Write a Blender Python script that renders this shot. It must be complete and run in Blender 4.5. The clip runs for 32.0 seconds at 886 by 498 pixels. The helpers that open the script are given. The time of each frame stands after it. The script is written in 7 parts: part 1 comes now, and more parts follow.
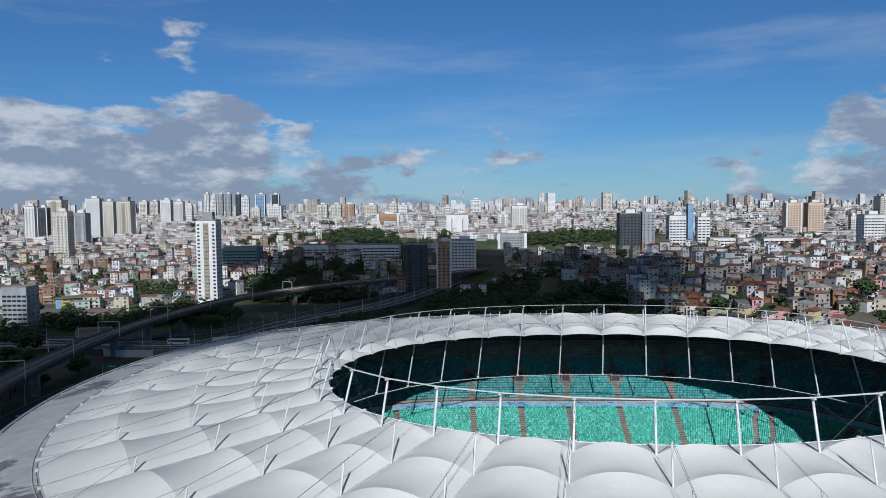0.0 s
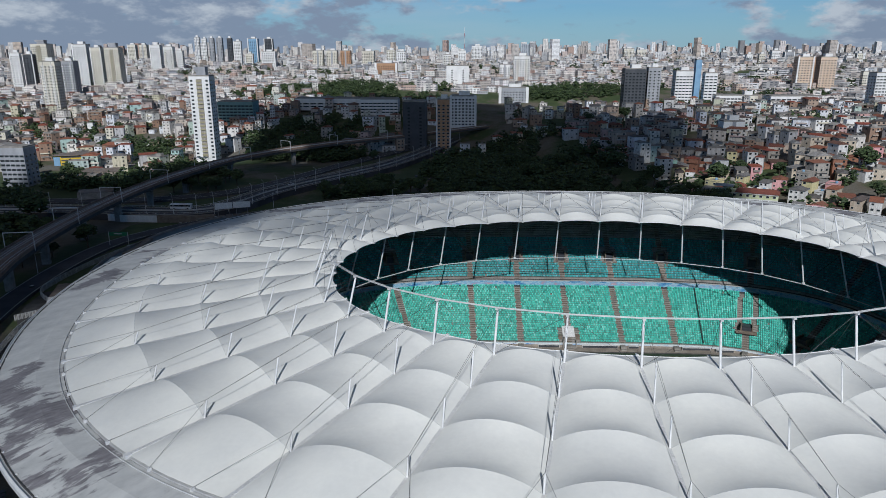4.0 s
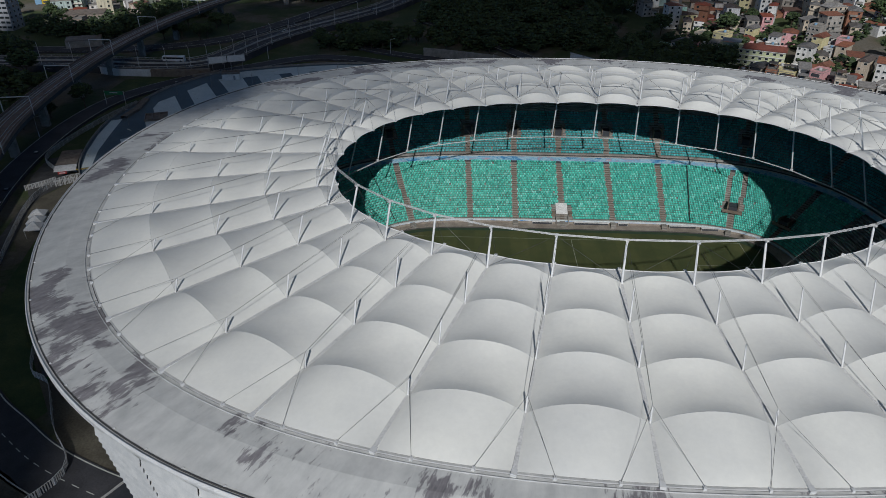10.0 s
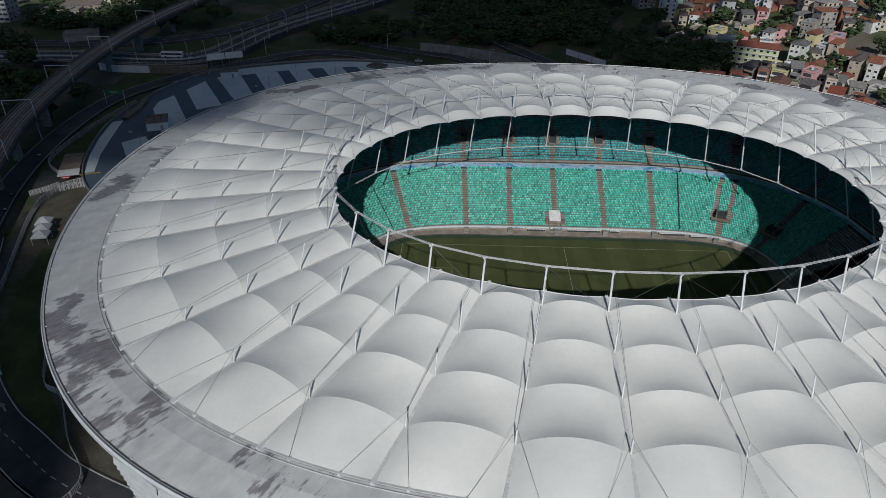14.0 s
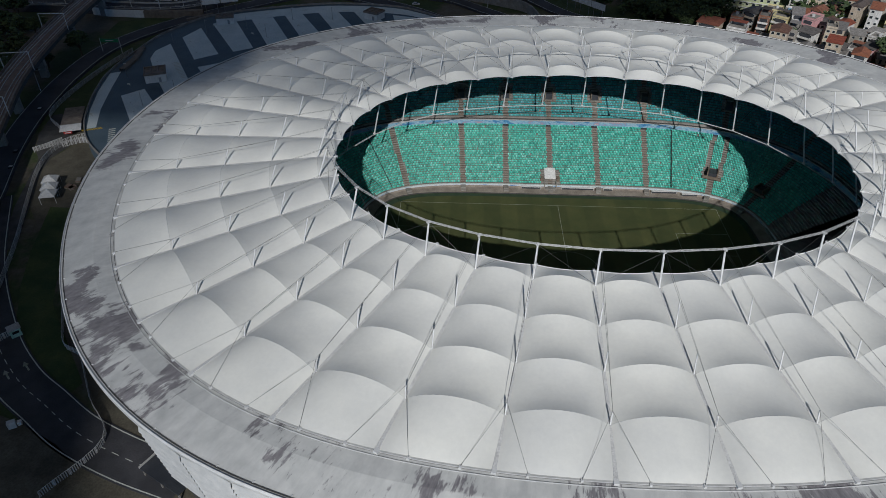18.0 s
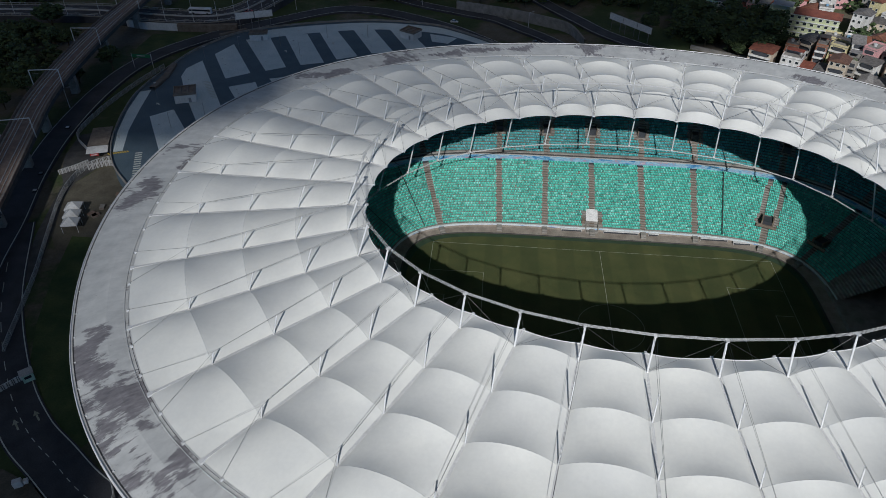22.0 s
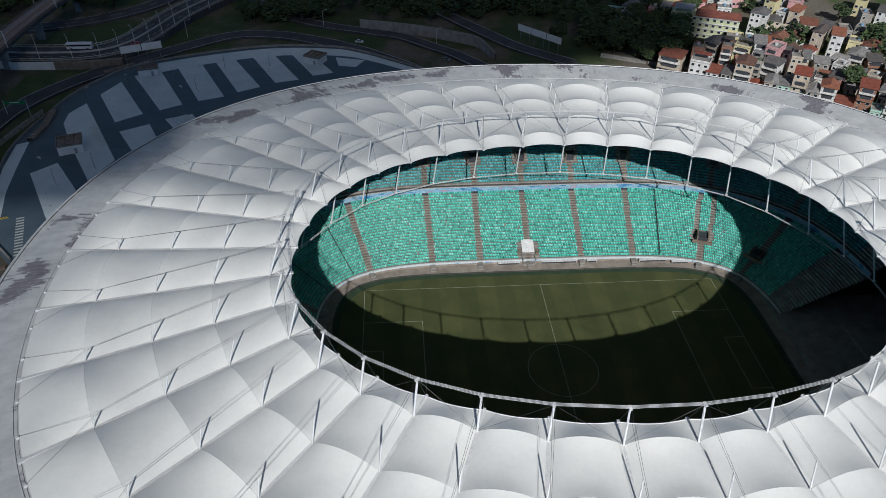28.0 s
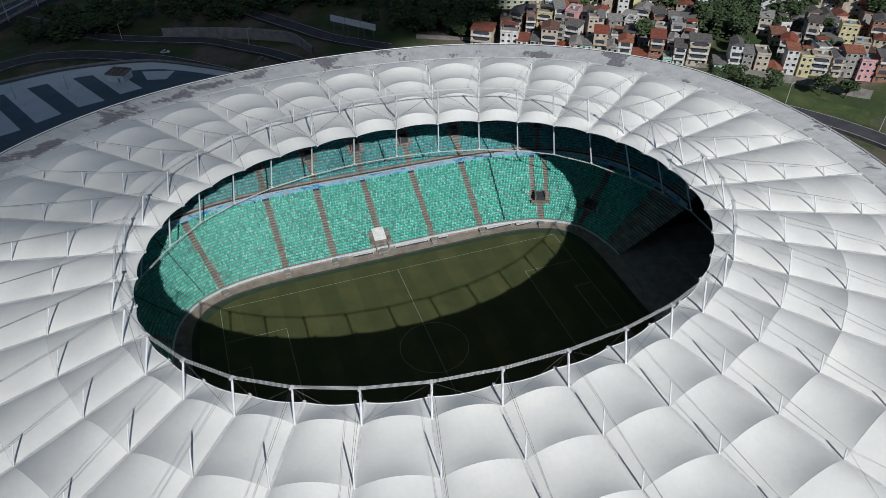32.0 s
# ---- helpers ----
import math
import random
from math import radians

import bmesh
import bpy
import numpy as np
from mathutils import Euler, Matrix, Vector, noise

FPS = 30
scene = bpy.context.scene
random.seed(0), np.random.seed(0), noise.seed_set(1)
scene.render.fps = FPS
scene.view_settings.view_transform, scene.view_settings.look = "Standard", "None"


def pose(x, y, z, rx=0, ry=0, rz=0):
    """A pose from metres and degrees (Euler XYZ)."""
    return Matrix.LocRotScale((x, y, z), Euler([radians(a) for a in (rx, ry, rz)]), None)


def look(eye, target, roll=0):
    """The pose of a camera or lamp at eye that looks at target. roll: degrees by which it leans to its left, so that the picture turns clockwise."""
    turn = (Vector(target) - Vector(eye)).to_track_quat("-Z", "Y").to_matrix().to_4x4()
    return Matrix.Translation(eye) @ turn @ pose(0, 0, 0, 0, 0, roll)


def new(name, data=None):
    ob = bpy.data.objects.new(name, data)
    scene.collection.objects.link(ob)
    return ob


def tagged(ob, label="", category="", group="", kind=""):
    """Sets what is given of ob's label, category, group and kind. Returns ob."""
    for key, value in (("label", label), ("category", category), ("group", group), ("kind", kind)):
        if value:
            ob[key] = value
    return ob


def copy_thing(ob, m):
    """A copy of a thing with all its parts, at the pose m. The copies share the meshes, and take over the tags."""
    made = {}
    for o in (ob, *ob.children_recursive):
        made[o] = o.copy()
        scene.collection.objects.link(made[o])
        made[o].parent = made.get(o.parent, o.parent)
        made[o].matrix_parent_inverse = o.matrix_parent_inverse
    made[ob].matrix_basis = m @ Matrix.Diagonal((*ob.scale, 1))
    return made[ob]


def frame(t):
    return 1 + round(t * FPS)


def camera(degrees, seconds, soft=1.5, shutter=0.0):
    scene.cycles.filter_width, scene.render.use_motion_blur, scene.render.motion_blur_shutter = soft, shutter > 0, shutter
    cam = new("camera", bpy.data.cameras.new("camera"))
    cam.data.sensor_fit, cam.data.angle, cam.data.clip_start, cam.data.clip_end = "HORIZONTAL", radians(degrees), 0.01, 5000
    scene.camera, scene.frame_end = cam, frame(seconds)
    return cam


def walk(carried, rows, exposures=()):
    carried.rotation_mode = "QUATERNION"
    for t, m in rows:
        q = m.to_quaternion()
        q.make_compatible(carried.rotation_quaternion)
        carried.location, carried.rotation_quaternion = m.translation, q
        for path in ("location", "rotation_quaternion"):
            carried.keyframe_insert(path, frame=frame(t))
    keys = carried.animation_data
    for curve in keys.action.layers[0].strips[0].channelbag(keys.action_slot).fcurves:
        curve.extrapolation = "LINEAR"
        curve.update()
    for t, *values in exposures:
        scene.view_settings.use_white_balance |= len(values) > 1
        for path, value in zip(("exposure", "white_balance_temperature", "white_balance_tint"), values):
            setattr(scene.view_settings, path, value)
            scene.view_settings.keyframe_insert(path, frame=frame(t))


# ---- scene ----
cam = camera(65.3, 32.0, soft=0.6)
PATH = [
    (0, (-33.819, -157.480, 77.872), (-33.894, -155.485, 77.754), -0.52),
    (0.5, (-33.883, -157.264, 79.141), (-33.958, -155.272, 78.971), -0.38),
    (1, (-33.983, -157.260, 80.557), (-34.057, -155.274, 80.332), -0.24),
    (1.5, (-33.955, -157.122, 82.108), (-34.030, -155.143, 81.828), -0.15),
    (2, (-34.033, -157.208, 83.692), (-34.107, -155.238, 83.359), -0.09),
    (2.5, (-34.036, -157.235, 85.377), (-34.110, -155.275, 84.987), -0.05),
    (3, (-34.089, -157.297, 86.928), (-34.161, -155.348, 86.484), 0.02),
    (3.5, (-34.175, -157.403, 88.555), (-34.246, -155.468, 88.055), 0.02),
    (4, (-34.071, -157.294, 90.015), (-34.142, -155.374, 89.460), -0.03),
    (4.5, (-33.974, -157.277, 91.314), (-34.045, -155.373, 90.704), -0.20),
    (6.5, (-32.846, -157.437, 98.251), (-32.929, -155.576, 97.524), -0.13),
    (7, (-32.993, -157.328, 99.378), (-33.073, -155.466, 98.652), -0.05),
    (7.5, (-33.381, -157.842, 100.395), (-33.452, -156.042, 99.526), 0.08),
    (8, (-33.461, -157.948, 101.602), (-33.526, -156.216, 100.603), 0.21),
    (8.5, (-33.742, -157.587, 103.081), (-33.802, -155.864, 102.067), 0.41),
    (9, (-33.906, -157.629, 104.359), (-33.964, -155.903, 103.350), 0.49),
    (9.5, (-33.837, -157.574, 105.776), (-33.895, -155.848, 104.768), 0.50),
    (10, (-33.864, -157.596, 107.127), (-33.923, -155.869, 106.120), 0.43),
    (11, (-33.676, -157.667, 110.082), (-33.734, -155.940, 109.076), 0.40),
    (12, (-33.675, -157.699, 113.059), (-33.731, -155.971, 112.054), 0.50),
    (13, (-33.594, -157.700, 115.784), (-33.648, -155.972, 114.778), 0.40),
    (14, (-33.702, -157.884, 118.814), (-33.751, -156.191, 117.750), 0.60),
    (14.5, (-33.627, -157.776, 120.063), (-33.677, -156.101, 118.972), 0.60),
    (16.5, (-33.522, -158.064, 126.337), (-33.564, -156.459, 125.145), 0.70),
    (17, (-33.448, -158.307, 127.684), (-33.489, -156.717, 126.472), 0.70),
    (17.5, (-33.425, -158.391, 129.003), (-33.464, -156.813, 127.774), 0.71),
    (18, (-33.343, -158.409, 130.397), (-33.383, -156.832, 129.167), 0.70),
    (18.5, (-33.259, -157.995, 131.702), (-33.299, -156.418, 130.473), 0.54),
    (19, (-33.264, -156.783, 132.811), (-33.316, -155.206, 131.582), 0.39),
    (19.5, (-33.524, -155.274, 133.402), (-33.591, -153.697, 132.174), 0.37),
    (20, (-33.910, -153.152, 133.479), (-33.989, -151.576, 132.250), 0.50),
    (20.5, (-34.353, -150.532, 133.552), (-34.443, -148.958, 132.322), 0.61),
    (21, (-34.896, -147.616, 133.633), (-34.996, -146.043, 132.402), 0.67),
    (21.5, (-35.493, -144.323, 133.780), (-35.603, -142.749, 132.550), 0.73),
    (22, (-36.174, -140.685, 133.853), (-36.293, -139.112, 132.623), 0.82),
    (22.5, (-36.990, -136.970, 133.900), (-37.116, -135.397, 132.671), 0.81),
    (23, (-37.609, -132.843, 133.870), (-37.745, -131.271, 132.641), 0.80),
    (23.5, (-38.562, -128.884, 134.064), (-38.703, -127.312, 132.837), 0.87),
    (24, (-39.408, -125.006, 134.356), (-39.553, -123.432, 133.130), 0.97),
    (24.5, (-39.967, -122.603, 134.748), (-40.118, -121.028, 133.524), 0.93),
    (25, (-40.297, -121.659, 134.962), (-40.428, -120.083, 133.737), 0.89),
    (25.5, (-40.481, -121.623, 134.981), (-40.582, -120.044, 133.757), 0.90),
    (27.5, (-40.911, -121.666, 135.207), (-40.840, -120.085, 133.984), 0.80),
    (28, (-40.980, -121.570, 135.371), (-40.863, -119.992, 134.148), 0.77),
    (28.5, (-40.827, -121.446, 135.253), (-40.665, -119.872, 134.031), 0.61),
    (29, (-40.696, -121.342, 135.219), (-40.490, -119.773, 133.997), 0.42),
    (29.5, (-40.669, -121.354, 135.335), (-40.417, -119.792, 134.112), 0.29),
    (30, (-40.638, -121.357, 135.411), (-40.340, -119.804, 134.188), 0.20),
    (30.5, (-40.645, -121.421, 135.520), (-40.294, -119.880, 134.294), 0.13),
    (31, (-40.629, -121.817, 135.614), (-40.221, -120.294, 134.384), -0.15),
    (31.5, (-40.240, -121.626, 135.426), (-39.778, -120.127, 134.184), -0.30),
    (32, (-40.760, -121.795, 135.275), (-40.236, -120.319, 134.032), -0.10),
]
walk(cam, [(t, look(eye, target, roll)) for t, eye, target, roll in PATH],
     ((0, -0.24, 6150, 10), (3.5, -0.42, 6150, 10), (4.5, -0.36, 6200, 10), (7, -0.40, 6300, 10), (8, -0.70, 6350, 10), (13, -0.58, 6450, 10), (17, -0.64, 6450, 10), (19, -0.60, 6400, 10), (23, -0.34, 6350, 10), (25, -0.22, 6350, 10), (29, -0.20, 6350, 10), (32, -0.25, 6400, 10)))

# ==== world, sun, exposure ====
SUN_EL, SUN_AZ = radians(34.2), math.atan2(1.9, 70.5)   # the sun stands behind the walk, over -y


def setup_world():
    w = bpy.data.worlds.new("sky")
    scene.world = w
    w.use_nodes = True
    nt = w.node_tree
    nt.nodes.clear()
    N, L = nt.nodes.new, nt.links.new
    out, bg = N("ShaderNodeOutputWorld"), N("ShaderNodeBackground")
    sky = N("ShaderNodeTexSky")
    sky.sky_type, sky.sun_disc = "NISHITA", False
    sky.sun_elevation, sky.sun_rotation = SUN_EL, math.pi - SUN_AZ
    sky.altitude, sky.air_density, sky.dust_density, sky.ozone_density = 60, 1.0, 0.15, 4.0
    # cloud field: a flat layer seen in perspective, piled up towards the horizon
    tc = N("ShaderNodeTexCoord")
    sep = N("ShaderNodeSeparateXYZ")
    L(tc.outputs["Generated"], sep.inputs[0])

    def m(op, a, b, c=None):
        n = N("ShaderNodeMath")
        n.operation = op
        for i, v in enumerate((a, b, c)):
            if v is None:
                continue
            if isinstance(v, (int, float)):
                n.inputs[i].default_value = v
            else:
                L(v, n.inputs[i])
        return n.outputs[0]

    z = m("MAXIMUM", sep.outputs[2], 0.0)

    def noise_at(sx, sy, sz, detail, rough, dx=0.0):
        mp, n = N("ShaderNodeMapping"), N("ShaderNodeTexNoise")
        mp.inputs["Scale"].default_value, mp.inputs["Location"].default_value = (sx, sy, sz), (dx, dx, dx)
        L(tc.outputs["Generated"], mp.inputs["Vector"])
        L(mp.outputs[0], n.inputs["Vector"])
        n.inputs["Scale"].default_value, n.inputs["Detail"].default_value, n.inputs["Roughness"].default_value = 1.0, detail, rough
        return n.outputs[0]

    def smooth(v, lo, hi):
        r = N("ShaderNodeMapRange")
        r.interpolation_type = "SMOOTHSTEP"
        r.inputs["From Min"].default_value, r.inputs["From Max"].default_value = lo, hi
        L(v, r.inputs["Value"])
        return r.outputs[0]

    def colour_mix(f, a, b, blend="MIX"):
        n = N("ShaderNodeMix")
        n.data_type, n.blend_type = "RGBA", blend
        for sock, v in (("Factor", f), ("A", a), ("B", b)):
            if isinstance(v, tuple):
                n.inputs[sock].default_value = (*v, 1)
            elif isinstance(v, (int, float)):
                n.inputs[sock].default_value = v
            else:
                L(v, n.inputs[sock])
        return n.outputs["Result"]

    blue = colour_mix(1.0, sky.outputs[0], (0.56, 0.96, 1.34), "MULTIPLY")
    # cumulus: puffs piled over the horizon, in groups, thinning out with height
    shape = m("ADD", m("MULTIPLY", noise_at(9, 9, 22, 9, 0.58), 0.85), m("MULTIPLY", noise_at(2.6, 2.6, 5.0, 3, 0.5, 2.0), 0.80))
    density = m("ADD", m("SUBTRACT", shape, m("MULTIPLY", z, 1.15)), m("MULTIPLY", smooth(m("SUBTRACT", 0.11, z), 0.0, 0.11), 0.035))
    # two heavy groups stand to the west and the east, with clear sky between
    groups = m("MULTIPLY", smooth(z, 0.035, 0.10), m("ADD", smooth(m("MULTIPLY", sep.outputs[0], -1.0), 0.10, 0.42), smooth(sep.outputs[0], 0.34, 0.52)))
    density = m("ADD", density, m("SUBTRACT", m("MULTIPLY", groups, 0.13), m("MULTIPLY", smooth(z, 0.05, 0.12), 0.085)))
    puffs = smooth(density, 0.76, 0.86)
    lit = smooth(m("SUBTRACT", noise_at(13, 13, 30, 7, 0.6, 0.7), m("MULTIPLY", density, 0.30)), 0.19, 0.40)
    cloud = colour_mix(lit, (4.5, 5.5, 7.4), (10.2, 11.0, 12.0))
    # thin high streaks
    streak = m("MULTIPLY", smooth(noise_at(1.7, 2.6, 13, 8, 0.6, 5.0), 0.50, 0.74), 0.28)
    with_streaks = colour_mix(streak, blue, (9.5, 10.6, 11.4))
    low = colour_mix(m("MULTIPLY", smooth(m("SUBTRACT", 0.10, z), 0.0, 0.10), 0.45), with_streaks, (6.6, 9.8, 12.2))
    near = colour_mix(m("MULTIPLY", puffs, 0.92), low, cloud)
    # heavier broken cloud overhead, seen from below: the one that shades the valley
    deckcloud = colour_mix(noise_at(3, 3, 3, 6, 0.6, 9.0), (0.70, 0.84, 1.04), (1.9, 2.15, 2.55))
    mix_out = colour_mix(m("MULTIPLY", smooth(z, 0.31, 0.52), 0.90), near, deckcloud)
    L(mix_out, bg.inputs["Color"])
    bg.inputs["Strength"].default_value = 0.061
    L(bg.outputs[0], out.inputs[0])
    lamp = bpy.data.lights.new("sun", "SUN")
    lamp.energy, lamp.angle, lamp.color = 4.7, radians(0.55), (1.0, 0.99, 0.975)
    sun = new("sun", lamp)
    sun.matrix_world = look((300 * math.sin(SUN_AZ), -300 * math.cos(SUN_AZ), 300 * math.tan(SUN_EL)), (0, 0, 0))


setup_world()

# ==== materials ====
def material(name, build):
    mat = bpy.data.materials.new(name)
    mat.use_nodes = True
    nt = mat.node_tree
    build(nt, nt.nodes["Principled BSDF"])
    return mat


def noise_node(nt, scale, detail=4, rough=0.55, vec=None):
    n = nt.nodes.new("ShaderNodeTexNoise")
    n.inputs["Scale"].default_value, n.inputs["Detail"].default_value = scale, detail
    n.inputs["Roughness"].default_value = rough
    if vec is not None:
        nt.links.new(vec, n.inputs["Vector"])
    return n.outputs[0]


def coords(nt, kind="Object", stretch=None):
    tc = nt.nodes.new("ShaderNodeTexCoord")
    o = tc.outputs[kind]
    if stretch:
        mp = nt.nodes.new("ShaderNodeMapping")
        mp.inputs["Scale"].default_value = stretch
        nt.links.new(o, mp.inputs["Vector"])
        o = mp.outputs[0]
    return o


def position(nt, stretch=None):
    o = nt.nodes.new("ShaderNodeNewGeometry").outputs["Position"]
    if stretch:
        mp = nt.nodes.new("ShaderNodeMapping")
        mp.inputs["Scale"].default_value = stretch
        nt.links.new(o, mp.inputs["Vector"])
        o = mp.outputs[0]
    return o


def ramp_node(nt, value, stops):
    r = nt.nodes.new("ShaderNodeValToRGB")
    e = r.color_ramp.elements
    while len(e) < len(stops):
        e.new(0.5)
    for el, (p, c) in zip(e, stops):
        el.position, el.color = p, (*c, 1)
    nt.links.new(value, r.inputs[0])
    return r.outputs[0]


def mix_node(nt, fac, a, b, blend="MIX"):
    n = nt.nodes.new("ShaderNodeMix")
    n.data_type, n.blend_type = "RGBA", blend
    for sock, v in (("Factor", fac), ("A", a), ("B", b)):
        s = n.inputs[sock]
        if isinstance(v, (int, float)):
            s.default_value = v
        elif isinstance(v, tuple):
            s.default_value = (*v, 1)
        else:
            nt.links.new(v, s)
    return n.outputs["Result"]


def bump(nt, bsdf, height, strength, dist):
    b = nt.nodes.new("ShaderNodeBump")
    b.inputs["Strength"].default_value, b.inputs["Distance"].default_value = strength, dist
    nt.links.new(height, b.inputs["Height"])
    nt.links.new(b.outputs[0], bsdf.inputs["Normal"])


def mottled(name, c0, c1, scale=0.6, fine=9.0, rough=0.8, relief=0.03, metal=0.0, amount=0.35, stretch=None):
    """A worn surface: two colours mixed by a broad and a fine noise, with slight relief."""
    def build(nt, b):
        v = position(nt, stretch)
        broad, small = noise_node(nt, scale, 5, 0.6, v), noise_node(nt, fine, 3, 0.6, v)
        col = ramp_node(nt, broad, ((0.35, c0), (0.68, c1)))
        dirt = ramp_node(nt, small, ((0.3, (1 - amount,) * 3), (0.7, (1, 1, 1))))
        nt.links.new(mix_node(nt, 1.0, col, dirt, "MULTIPLY"), b.inputs["Base Color"])
        b.inputs["Roughness"].default_value, b.inputs["Metallic"].default_value = rough, metal
        if relief:
            bump(nt, b, small, 0.5, relief)
    return material(name, build)


def m_membrane(nt, b):
    v = position(nt)
    col = ramp_node(nt, noise_node(nt, 0.12, 6, 0.6, v), ((0.3, (0.72, 0.72, 0.69)), (0.7, (0.82, 0.815, 0.765))))
    rnd = nt.nodes.new("ShaderNodeObjectInfo").outputs["Random"]
    tint = ramp_node(nt, rnd, ((0.0, (0.93, 0.935, 0.94)), (1.0, (1, 1, 0.99))))
    streak = ramp_node(nt, noise_node(nt, 1.3, 4, 0.6, v), ((0.3, (0.95, 0.95, 0.95)), (0.7, (1, 1, 1))))
    c = mix_node(nt, 1.0, mix_node(nt, 1.0, col, tint, "MULTIPLY"), streak, "MULTIPLY")
    nt.links.new(c, b.inputs["Base Color"])
    b.inputs["Roughness"].default_value = 0.62
    bump(nt, b, noise_node(nt, 0.7, 3, 0.5, v), 0.25, 0.05)


def m_ringdeck(nt, b):
    v = position(nt)
    base = ramp_node(nt, noise_node(nt, 0.22, 8, 0.65, v), ((0.30, (0.46, 0.47, 0.46)), (0.55, (0.56, 0.565, 0.55)), (0.75, (0.64, 0.64, 0.62))))
    # coordinates round and across the ring, so that stains run outwards with the rain
    sep = nt.nodes.new("ShaderNodeSeparateXYZ")
    nt.links.new(v, sep.inputs[0])

    def calc(op, a, c):
        n = nt.nodes.new("ShaderNodeMath")
        n.operation = op
        for i, q in enumerate((a, c)):
            if isinstance(q, (int, float)):
                n.inputs[i].default_value = q
            else:
                nt.links.new(q, n.inputs[i])
        return n.outputs[0]

    turn = calc("MULTIPLY", calc("ARCTAN2", sep.outputs[1], sep.outputs[0]), 118.0)
    vl = nt.nodes.new("ShaderNodeVectorMath")
    vl.operation = "LENGTH"
    nt.links.new(v, vl.inputs[0])
    cmb = nt.nodes.new("ShaderNodeCombineXYZ")
    nt.links.new(turn, cmb.inputs[0])
    nt.links.new(calc("MULTIPLY", vl.outputs["Value"], 0.28), cmb.inputs[1])
    big = noise_node(nt, 0.070, 3, 0.5, v)
    flake = noise_node(nt, 0.75, 10, 0.74, cmb.outputs[0])
    front = nt.nodes.new("ShaderNodeMapRange")
    front.inputs["From Min"].default_value, front.inputs["From Max"].default_value = -60, 40
    front.inputs["To Min"].default_value, front.inputs["To Max"].default_value = -0.008, -0.06
    nt.links.new(sep.outputs[1], front.inputs["Value"])
    big = calc("ADD", big, front.outputs[0])
    mask = ramp_node(nt, calc("ADD", calc("MULTIPLY", flake, 0.52), big), ((0.788, (0, 0, 0)), (0.822, (0.92, 0.92, 0.92))))
    dark = ramp_node(nt, noise_node(nt, 1.6, 6, 0.65, cmb.outputs[0]), ((0.3, (0.10, 0.093, 0.105)), (0.7, (0.27, 0.255, 0.27))))
    col = mix_node(nt, mask, base, dark)
    wash = ramp_node(nt, noise_node(nt, 0.30, 7, 0.7, cmb.outputs[0]), ((0.34, (0.82, 0.82, 0.83)), (0.56, (1, 1, 1))))
    spots = ramp_node(nt, noise_node(nt, 1.1, 7, 0.78, cmb.outputs[0]), ((0.255, (0.42, 0.41, 0.42)), (0.33, (1, 1, 1))))
    nt.links.new(mix_node(nt, 1.0, mix_node(nt, 1.0, col, wash, "MULTIPLY"), spots, "MULTIPLY"), b.inputs["Base Color"])
    b.inputs["Roughness"].default_value = 0.85
    bump(nt, b, flake, 0.3, 0.03)


def m_grass(nt, b):
    v = position(nt)
    wave = nt.nodes.new("ShaderNodeTexWave")
    wave.wave_type, wave.bands_direction = "BANDS", "X"
    wave.inputs["Scale"].default_value, wave.inputs["Distortion"].default_value = 0.0285, 0.25
    nt.links.new(v, wave.inputs["Vector"])
    band = ramp_node(nt, wave.outputs[1], ((0.42, (0.88, 0.9, 0.86)), (0.58, (1.06, 1.05, 1.04))))
    col = ramp_node(nt, noise_node(nt, 0.09, 7, 0.62, v), ((0.3, (0.040, 0.054, 0.014)), (0.72, (0.082, 0.086, 0.028))))
    fine = ramp_node(nt, noise_node(nt, 3.0, 4, 0.7, v), ((0.25, (0.78, 0.8, 0.75)), (0.75, (1.1, 1.1, 1.1))))
    nt.links.new(mix_node(nt, 1.0, mix_node(nt, 1.0, col, band, "MULTIPLY"), fine, "MULTIPLY"), b.inputs["Base Color"])
    b.inputs["Roughness"].default_value = 0.9


def m_seat(nt, b, upper=False):
    rnd = nt.nodes.new("ShaderNodeNewGeometry").outputs["Random Per Island"]
    col = ramp_node(nt, rnd, ((0.0, (0.03, 0.27, 0.22)), (0.2, (0.05, 0.42, 0.335)), (0.6, (0.072, 0.52, 0.415)), (0.85, (0.12, 0.60, 0.49)), (1.0, (0.24, 0.68, 0.60))))
    if upper:     # tinted darker and bluer than the lower rows
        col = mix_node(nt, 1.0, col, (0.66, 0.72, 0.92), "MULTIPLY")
    fade = ramp_node(nt, noise_node(nt, 0.11, 5, 0.6, position(nt)), ((0.3, (0.8, 0.86, 0.86)), (0.7, (1.08, 1.04, 1.02))))
    nt.links.new(mix_node(nt, 1.0, col, fade, "MULTIPLY"), b.inputs["Base Color"])
    b.inputs["Roughness"].default_value = 0.5


def m_banner(nt, b):
    """Printed sponsor bands: patches of blue, pale blue, white and a little pink, unreadable."""
    v = position(nt, (0.22, 0.22, 0.6))
    n = noise_node(nt, 1.0, 5, 0.7, v)
    col = ramp_node(nt, n, ((0.34, (0.03, 0.12, 0.30)), (0.43, (0.08, 0.26, 0.44)), (0.50, (0.34, 0.46, 0.52)), (0.56, (0.14, 0.34, 0.50)), (0.64, (0.40, 0.24, 0.28)), (0.72, (0.46, 0.50, 0.52))))
    nt.links.new(col, b.inputs["Base Color"])
    b.inputs["Roughness"].default_value = 0.55


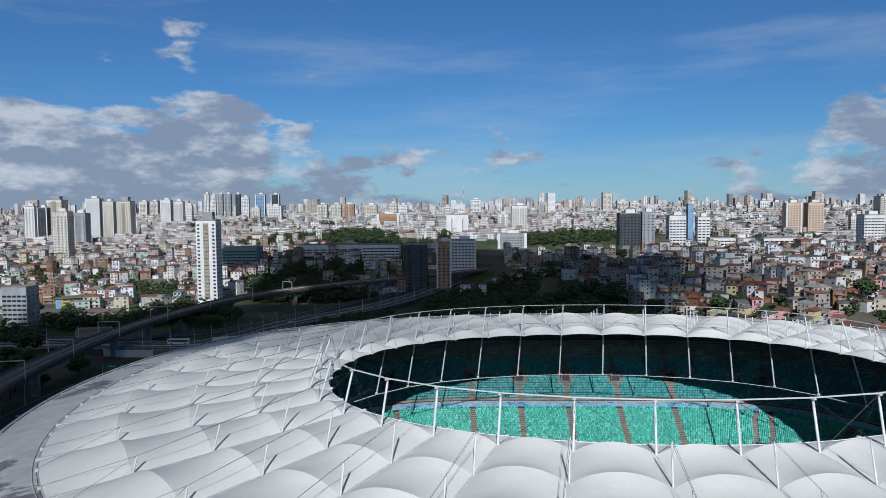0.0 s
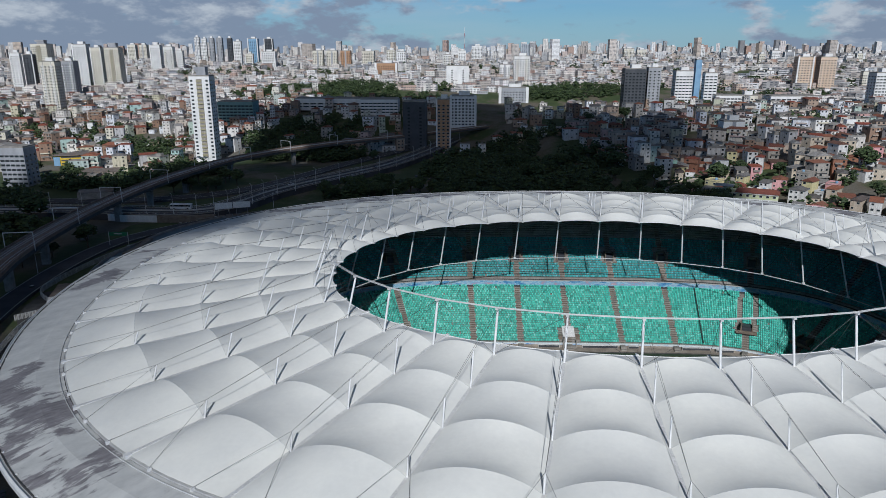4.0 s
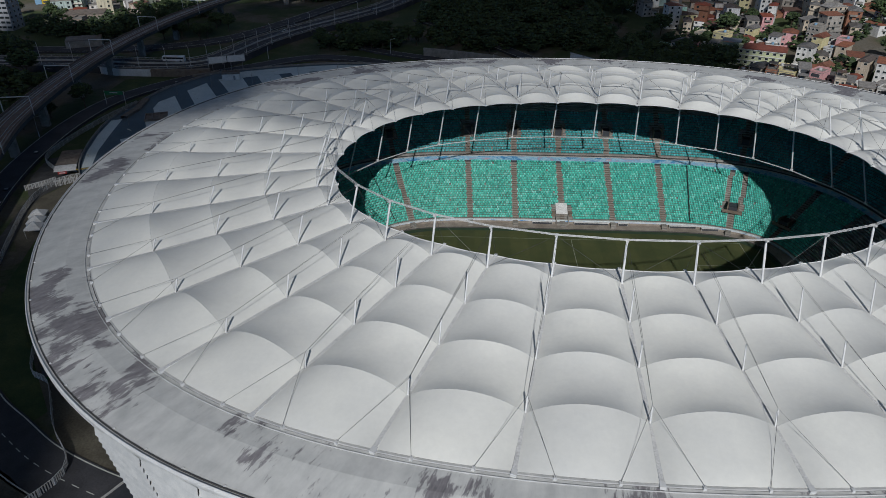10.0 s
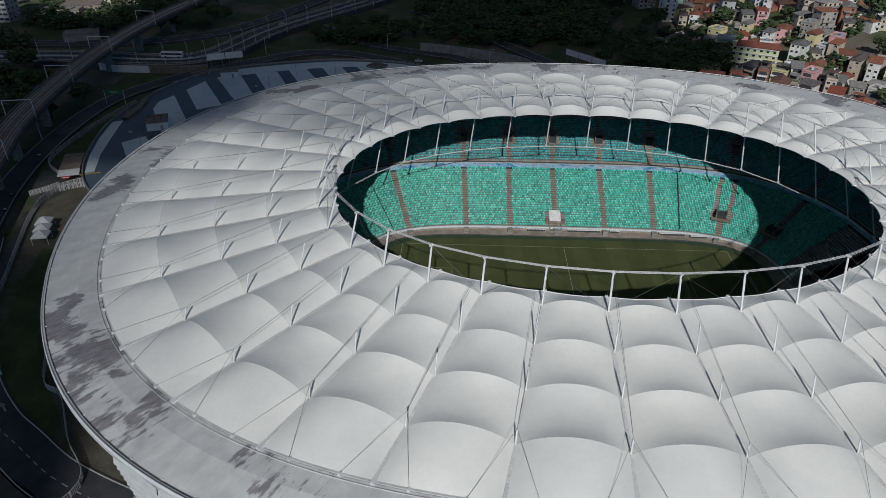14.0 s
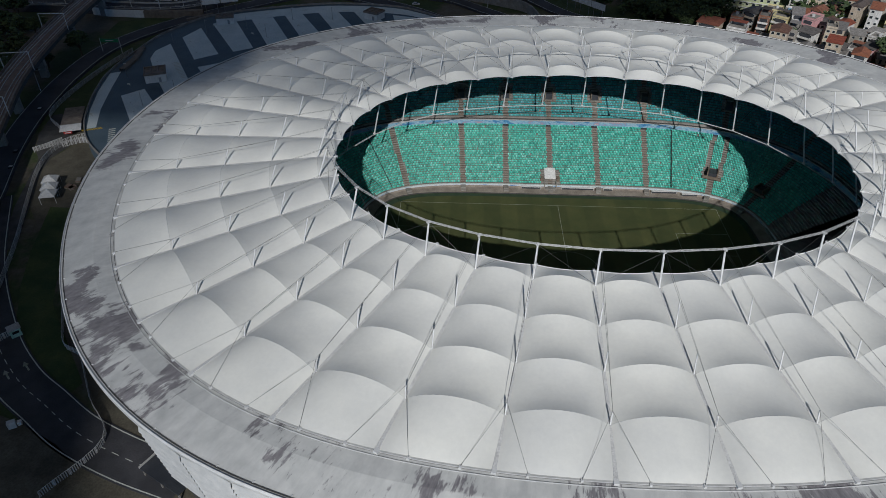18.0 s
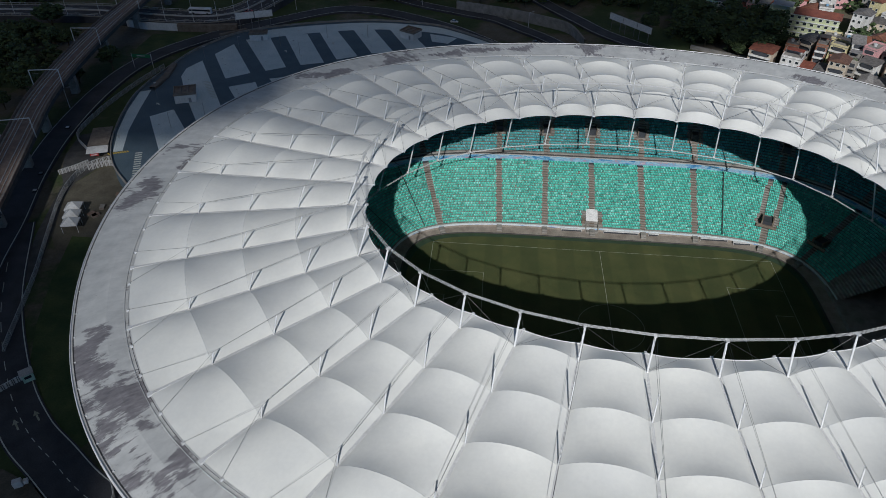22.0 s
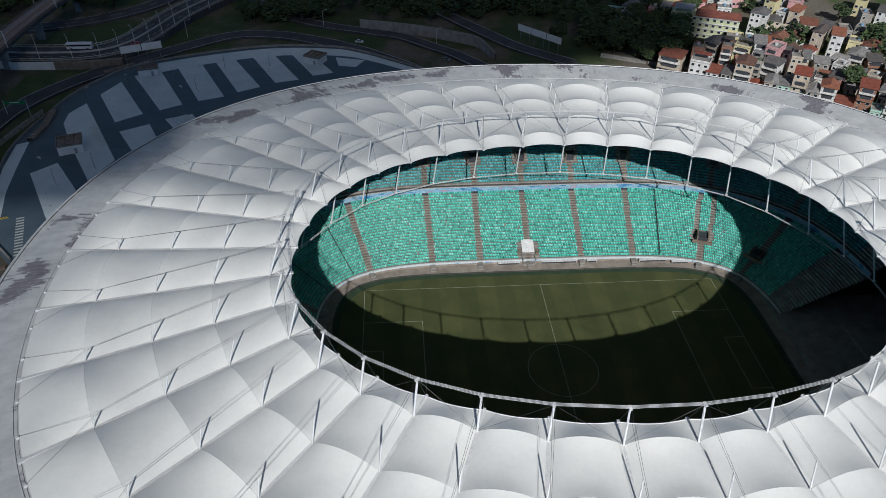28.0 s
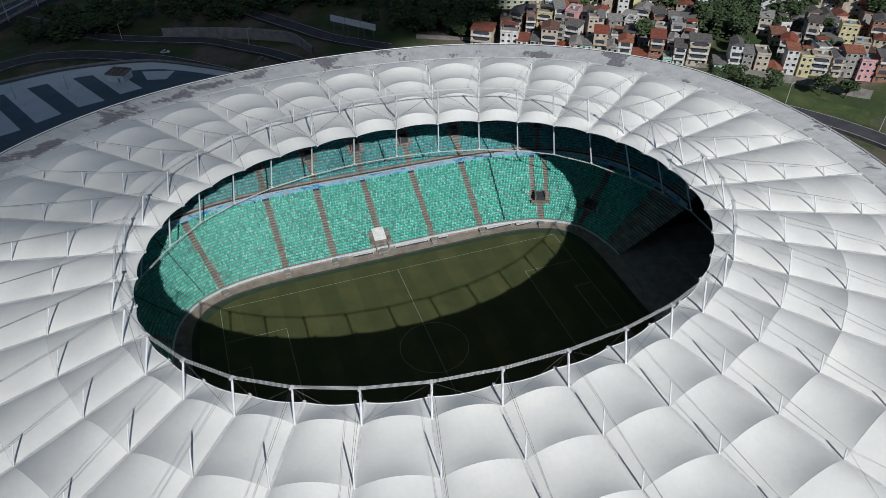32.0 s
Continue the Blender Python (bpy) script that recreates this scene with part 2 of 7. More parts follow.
def m_frontwall(nt, b):
    v = position(nt, (0.3, 0.3, 0.7))
    n = noise_node(nt, 1.0, 6, 0.7, v)
    col = ramp_node(nt, n, ((0.36, (0.10, 0.25, 0.52)), (0.45, (0.42, 0.52, 0.62)), (0.52, (0.60, 0.61, 0.60)), (0.60, (0.38, 0.48, 0.62)), (0.68, (0.52, 0.42, 0.34))))
    nt.links.new(col, b.inputs["Base Color"])
    b.inputs["Roughness"].default_value = 0.6


def m_painted(nt, b, island=False):
    """House paint: one colour per house, rain-streaked and patchy."""
    rnd = nt.nodes.new("ShaderNodeNewGeometry").outputs["Random Per Island"] if island else nt.nodes.new("ShaderNodeObjectInfo").outputs["Random"]
    col = ramp_node(nt, rnd, ((0.0, (0.74, 0.73, 0.72)), (0.18, (0.56, 0.51, 0.45)), (0.28, (0.36, 0.27, 0.21)), (0.40, (0.25, 0.15, 0.10)), (0.50, (0.79, 0.79, 0.78)), (0.64, (0.55, 0.50, 0.36)), (0.70, (0.36, 0.52, 0.49)), (0.77, (0.52, 0.31, 0.29)), (0.84, (0.33, 0.31, 0.29)), (0.95, (0.68, 0.70, 0.74))))
    v = position(nt, (1, 1, 0.25))
    dirt = ramp_node(nt, noise_node(nt, 0.9, 6, 0.68, v), ((0.30, (0.55, 0.53, 0.50)), (0.55, (1, 1, 1))))
    nt.links.new(mix_node(nt, 1.0, col, dirt, "MULTIPLY"), b.inputs["Base Color"])
    b.inputs["Roughness"].default_value = 0.85


def m_rooftile(nt, b, island=False):
    rnd = nt.nodes.new("ShaderNodeNewGeometry").outputs["Random Per Island"] if island else nt.nodes.new("ShaderNodeObjectInfo").outputs["Random"]
    col = ramp_node(nt, rnd, ((0.0, (0.30, 0.070, 0.040)), (0.2, (0.20, 0.080, 0.052)), (0.34, (0.36, 0.135, 0.075)), (0.46, (0.15, 0.085, 0.065)), (0.58, (0.115, 0.105, 0.10)), (0.8, (0.17, 0.165, 0.165)), (1.0, (0.36, 0.35, 0.34))))
    v = position(nt)
    dirt = ramp_node(nt, noise_node(nt, 0.8, 6, 0.7, v), ((0.32, (0.45, 0.43, 0.42)), (0.66, (1.1, 1.08, 1.05))))
    nt.links.new(mix_node(nt, 1.0, col, dirt, "MULTIPLY"), b.inputs["Base Color"])
    b.inputs["Roughness"].default_value = 0.88
    bump(nt, b, noise_node(nt, 4, 2, 0.5, v), 0.5, 0.06)


def m_glass(nt, b):
    b.inputs["Base Color"].default_value = (0.02, 0.026, 0.03, 1)
    b.inputs["Roughness"].default_value = 0.12


def m_farcity(nt, b):
    """Distant blocks: wall tone per block, with rows of dark windows."""
    rnd = nt.nodes.new("ShaderNodeNewGeometry").outputs["Random Per Island"]
    col = ramp_node(nt, rnd, ((0.0, (0.80, 0.80, 0.79)), (0.20, (0.40, 0.34, 0.29)), (0.30, (0.82, 0.81, 0.80)), (0.44, (0.50, 0.40, 0.32)), (0.50, (0.76, 0.74, 0.70)), (0.64, (0.20, 0.20, 0.21)), (0.74, (0.82, 0.82, 0.82)), (0.88, (0.44, 0.28, 0.21)), (0.94, (0.40, 0.45, 0.50)), (1.0, (0.78, 0.75, 0.70))))
    v = position(nt)
    sep = nt.nodes.new("ShaderNodeSeparateXYZ")
    nt.links.new(v, sep.inputs[0])

    def lines(sock, period, width):
        f = nt.nodes.new("ShaderNodeMath")
        f.operation = "MULTIPLY"
        nt.links.new(sock, f.inputs[0])
        f.inputs[1].default_value = 1 / period
        g = nt.nodes.new("ShaderNodeMath")
        g.operation = "FRACT"
        nt.links.new(f.outputs[0], g.inputs[0])
        h = nt.nodes.new("ShaderNodeMath")
        h.operation = "LESS_THAN"
        nt.links.new(g.outputs[0], h.inputs[0])
        h.inputs[1].default_value = width
        return h.outputs[0]

    s = nt.nodes.new("ShaderNodeMath")
    s.operation = "ADD"
    nt.links.new(sep.outputs[0], s.inputs[0])
    nt.links.new(sep.outputs[1], s.inputs[1])
    win = nt.nodes.new("ShaderNodeMath")
    win.operation = "MULTIPLY"
    nt.links.new(lines(sep.outputs[2], 3.0, 0.42), win.inputs[0])
    nt.links.new(lines(s.outputs[0], 3.4, 0.48), win.inputs[1])
    nrm = nt.nodes.new("ShaderNodeSeparateXYZ")
    nt.links.new(nt.nodes.new("ShaderNodeNewGeometry").outputs["True Normal"], nrm.inputs[0])
    up = nt.nodes.new("ShaderNodeMath")
    up.operation = "LESS_THAN"
    nt.links.new(nrm.outputs[2], up.inputs[0])
    up.inputs[1].default_value = 0.4
    w2 = nt.nodes.new("ShaderNodeMath")
    w2.operation = "MULTIPLY"
    nt.links.new(win.outputs[0], w2.inputs[0])
    nt.links.new(up.outputs[0], w2.inputs[1])
    dirt = ramp_node(nt, noise_node(nt, 0.2, 5, 0.7, v), ((0.3, (0.62, 0.60, 0.59)), (0.58, (1, 1, 1))))
    roofs = ramp_node(nt, rnd, ((0.0, (0.34, 0.14, 0.08)), (0.3, (0.42, 0.40, 0.38)), (0.4, (0.26, 0.13, 0.09)), (0.6, (0.50, 0.48, 0.46)), (0.7, (0.36, 0.18, 0.11)), (0.9, (0.22, 0.21, 0.20))))
    walls = mix_node(nt, w2.outputs[0], col, (0.09, 0.10, 0.115))
    c = mix_node(nt, 1.0, mix_node(nt, up.outputs[0], roofs, walls), dirt, "MULTIPLY")
    nt.links.new(c, b.inputs["Base Color"])
    b.inputs["Roughness"].default_value = 0.8


def m_leaf(nt, b):
    rnd = nt.nodes.new("ShaderNodeNewGeometry").outputs["Random Per Island"]
    col = ramp_node(nt, rnd, ((0.0, (0.012, 0.024, 0.007)), (0.5, (0.026, 0.050, 0.013)), (1.0, (0.052, 0.080, 0.022))))
    nt.links.new(col, b.inputs["Base Color"])
    b.inputs["Roughness"].default_value = 0.75


def m_ground(nt, b):
    """Open ground between the houses: bare earth, scrub grass and paving, by broad patches."""
    v = position(nt)
    col = ramp_node(nt, noise_node(nt, 0.018, 8, 0.65, v), ((0.36, (0.030, 0.055, 0.014)), (0.48, (0.055, 0.080, 0.024)), (0.55, (0.13, 0.11, 0.08)), (0.66, (0.16, 0.15, 0.13))))
    fine = ramp_node(nt, noise_node(nt, 0.9, 6, 0.7, v), ((0.3, (0.6, 0.62, 0.58)), (0.7, (1.1, 1.1, 1.1))))
    nt.links.new(mix_node(nt, 1.0, col, fine, "MULTIPLY"), b.inputs["Base Color"])
    b.inputs["Roughness"].default_value = 0.95


def m_veil(nt, b):
    """Ragged thin edge of a cloud: part of the light passes."""
    v = coords(nt, "Generated")
    sep = nt.nodes.new("ShaderNodeSeparateXYZ")
    nt.links.new(v, sep.inputs[0])
    s = nt.nodes.new("ShaderNodeMath")
    s.operation = "MULTIPLY_ADD"
    nt.links.new(noise_node(nt, 4.0, 5, 0.55, v), s.inputs[0])
    s.inputs[1].default_value = 0.28
    nt.links.new(sep.outputs[0], s.inputs[2])
    cover = ramp_node(nt, s.outputs[0], ((0.58, (0.50, 0.50, 0.50)), (0.98, (0, 0, 0))))
    clear = nt.nodes.new("ShaderNodeBsdfTransparent")
    mix = nt.nodes.new("ShaderNodeMixShader")
    nt.links.new(cover, mix.inputs[0])
    nt.links.new(clear.outputs[0], mix.inputs[1])
    nt.links.new(b.outputs[0], mix.inputs[2])
    nt.links.new(mix.outputs[0], nt.nodes["Material Output"].inputs[0])
    b.inputs["Base Color"].default_value = (0.8, 0.8, 0.8, 1)
    b.inputs["Roughness"].default_value = 0.9


def m_cloudbody(nt, b):
    """Thick cloud: nearly all of the sun is held back."""
    clear = nt.nodes.new("ShaderNodeBsdfTransparent")
    clear.inputs["Color"].default_value = (1.0, 0.97, 0.92, 1)
    mix = nt.nodes.new("ShaderNodeMixShader")
    mix.inputs[0].default_value = 0.755
    nt.links.new(clear.outputs[0], mix.inputs[1])
    nt.links.new(b.outputs[0], mix.inputs[2])
    nt.links.new(mix.outputs[0], nt.nodes["Material Output"].inputs[0])
    b.inputs["Base Color"].default_value = (0.8, 0.8, 0.8, 1)
    b.inputs["Roughness"].default_value = 0.95


M = {
    "cloudbody": material("cloud body", m_cloudbody),
    "veil": material("thin cloud edge", m_veil),
    "membrane": material("roof membrane", m_membrane),
    "ringdeck": material("weathered ring deck", m_ringdeck),
    "steel": mottled("white painted steel", (0.62, 0.63, 0.63), (0.78, 0.78, 0.77), 0.5, 6, 0.45, 0, 0, 0.12),
    "arch": mottled("grey arch tube", (0.48, 0.49, 0.49), (0.64, 0.64, 0.63), 0.6, 6, 0.5, 0, 0, 0.12),
    "cable": mottled("grey steel cable", (0.20, 0.205, 0.21), (0.32, 0.32, 0.32), 0.6, 6, 0.45, 0, 0.6, 0.2),
    "darkcable": mottled("dark steel rope", (0.05, 0.05, 0.055), (0.10, 0.10, 0.10), 0.6, 6, 0.5, 0, 0.5, 0.2),
    "concrete": mottled("grey concrete", (0.22, 0.205, 0.185), (0.36, 0.34, 0.31), 0.35, 5, 0.9, 0.02),
    "stairs": mottled("brown-stained concrete", (0.155, 0.120, 0.092), (0.26, 0.21, 0.165), 0.5, 5, 0.9, 0.02),
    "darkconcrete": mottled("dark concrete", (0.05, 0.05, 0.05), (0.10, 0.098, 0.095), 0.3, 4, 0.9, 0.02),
    "grass": material("mown pitch grass", m_grass),
    "paint": mottled("white line paint", (0.52, 0.56, 0.50), (0.68, 0.70, 0.66), 1.0, 8, 0.8, 0),
    "seat": material("faded green seat plastic", m_seat),
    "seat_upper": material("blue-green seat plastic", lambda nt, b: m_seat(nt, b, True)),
    "banner": material("printed banner", m_banner),
    "frontwall": material("printed front wall", m_frontwall),
    "asphalt": mottled("asphalt", (0.042, 0.043, 0.050), (0.082, 0.082, 0.090), 0.12, 3, 0.9, 0.01),
    "deckdark": mottled("dark blue-grey car park coating", (0.075, 0.118, 0.150), (0.105, 0.150, 0.185), 0.15, 3, 0.75, 0.005),
    "decklight": mottled("pale blue-grey car park coating", (0.62, 0.71, 0.72), (0.76, 0.82, 0.82), 0.15, 3, 0.75, 0.005),
    "rooftile": material("house roof", m_rooftile),
    "farpaint": material("far painted wall", lambda nt, b: m_painted(nt, b, True)),
    "farroof": material("far house roof", lambda nt, b: m_rooftile(nt, b, True)),
    "apron": mottled("brown-grey apron concrete", (0.24, 0.205, 0.17), (0.38, 0.335, 0.285), 0.3, 4, 0.9, 0.02),
    "kerb": mottled("pale grey kerb", (0.42, 0.415, 0.40), (0.56, 0.55, 0.53), 0.3, 4, 0.85, 0.01),
    "glass": material("dark window glass", m_glass),
    "farcity": material("far city block", m_farcity),
    "leaf": material("leaves", m_leaf),
    "bark": mottled("bark", (0.06, 0.045, 0.03), (0.12, 0.09, 0.06), 2, 12, 0.9, 0.03),
    "ground": material("open ground", m_ground),
    "turf": mottled("rough grass", (0.035, 0.070, 0.016), (0.095, 0.120, 0.035), 0.12, 2.5, 0.95, 0.03),
    "brick": mottled("bare brick", (0.26, 0.115, 0.07), (0.36, 0.17, 0.105), 0.8, 9, 0.9, 0.03),
    "whitewall": mottled("white render", (0.66, 0.655, 0.64), (0.82, 0.815, 0.80), 0.15, 3, 0.8, 0.01, 0, 0.22, (1, 1, 0.3)),
    "creamwall": mottled("cream render", (0.58, 0.54, 0.45), (0.74, 0.70, 0.60), 0.15, 3, 0.8, 0.01, 0, 0.22, (1, 1, 0.3)),
    "greywall": mottled("grey render", (0.26, 0.27, 0.29), (0.38, 0.39, 0.41), 0.15, 3, 0.8, 0.01, 0, 0.22, (1, 1, 0.3)),
    # also colours in the shadow under the balcony and in house balcony openings
    "darkwall": mottled("dark cladding and shade", (0.035, 0.040, 0.05), (0.07, 0.075, 0.085), 0.15, 3, 0.6, 0.01),
    "bluewall": mottled("blue cladding", (0.18, 0.34, 0.52), (0.26, 0.44, 0.60), 0.15, 3, 0.7, 0.01),
    "orangewall": mottled("orange brickwork", (0.40, 0.22, 0.12), (0.52, 0.31, 0.18), 0.15, 3, 0.8, 0.01),
    "yellow": mottled("yellow paint", (0.62, 0.42, 0.03), (0.75, 0.52, 0.06), 0.3, 3, 0.7, 0),
    "limewall": mottled("pale green render", (0.46, 0.50, 0.30), (0.60, 0.63, 0.42), 0.15, 3, 0.8, 0.01, 0, 0.25, (1, 1, 0.3)),
    "peach": mottled("peach render", (0.60, 0.44, 0.31), (0.74, 0.57, 0.43), 0.15, 3, 0.8, 0.01, 0, 0.22, (1, 1, 0.3)),
    "yardbrown": mottled("brown-stained yard concrete", (0.085, 0.075, 0.055), (0.17, 0.155, 0.115), 0.12, 2.0, 0.92, 0.02, 0, 0.4),
    "turfedge": mottled("dark artificial turf", (0.024, 0.050, 0.026), (0.038, 0.070, 0.036), 0.3, 5, 0.95, 0.01),
    "tilered": mottled("old dark red tiles", (0.17, 0.055, 0.040), (0.27, 0.085, 0.055), 0.4, 5, 0.9, 0.04),
    "linepaint": mottled("worn pitch line paint", (0.26, 0.28, 0.20), (0.42, 0.43, 0.36), 0.5, 8, 0.85, 0),
    "walloff": mottled("chalk white house paint", (0.56, 0.55, 0.52), (0.80, 0.79, 0.77), 0.5, 4, 0.85, 0.01, 0, 0.3, (1, 1, 0.3)),
    "wallbeige": mottled("beige house paint", (0.46, 0.38, 0.29), (0.62, 0.54, 0.43), 0.5, 4, 0.85, 0.01, 0, 0.35, (1, 1, 0.3)),
    "wallmint": mottled("mint house paint", (0.34, 0.56, 0.46), (0.46, 0.68, 0.57), 0.5, 4, 0.85, 0.01, 0, 0.3, (1, 1, 0.3)),
    "wallpink": mottled("pink house paint", (0.56, 0.28, 0.29), (0.70, 0.40, 0.40), 0.5, 4, 0.85, 0.01, 0, 0.3, (1, 1, 0.3)),
    "wallyellow": mottled("pale yellow house paint", (0.58, 0.50, 0.26), (0.70, 0.64, 0.38), 0.5, 4, 0.85, 0.01, 0, 0.3, (1, 1, 0.3)),
    "wallraw": mottled("bare cement render", (0.27, 0.245, 0.215), (0.42, 0.39, 0.35), 0.5, 4, 0.9, 0.02, 0, 0.35, (1, 1, 0.3)),
    "red": mottled("red paint", (0.42, 0.03, 0.03), (0.52, 0.06, 0.05), 0.3, 3, 0.6, 0),
    "teal": mottled("teal paint", (0.16, 0.30, 0.30), (0.22, 0.36, 0.36), 0.3, 3, 0.7, 0),
    "greensign": mottled("green sign face", (0.01, 0.16, 0.06), (0.02, 0.20, 0.08), 0.3, 3, 0.6, 0),
    "canvas": mottled("white canvas", (0.66, 0.66, 0.65), (0.8, 0.8, 0.79), 0.6, 4, 0.7, 0.01),
    "tin": mottled("rusty corrugated sheet", (0.16, 0.13, 0.11), (0.30, 0.25, 0.21), 0.5, 5, 0.7, 0.03),
    "carwhite": mottled("white car paint", (0.6, 0.6, 0.6), (0.7, 0.7, 0.7), 0.6, 4, 0.3, 0, 0, 0.05),
    "cargrey": mottled("grey car paint", (0.16, 0.165, 0.17), (0.24, 0.245, 0.25), 0.6, 4, 0.3, 0, 0.4, 0.05),
    "carred": mottled("red car paint", (0.35, 0.02, 0.02), (0.42, 0.04, 0.03), 0.6, 4, 0.3, 0, 0, 0.05),
    "rubber": mottled("tyre rubber", (0.02, 0.02, 0.02), (0.035, 0.035, 0.035), 2, 9, 0.9, 0),
    "sea": mottled("sea water", (0.02, 0.07, 0.12), (0.03, 0.09, 0.14), 0.001, 0.01, 0.2, 0),
    "olive": mottled("olive balcony paint", (0.34, 0.31, 0.18), (0.48, 0.44, 0.28), 0.4, 4, 0.8, 0.01),
    "rail": mottled("rusty rail bed", (0.17, 0.115, 0.088), (0.30, 0.215, 0.17), 0.4, 5, 0.9, 0.03),
}


# ==== mesh helpers ====
class Soup:
    """Gathers points and faces for one mesh."""

    def __init__(self):
        self.v, self.f, self.s = [], [], []

    def add(self, verts, faces, slot=0):
        k = len(self.v)
        self.v.extend(verts)
        self.f.extend(tuple(i + k for i in f) for f in faces)
        self.s.extend([slot] * len(faces))
        return self

    def box(self, cx, cy, cz, sx, sy, sz, rz=0.0, slot=0, bottom=True):
        c, s = math.cos(rz), math.sin(rz)
        vs = []
        for dz in (-sz / 2, sz / 2):
            for dx, dy in ((-1, -1), (1, -1), (1, 1), (-1, 1)):
                x, y = dx * sx / 2, dy * sy / 2
                vs.append((cx + x * c - y * s, cy + x * s + y * c, cz + dz))
        fs = [(4, 5, 6, 7), (0, 1, 5, 4), (1, 2, 6, 5), (2, 3, 7, 6), (3, 0, 4, 7)]
        if bottom:
            fs.append((3, 2, 1, 0))
        return self.add(vs, fs, slot)

    def tube(self, pts, r, sides=6, slot=0, closed=False):
        pts = [Vector(p) for p in pts]
        n = len(pts)
        vs, fs = [], []
        for i, p in enumerate(pts):
            a = pts[(i - 1) % n] if closed or i > 0 else p
            b = pts[(i + 1) % n] if closed or i < n - 1 else p
            d = (b - a).normalized()
            u = d.cross(Vector((0, 0, 1)))
            if u.length < 1e-3:
                u = Vector((1, 0, 0))
            u.normalize()
            w = u.cross(d)
            rr = r[i] if isinstance(r, (list, tuple)) else r
            for k in range(sides):
                a2 = 2 * math.pi * k / sides
                vs.append(tuple(p + u * (rr * math.cos(a2)) + w * (rr * math.sin(a2))))
        for i in range(n if closed else n - 1):
            for k in range(sides):
                j = (i + 1) % n
                fs.append((i * sides + k, i * sides + (k + 1) % sides, j * sides + (k + 1) % sides, j * sides + k))
        if not closed:
            fs.append(tuple(range(sides))[::-1])
            fs.append(tuple((n - 1) * sides + k for k in range(sides)))
        return self.add(vs, fs, slot)

    def mesh(self, name, mats, smooth=False):
        me = bpy.data.meshes.new(name)
        me.from_pydata([tuple(p) for p in self.v], [], self.f)
        for m in mats if isinstance(mats, (list, tuple)) else [mats]:
            me.materials.append(m)
        if any(self.s):
            me.polygons.foreach_set("material_index", self.s)
        if smooth:
            me.polygons.foreach_set("use_smooth", [True] * len(me.polygons))
        me.update()
        return me


def put(name, soup, mats, parent=None, label="", smooth=False):
    """Links a gathered mesh as one object, under a parent where one is given."""
    ob = new(name, soup.mesh(name, mats, smooth) if isinstance(soup, Soup) else soup)
    if parent is not None:
        ob.parent = parent
    if label:
        tagged(ob, label)
    return ob


def thing(name, label, category, at=(0, 0, 0), rz=0.0, group="", kind=""):
    e = new(name)
    e.location, e.rotation_euler = at, (0, 0, rz)
    return tagged(e, label, category, group, kind)


def step(x, a, b):
    t = min(1.0, max(0.0, (x - a) / (b - a)))
    return t * t * (3 - 2 * t)

# ==== stadium: plan curves ====
def wave(c, a):
    """A smooth closed curve of the angle a from its Fourier coefficients."""
    return c[0] + sum(c[2 * j - 1] * math.cos(j * a) + c[2 * j] * math.sin(j * a) for j in range(1, len(c) // 2 + 1))


def mast_top(a):
    return Vector((0.7 + 68.36 * math.cos(a) - 0.72 * math.cos(3 * a), 53.36 * math.sin(a) + 1.32 * math.sin(3 * a), 48.0))


def mast_axis(a):
    return Vector((0.6 + 73.09 * math.cos(a) - 1.11 * math.cos(3 * a), 56.55 * math.sin(a) + 0.8 * math.sin(3 * a), 26.3))


# how far the true plan leaves the plain ovals, outwards and sideways
EDGE_OUT = (-0.91, -1.28, -0.55, -0.35, -0.05, 0.05, 0.27, -0.5, 0.06, 0.24, 0.26)
EDGE_SIDE = (-0.05, -0.13, -0.42, -0.66, -0.14, -0.14, 0.16, -0.08, -0.28, -0.04, 0.02)
JOINT_OUT = (-0.39, -0.18, -0.59, 0.85, -0.05, -0.07, -0.1, 0.23, 0.05, 0.1, -0.11)
JOINT_SIDE = (-0.11, -1.4, 0.26, -0.56, -0.12, -0.11, -0.04, 0.27, -0.04, 0.21, 0.23)


def plain_edge(q):
    return Vector((0.39 + 116.62 * math.cos(q) + 1.57 * math.cos(3 * q) + 1.89 * math.sin(2 * q),
                   0.19 + 102.87 * math.sin(q) + 4.63 * math.sin(3 * q) - 1.77 * math.cos(2 * q), 0))


def outward(a):
    n = plain_edge(a) - mast_top(a).lerp(mast_axis(a), 0.45)
    return Vector((n.x, n.y, 0)).normalized()


def ring_edge(a, off=0.0):
    """Inner edge of the ring deck, where the membrane starts; off: outward offset."""
    def at(q):
        n = outward(q)
        return plain_edge(q) + n * wave(EDGE_OUT, q) + Vector((-n.y, n.x, 0)) * wave(EDGE_SIDE, q)
    p = at(a)
    if off:
        d = at(a + 0.01) - at(a - 0.01)
        p += Vector((d.y, -d.x, 0)).normalized() * off
    return p


def deck_width(a):
    """The ring deck is broader behind than in front."""
    return float(np.interp(math.degrees(a) % 360, (0, 15, 30, 45, 70, 100, 125, 150, 180, 200, 220, 240, 300, 330, 360),
                           (12.3, 13.2, 15.0, 15.2, 15.0, 14.4, 13.6, 12.4, 12.3, 11.0, 11.0, 10.8, 10.8, 11.2, 12.3)))


def deck_rim_z(a):
    return 35.3 + 0.7 * step(math.sin(a), -0.2, 0.6)


Z_EDGE, BAYS = 37.1, 36
AXES = [radians(-175 + 10 * i) for i in range(BAYS)]


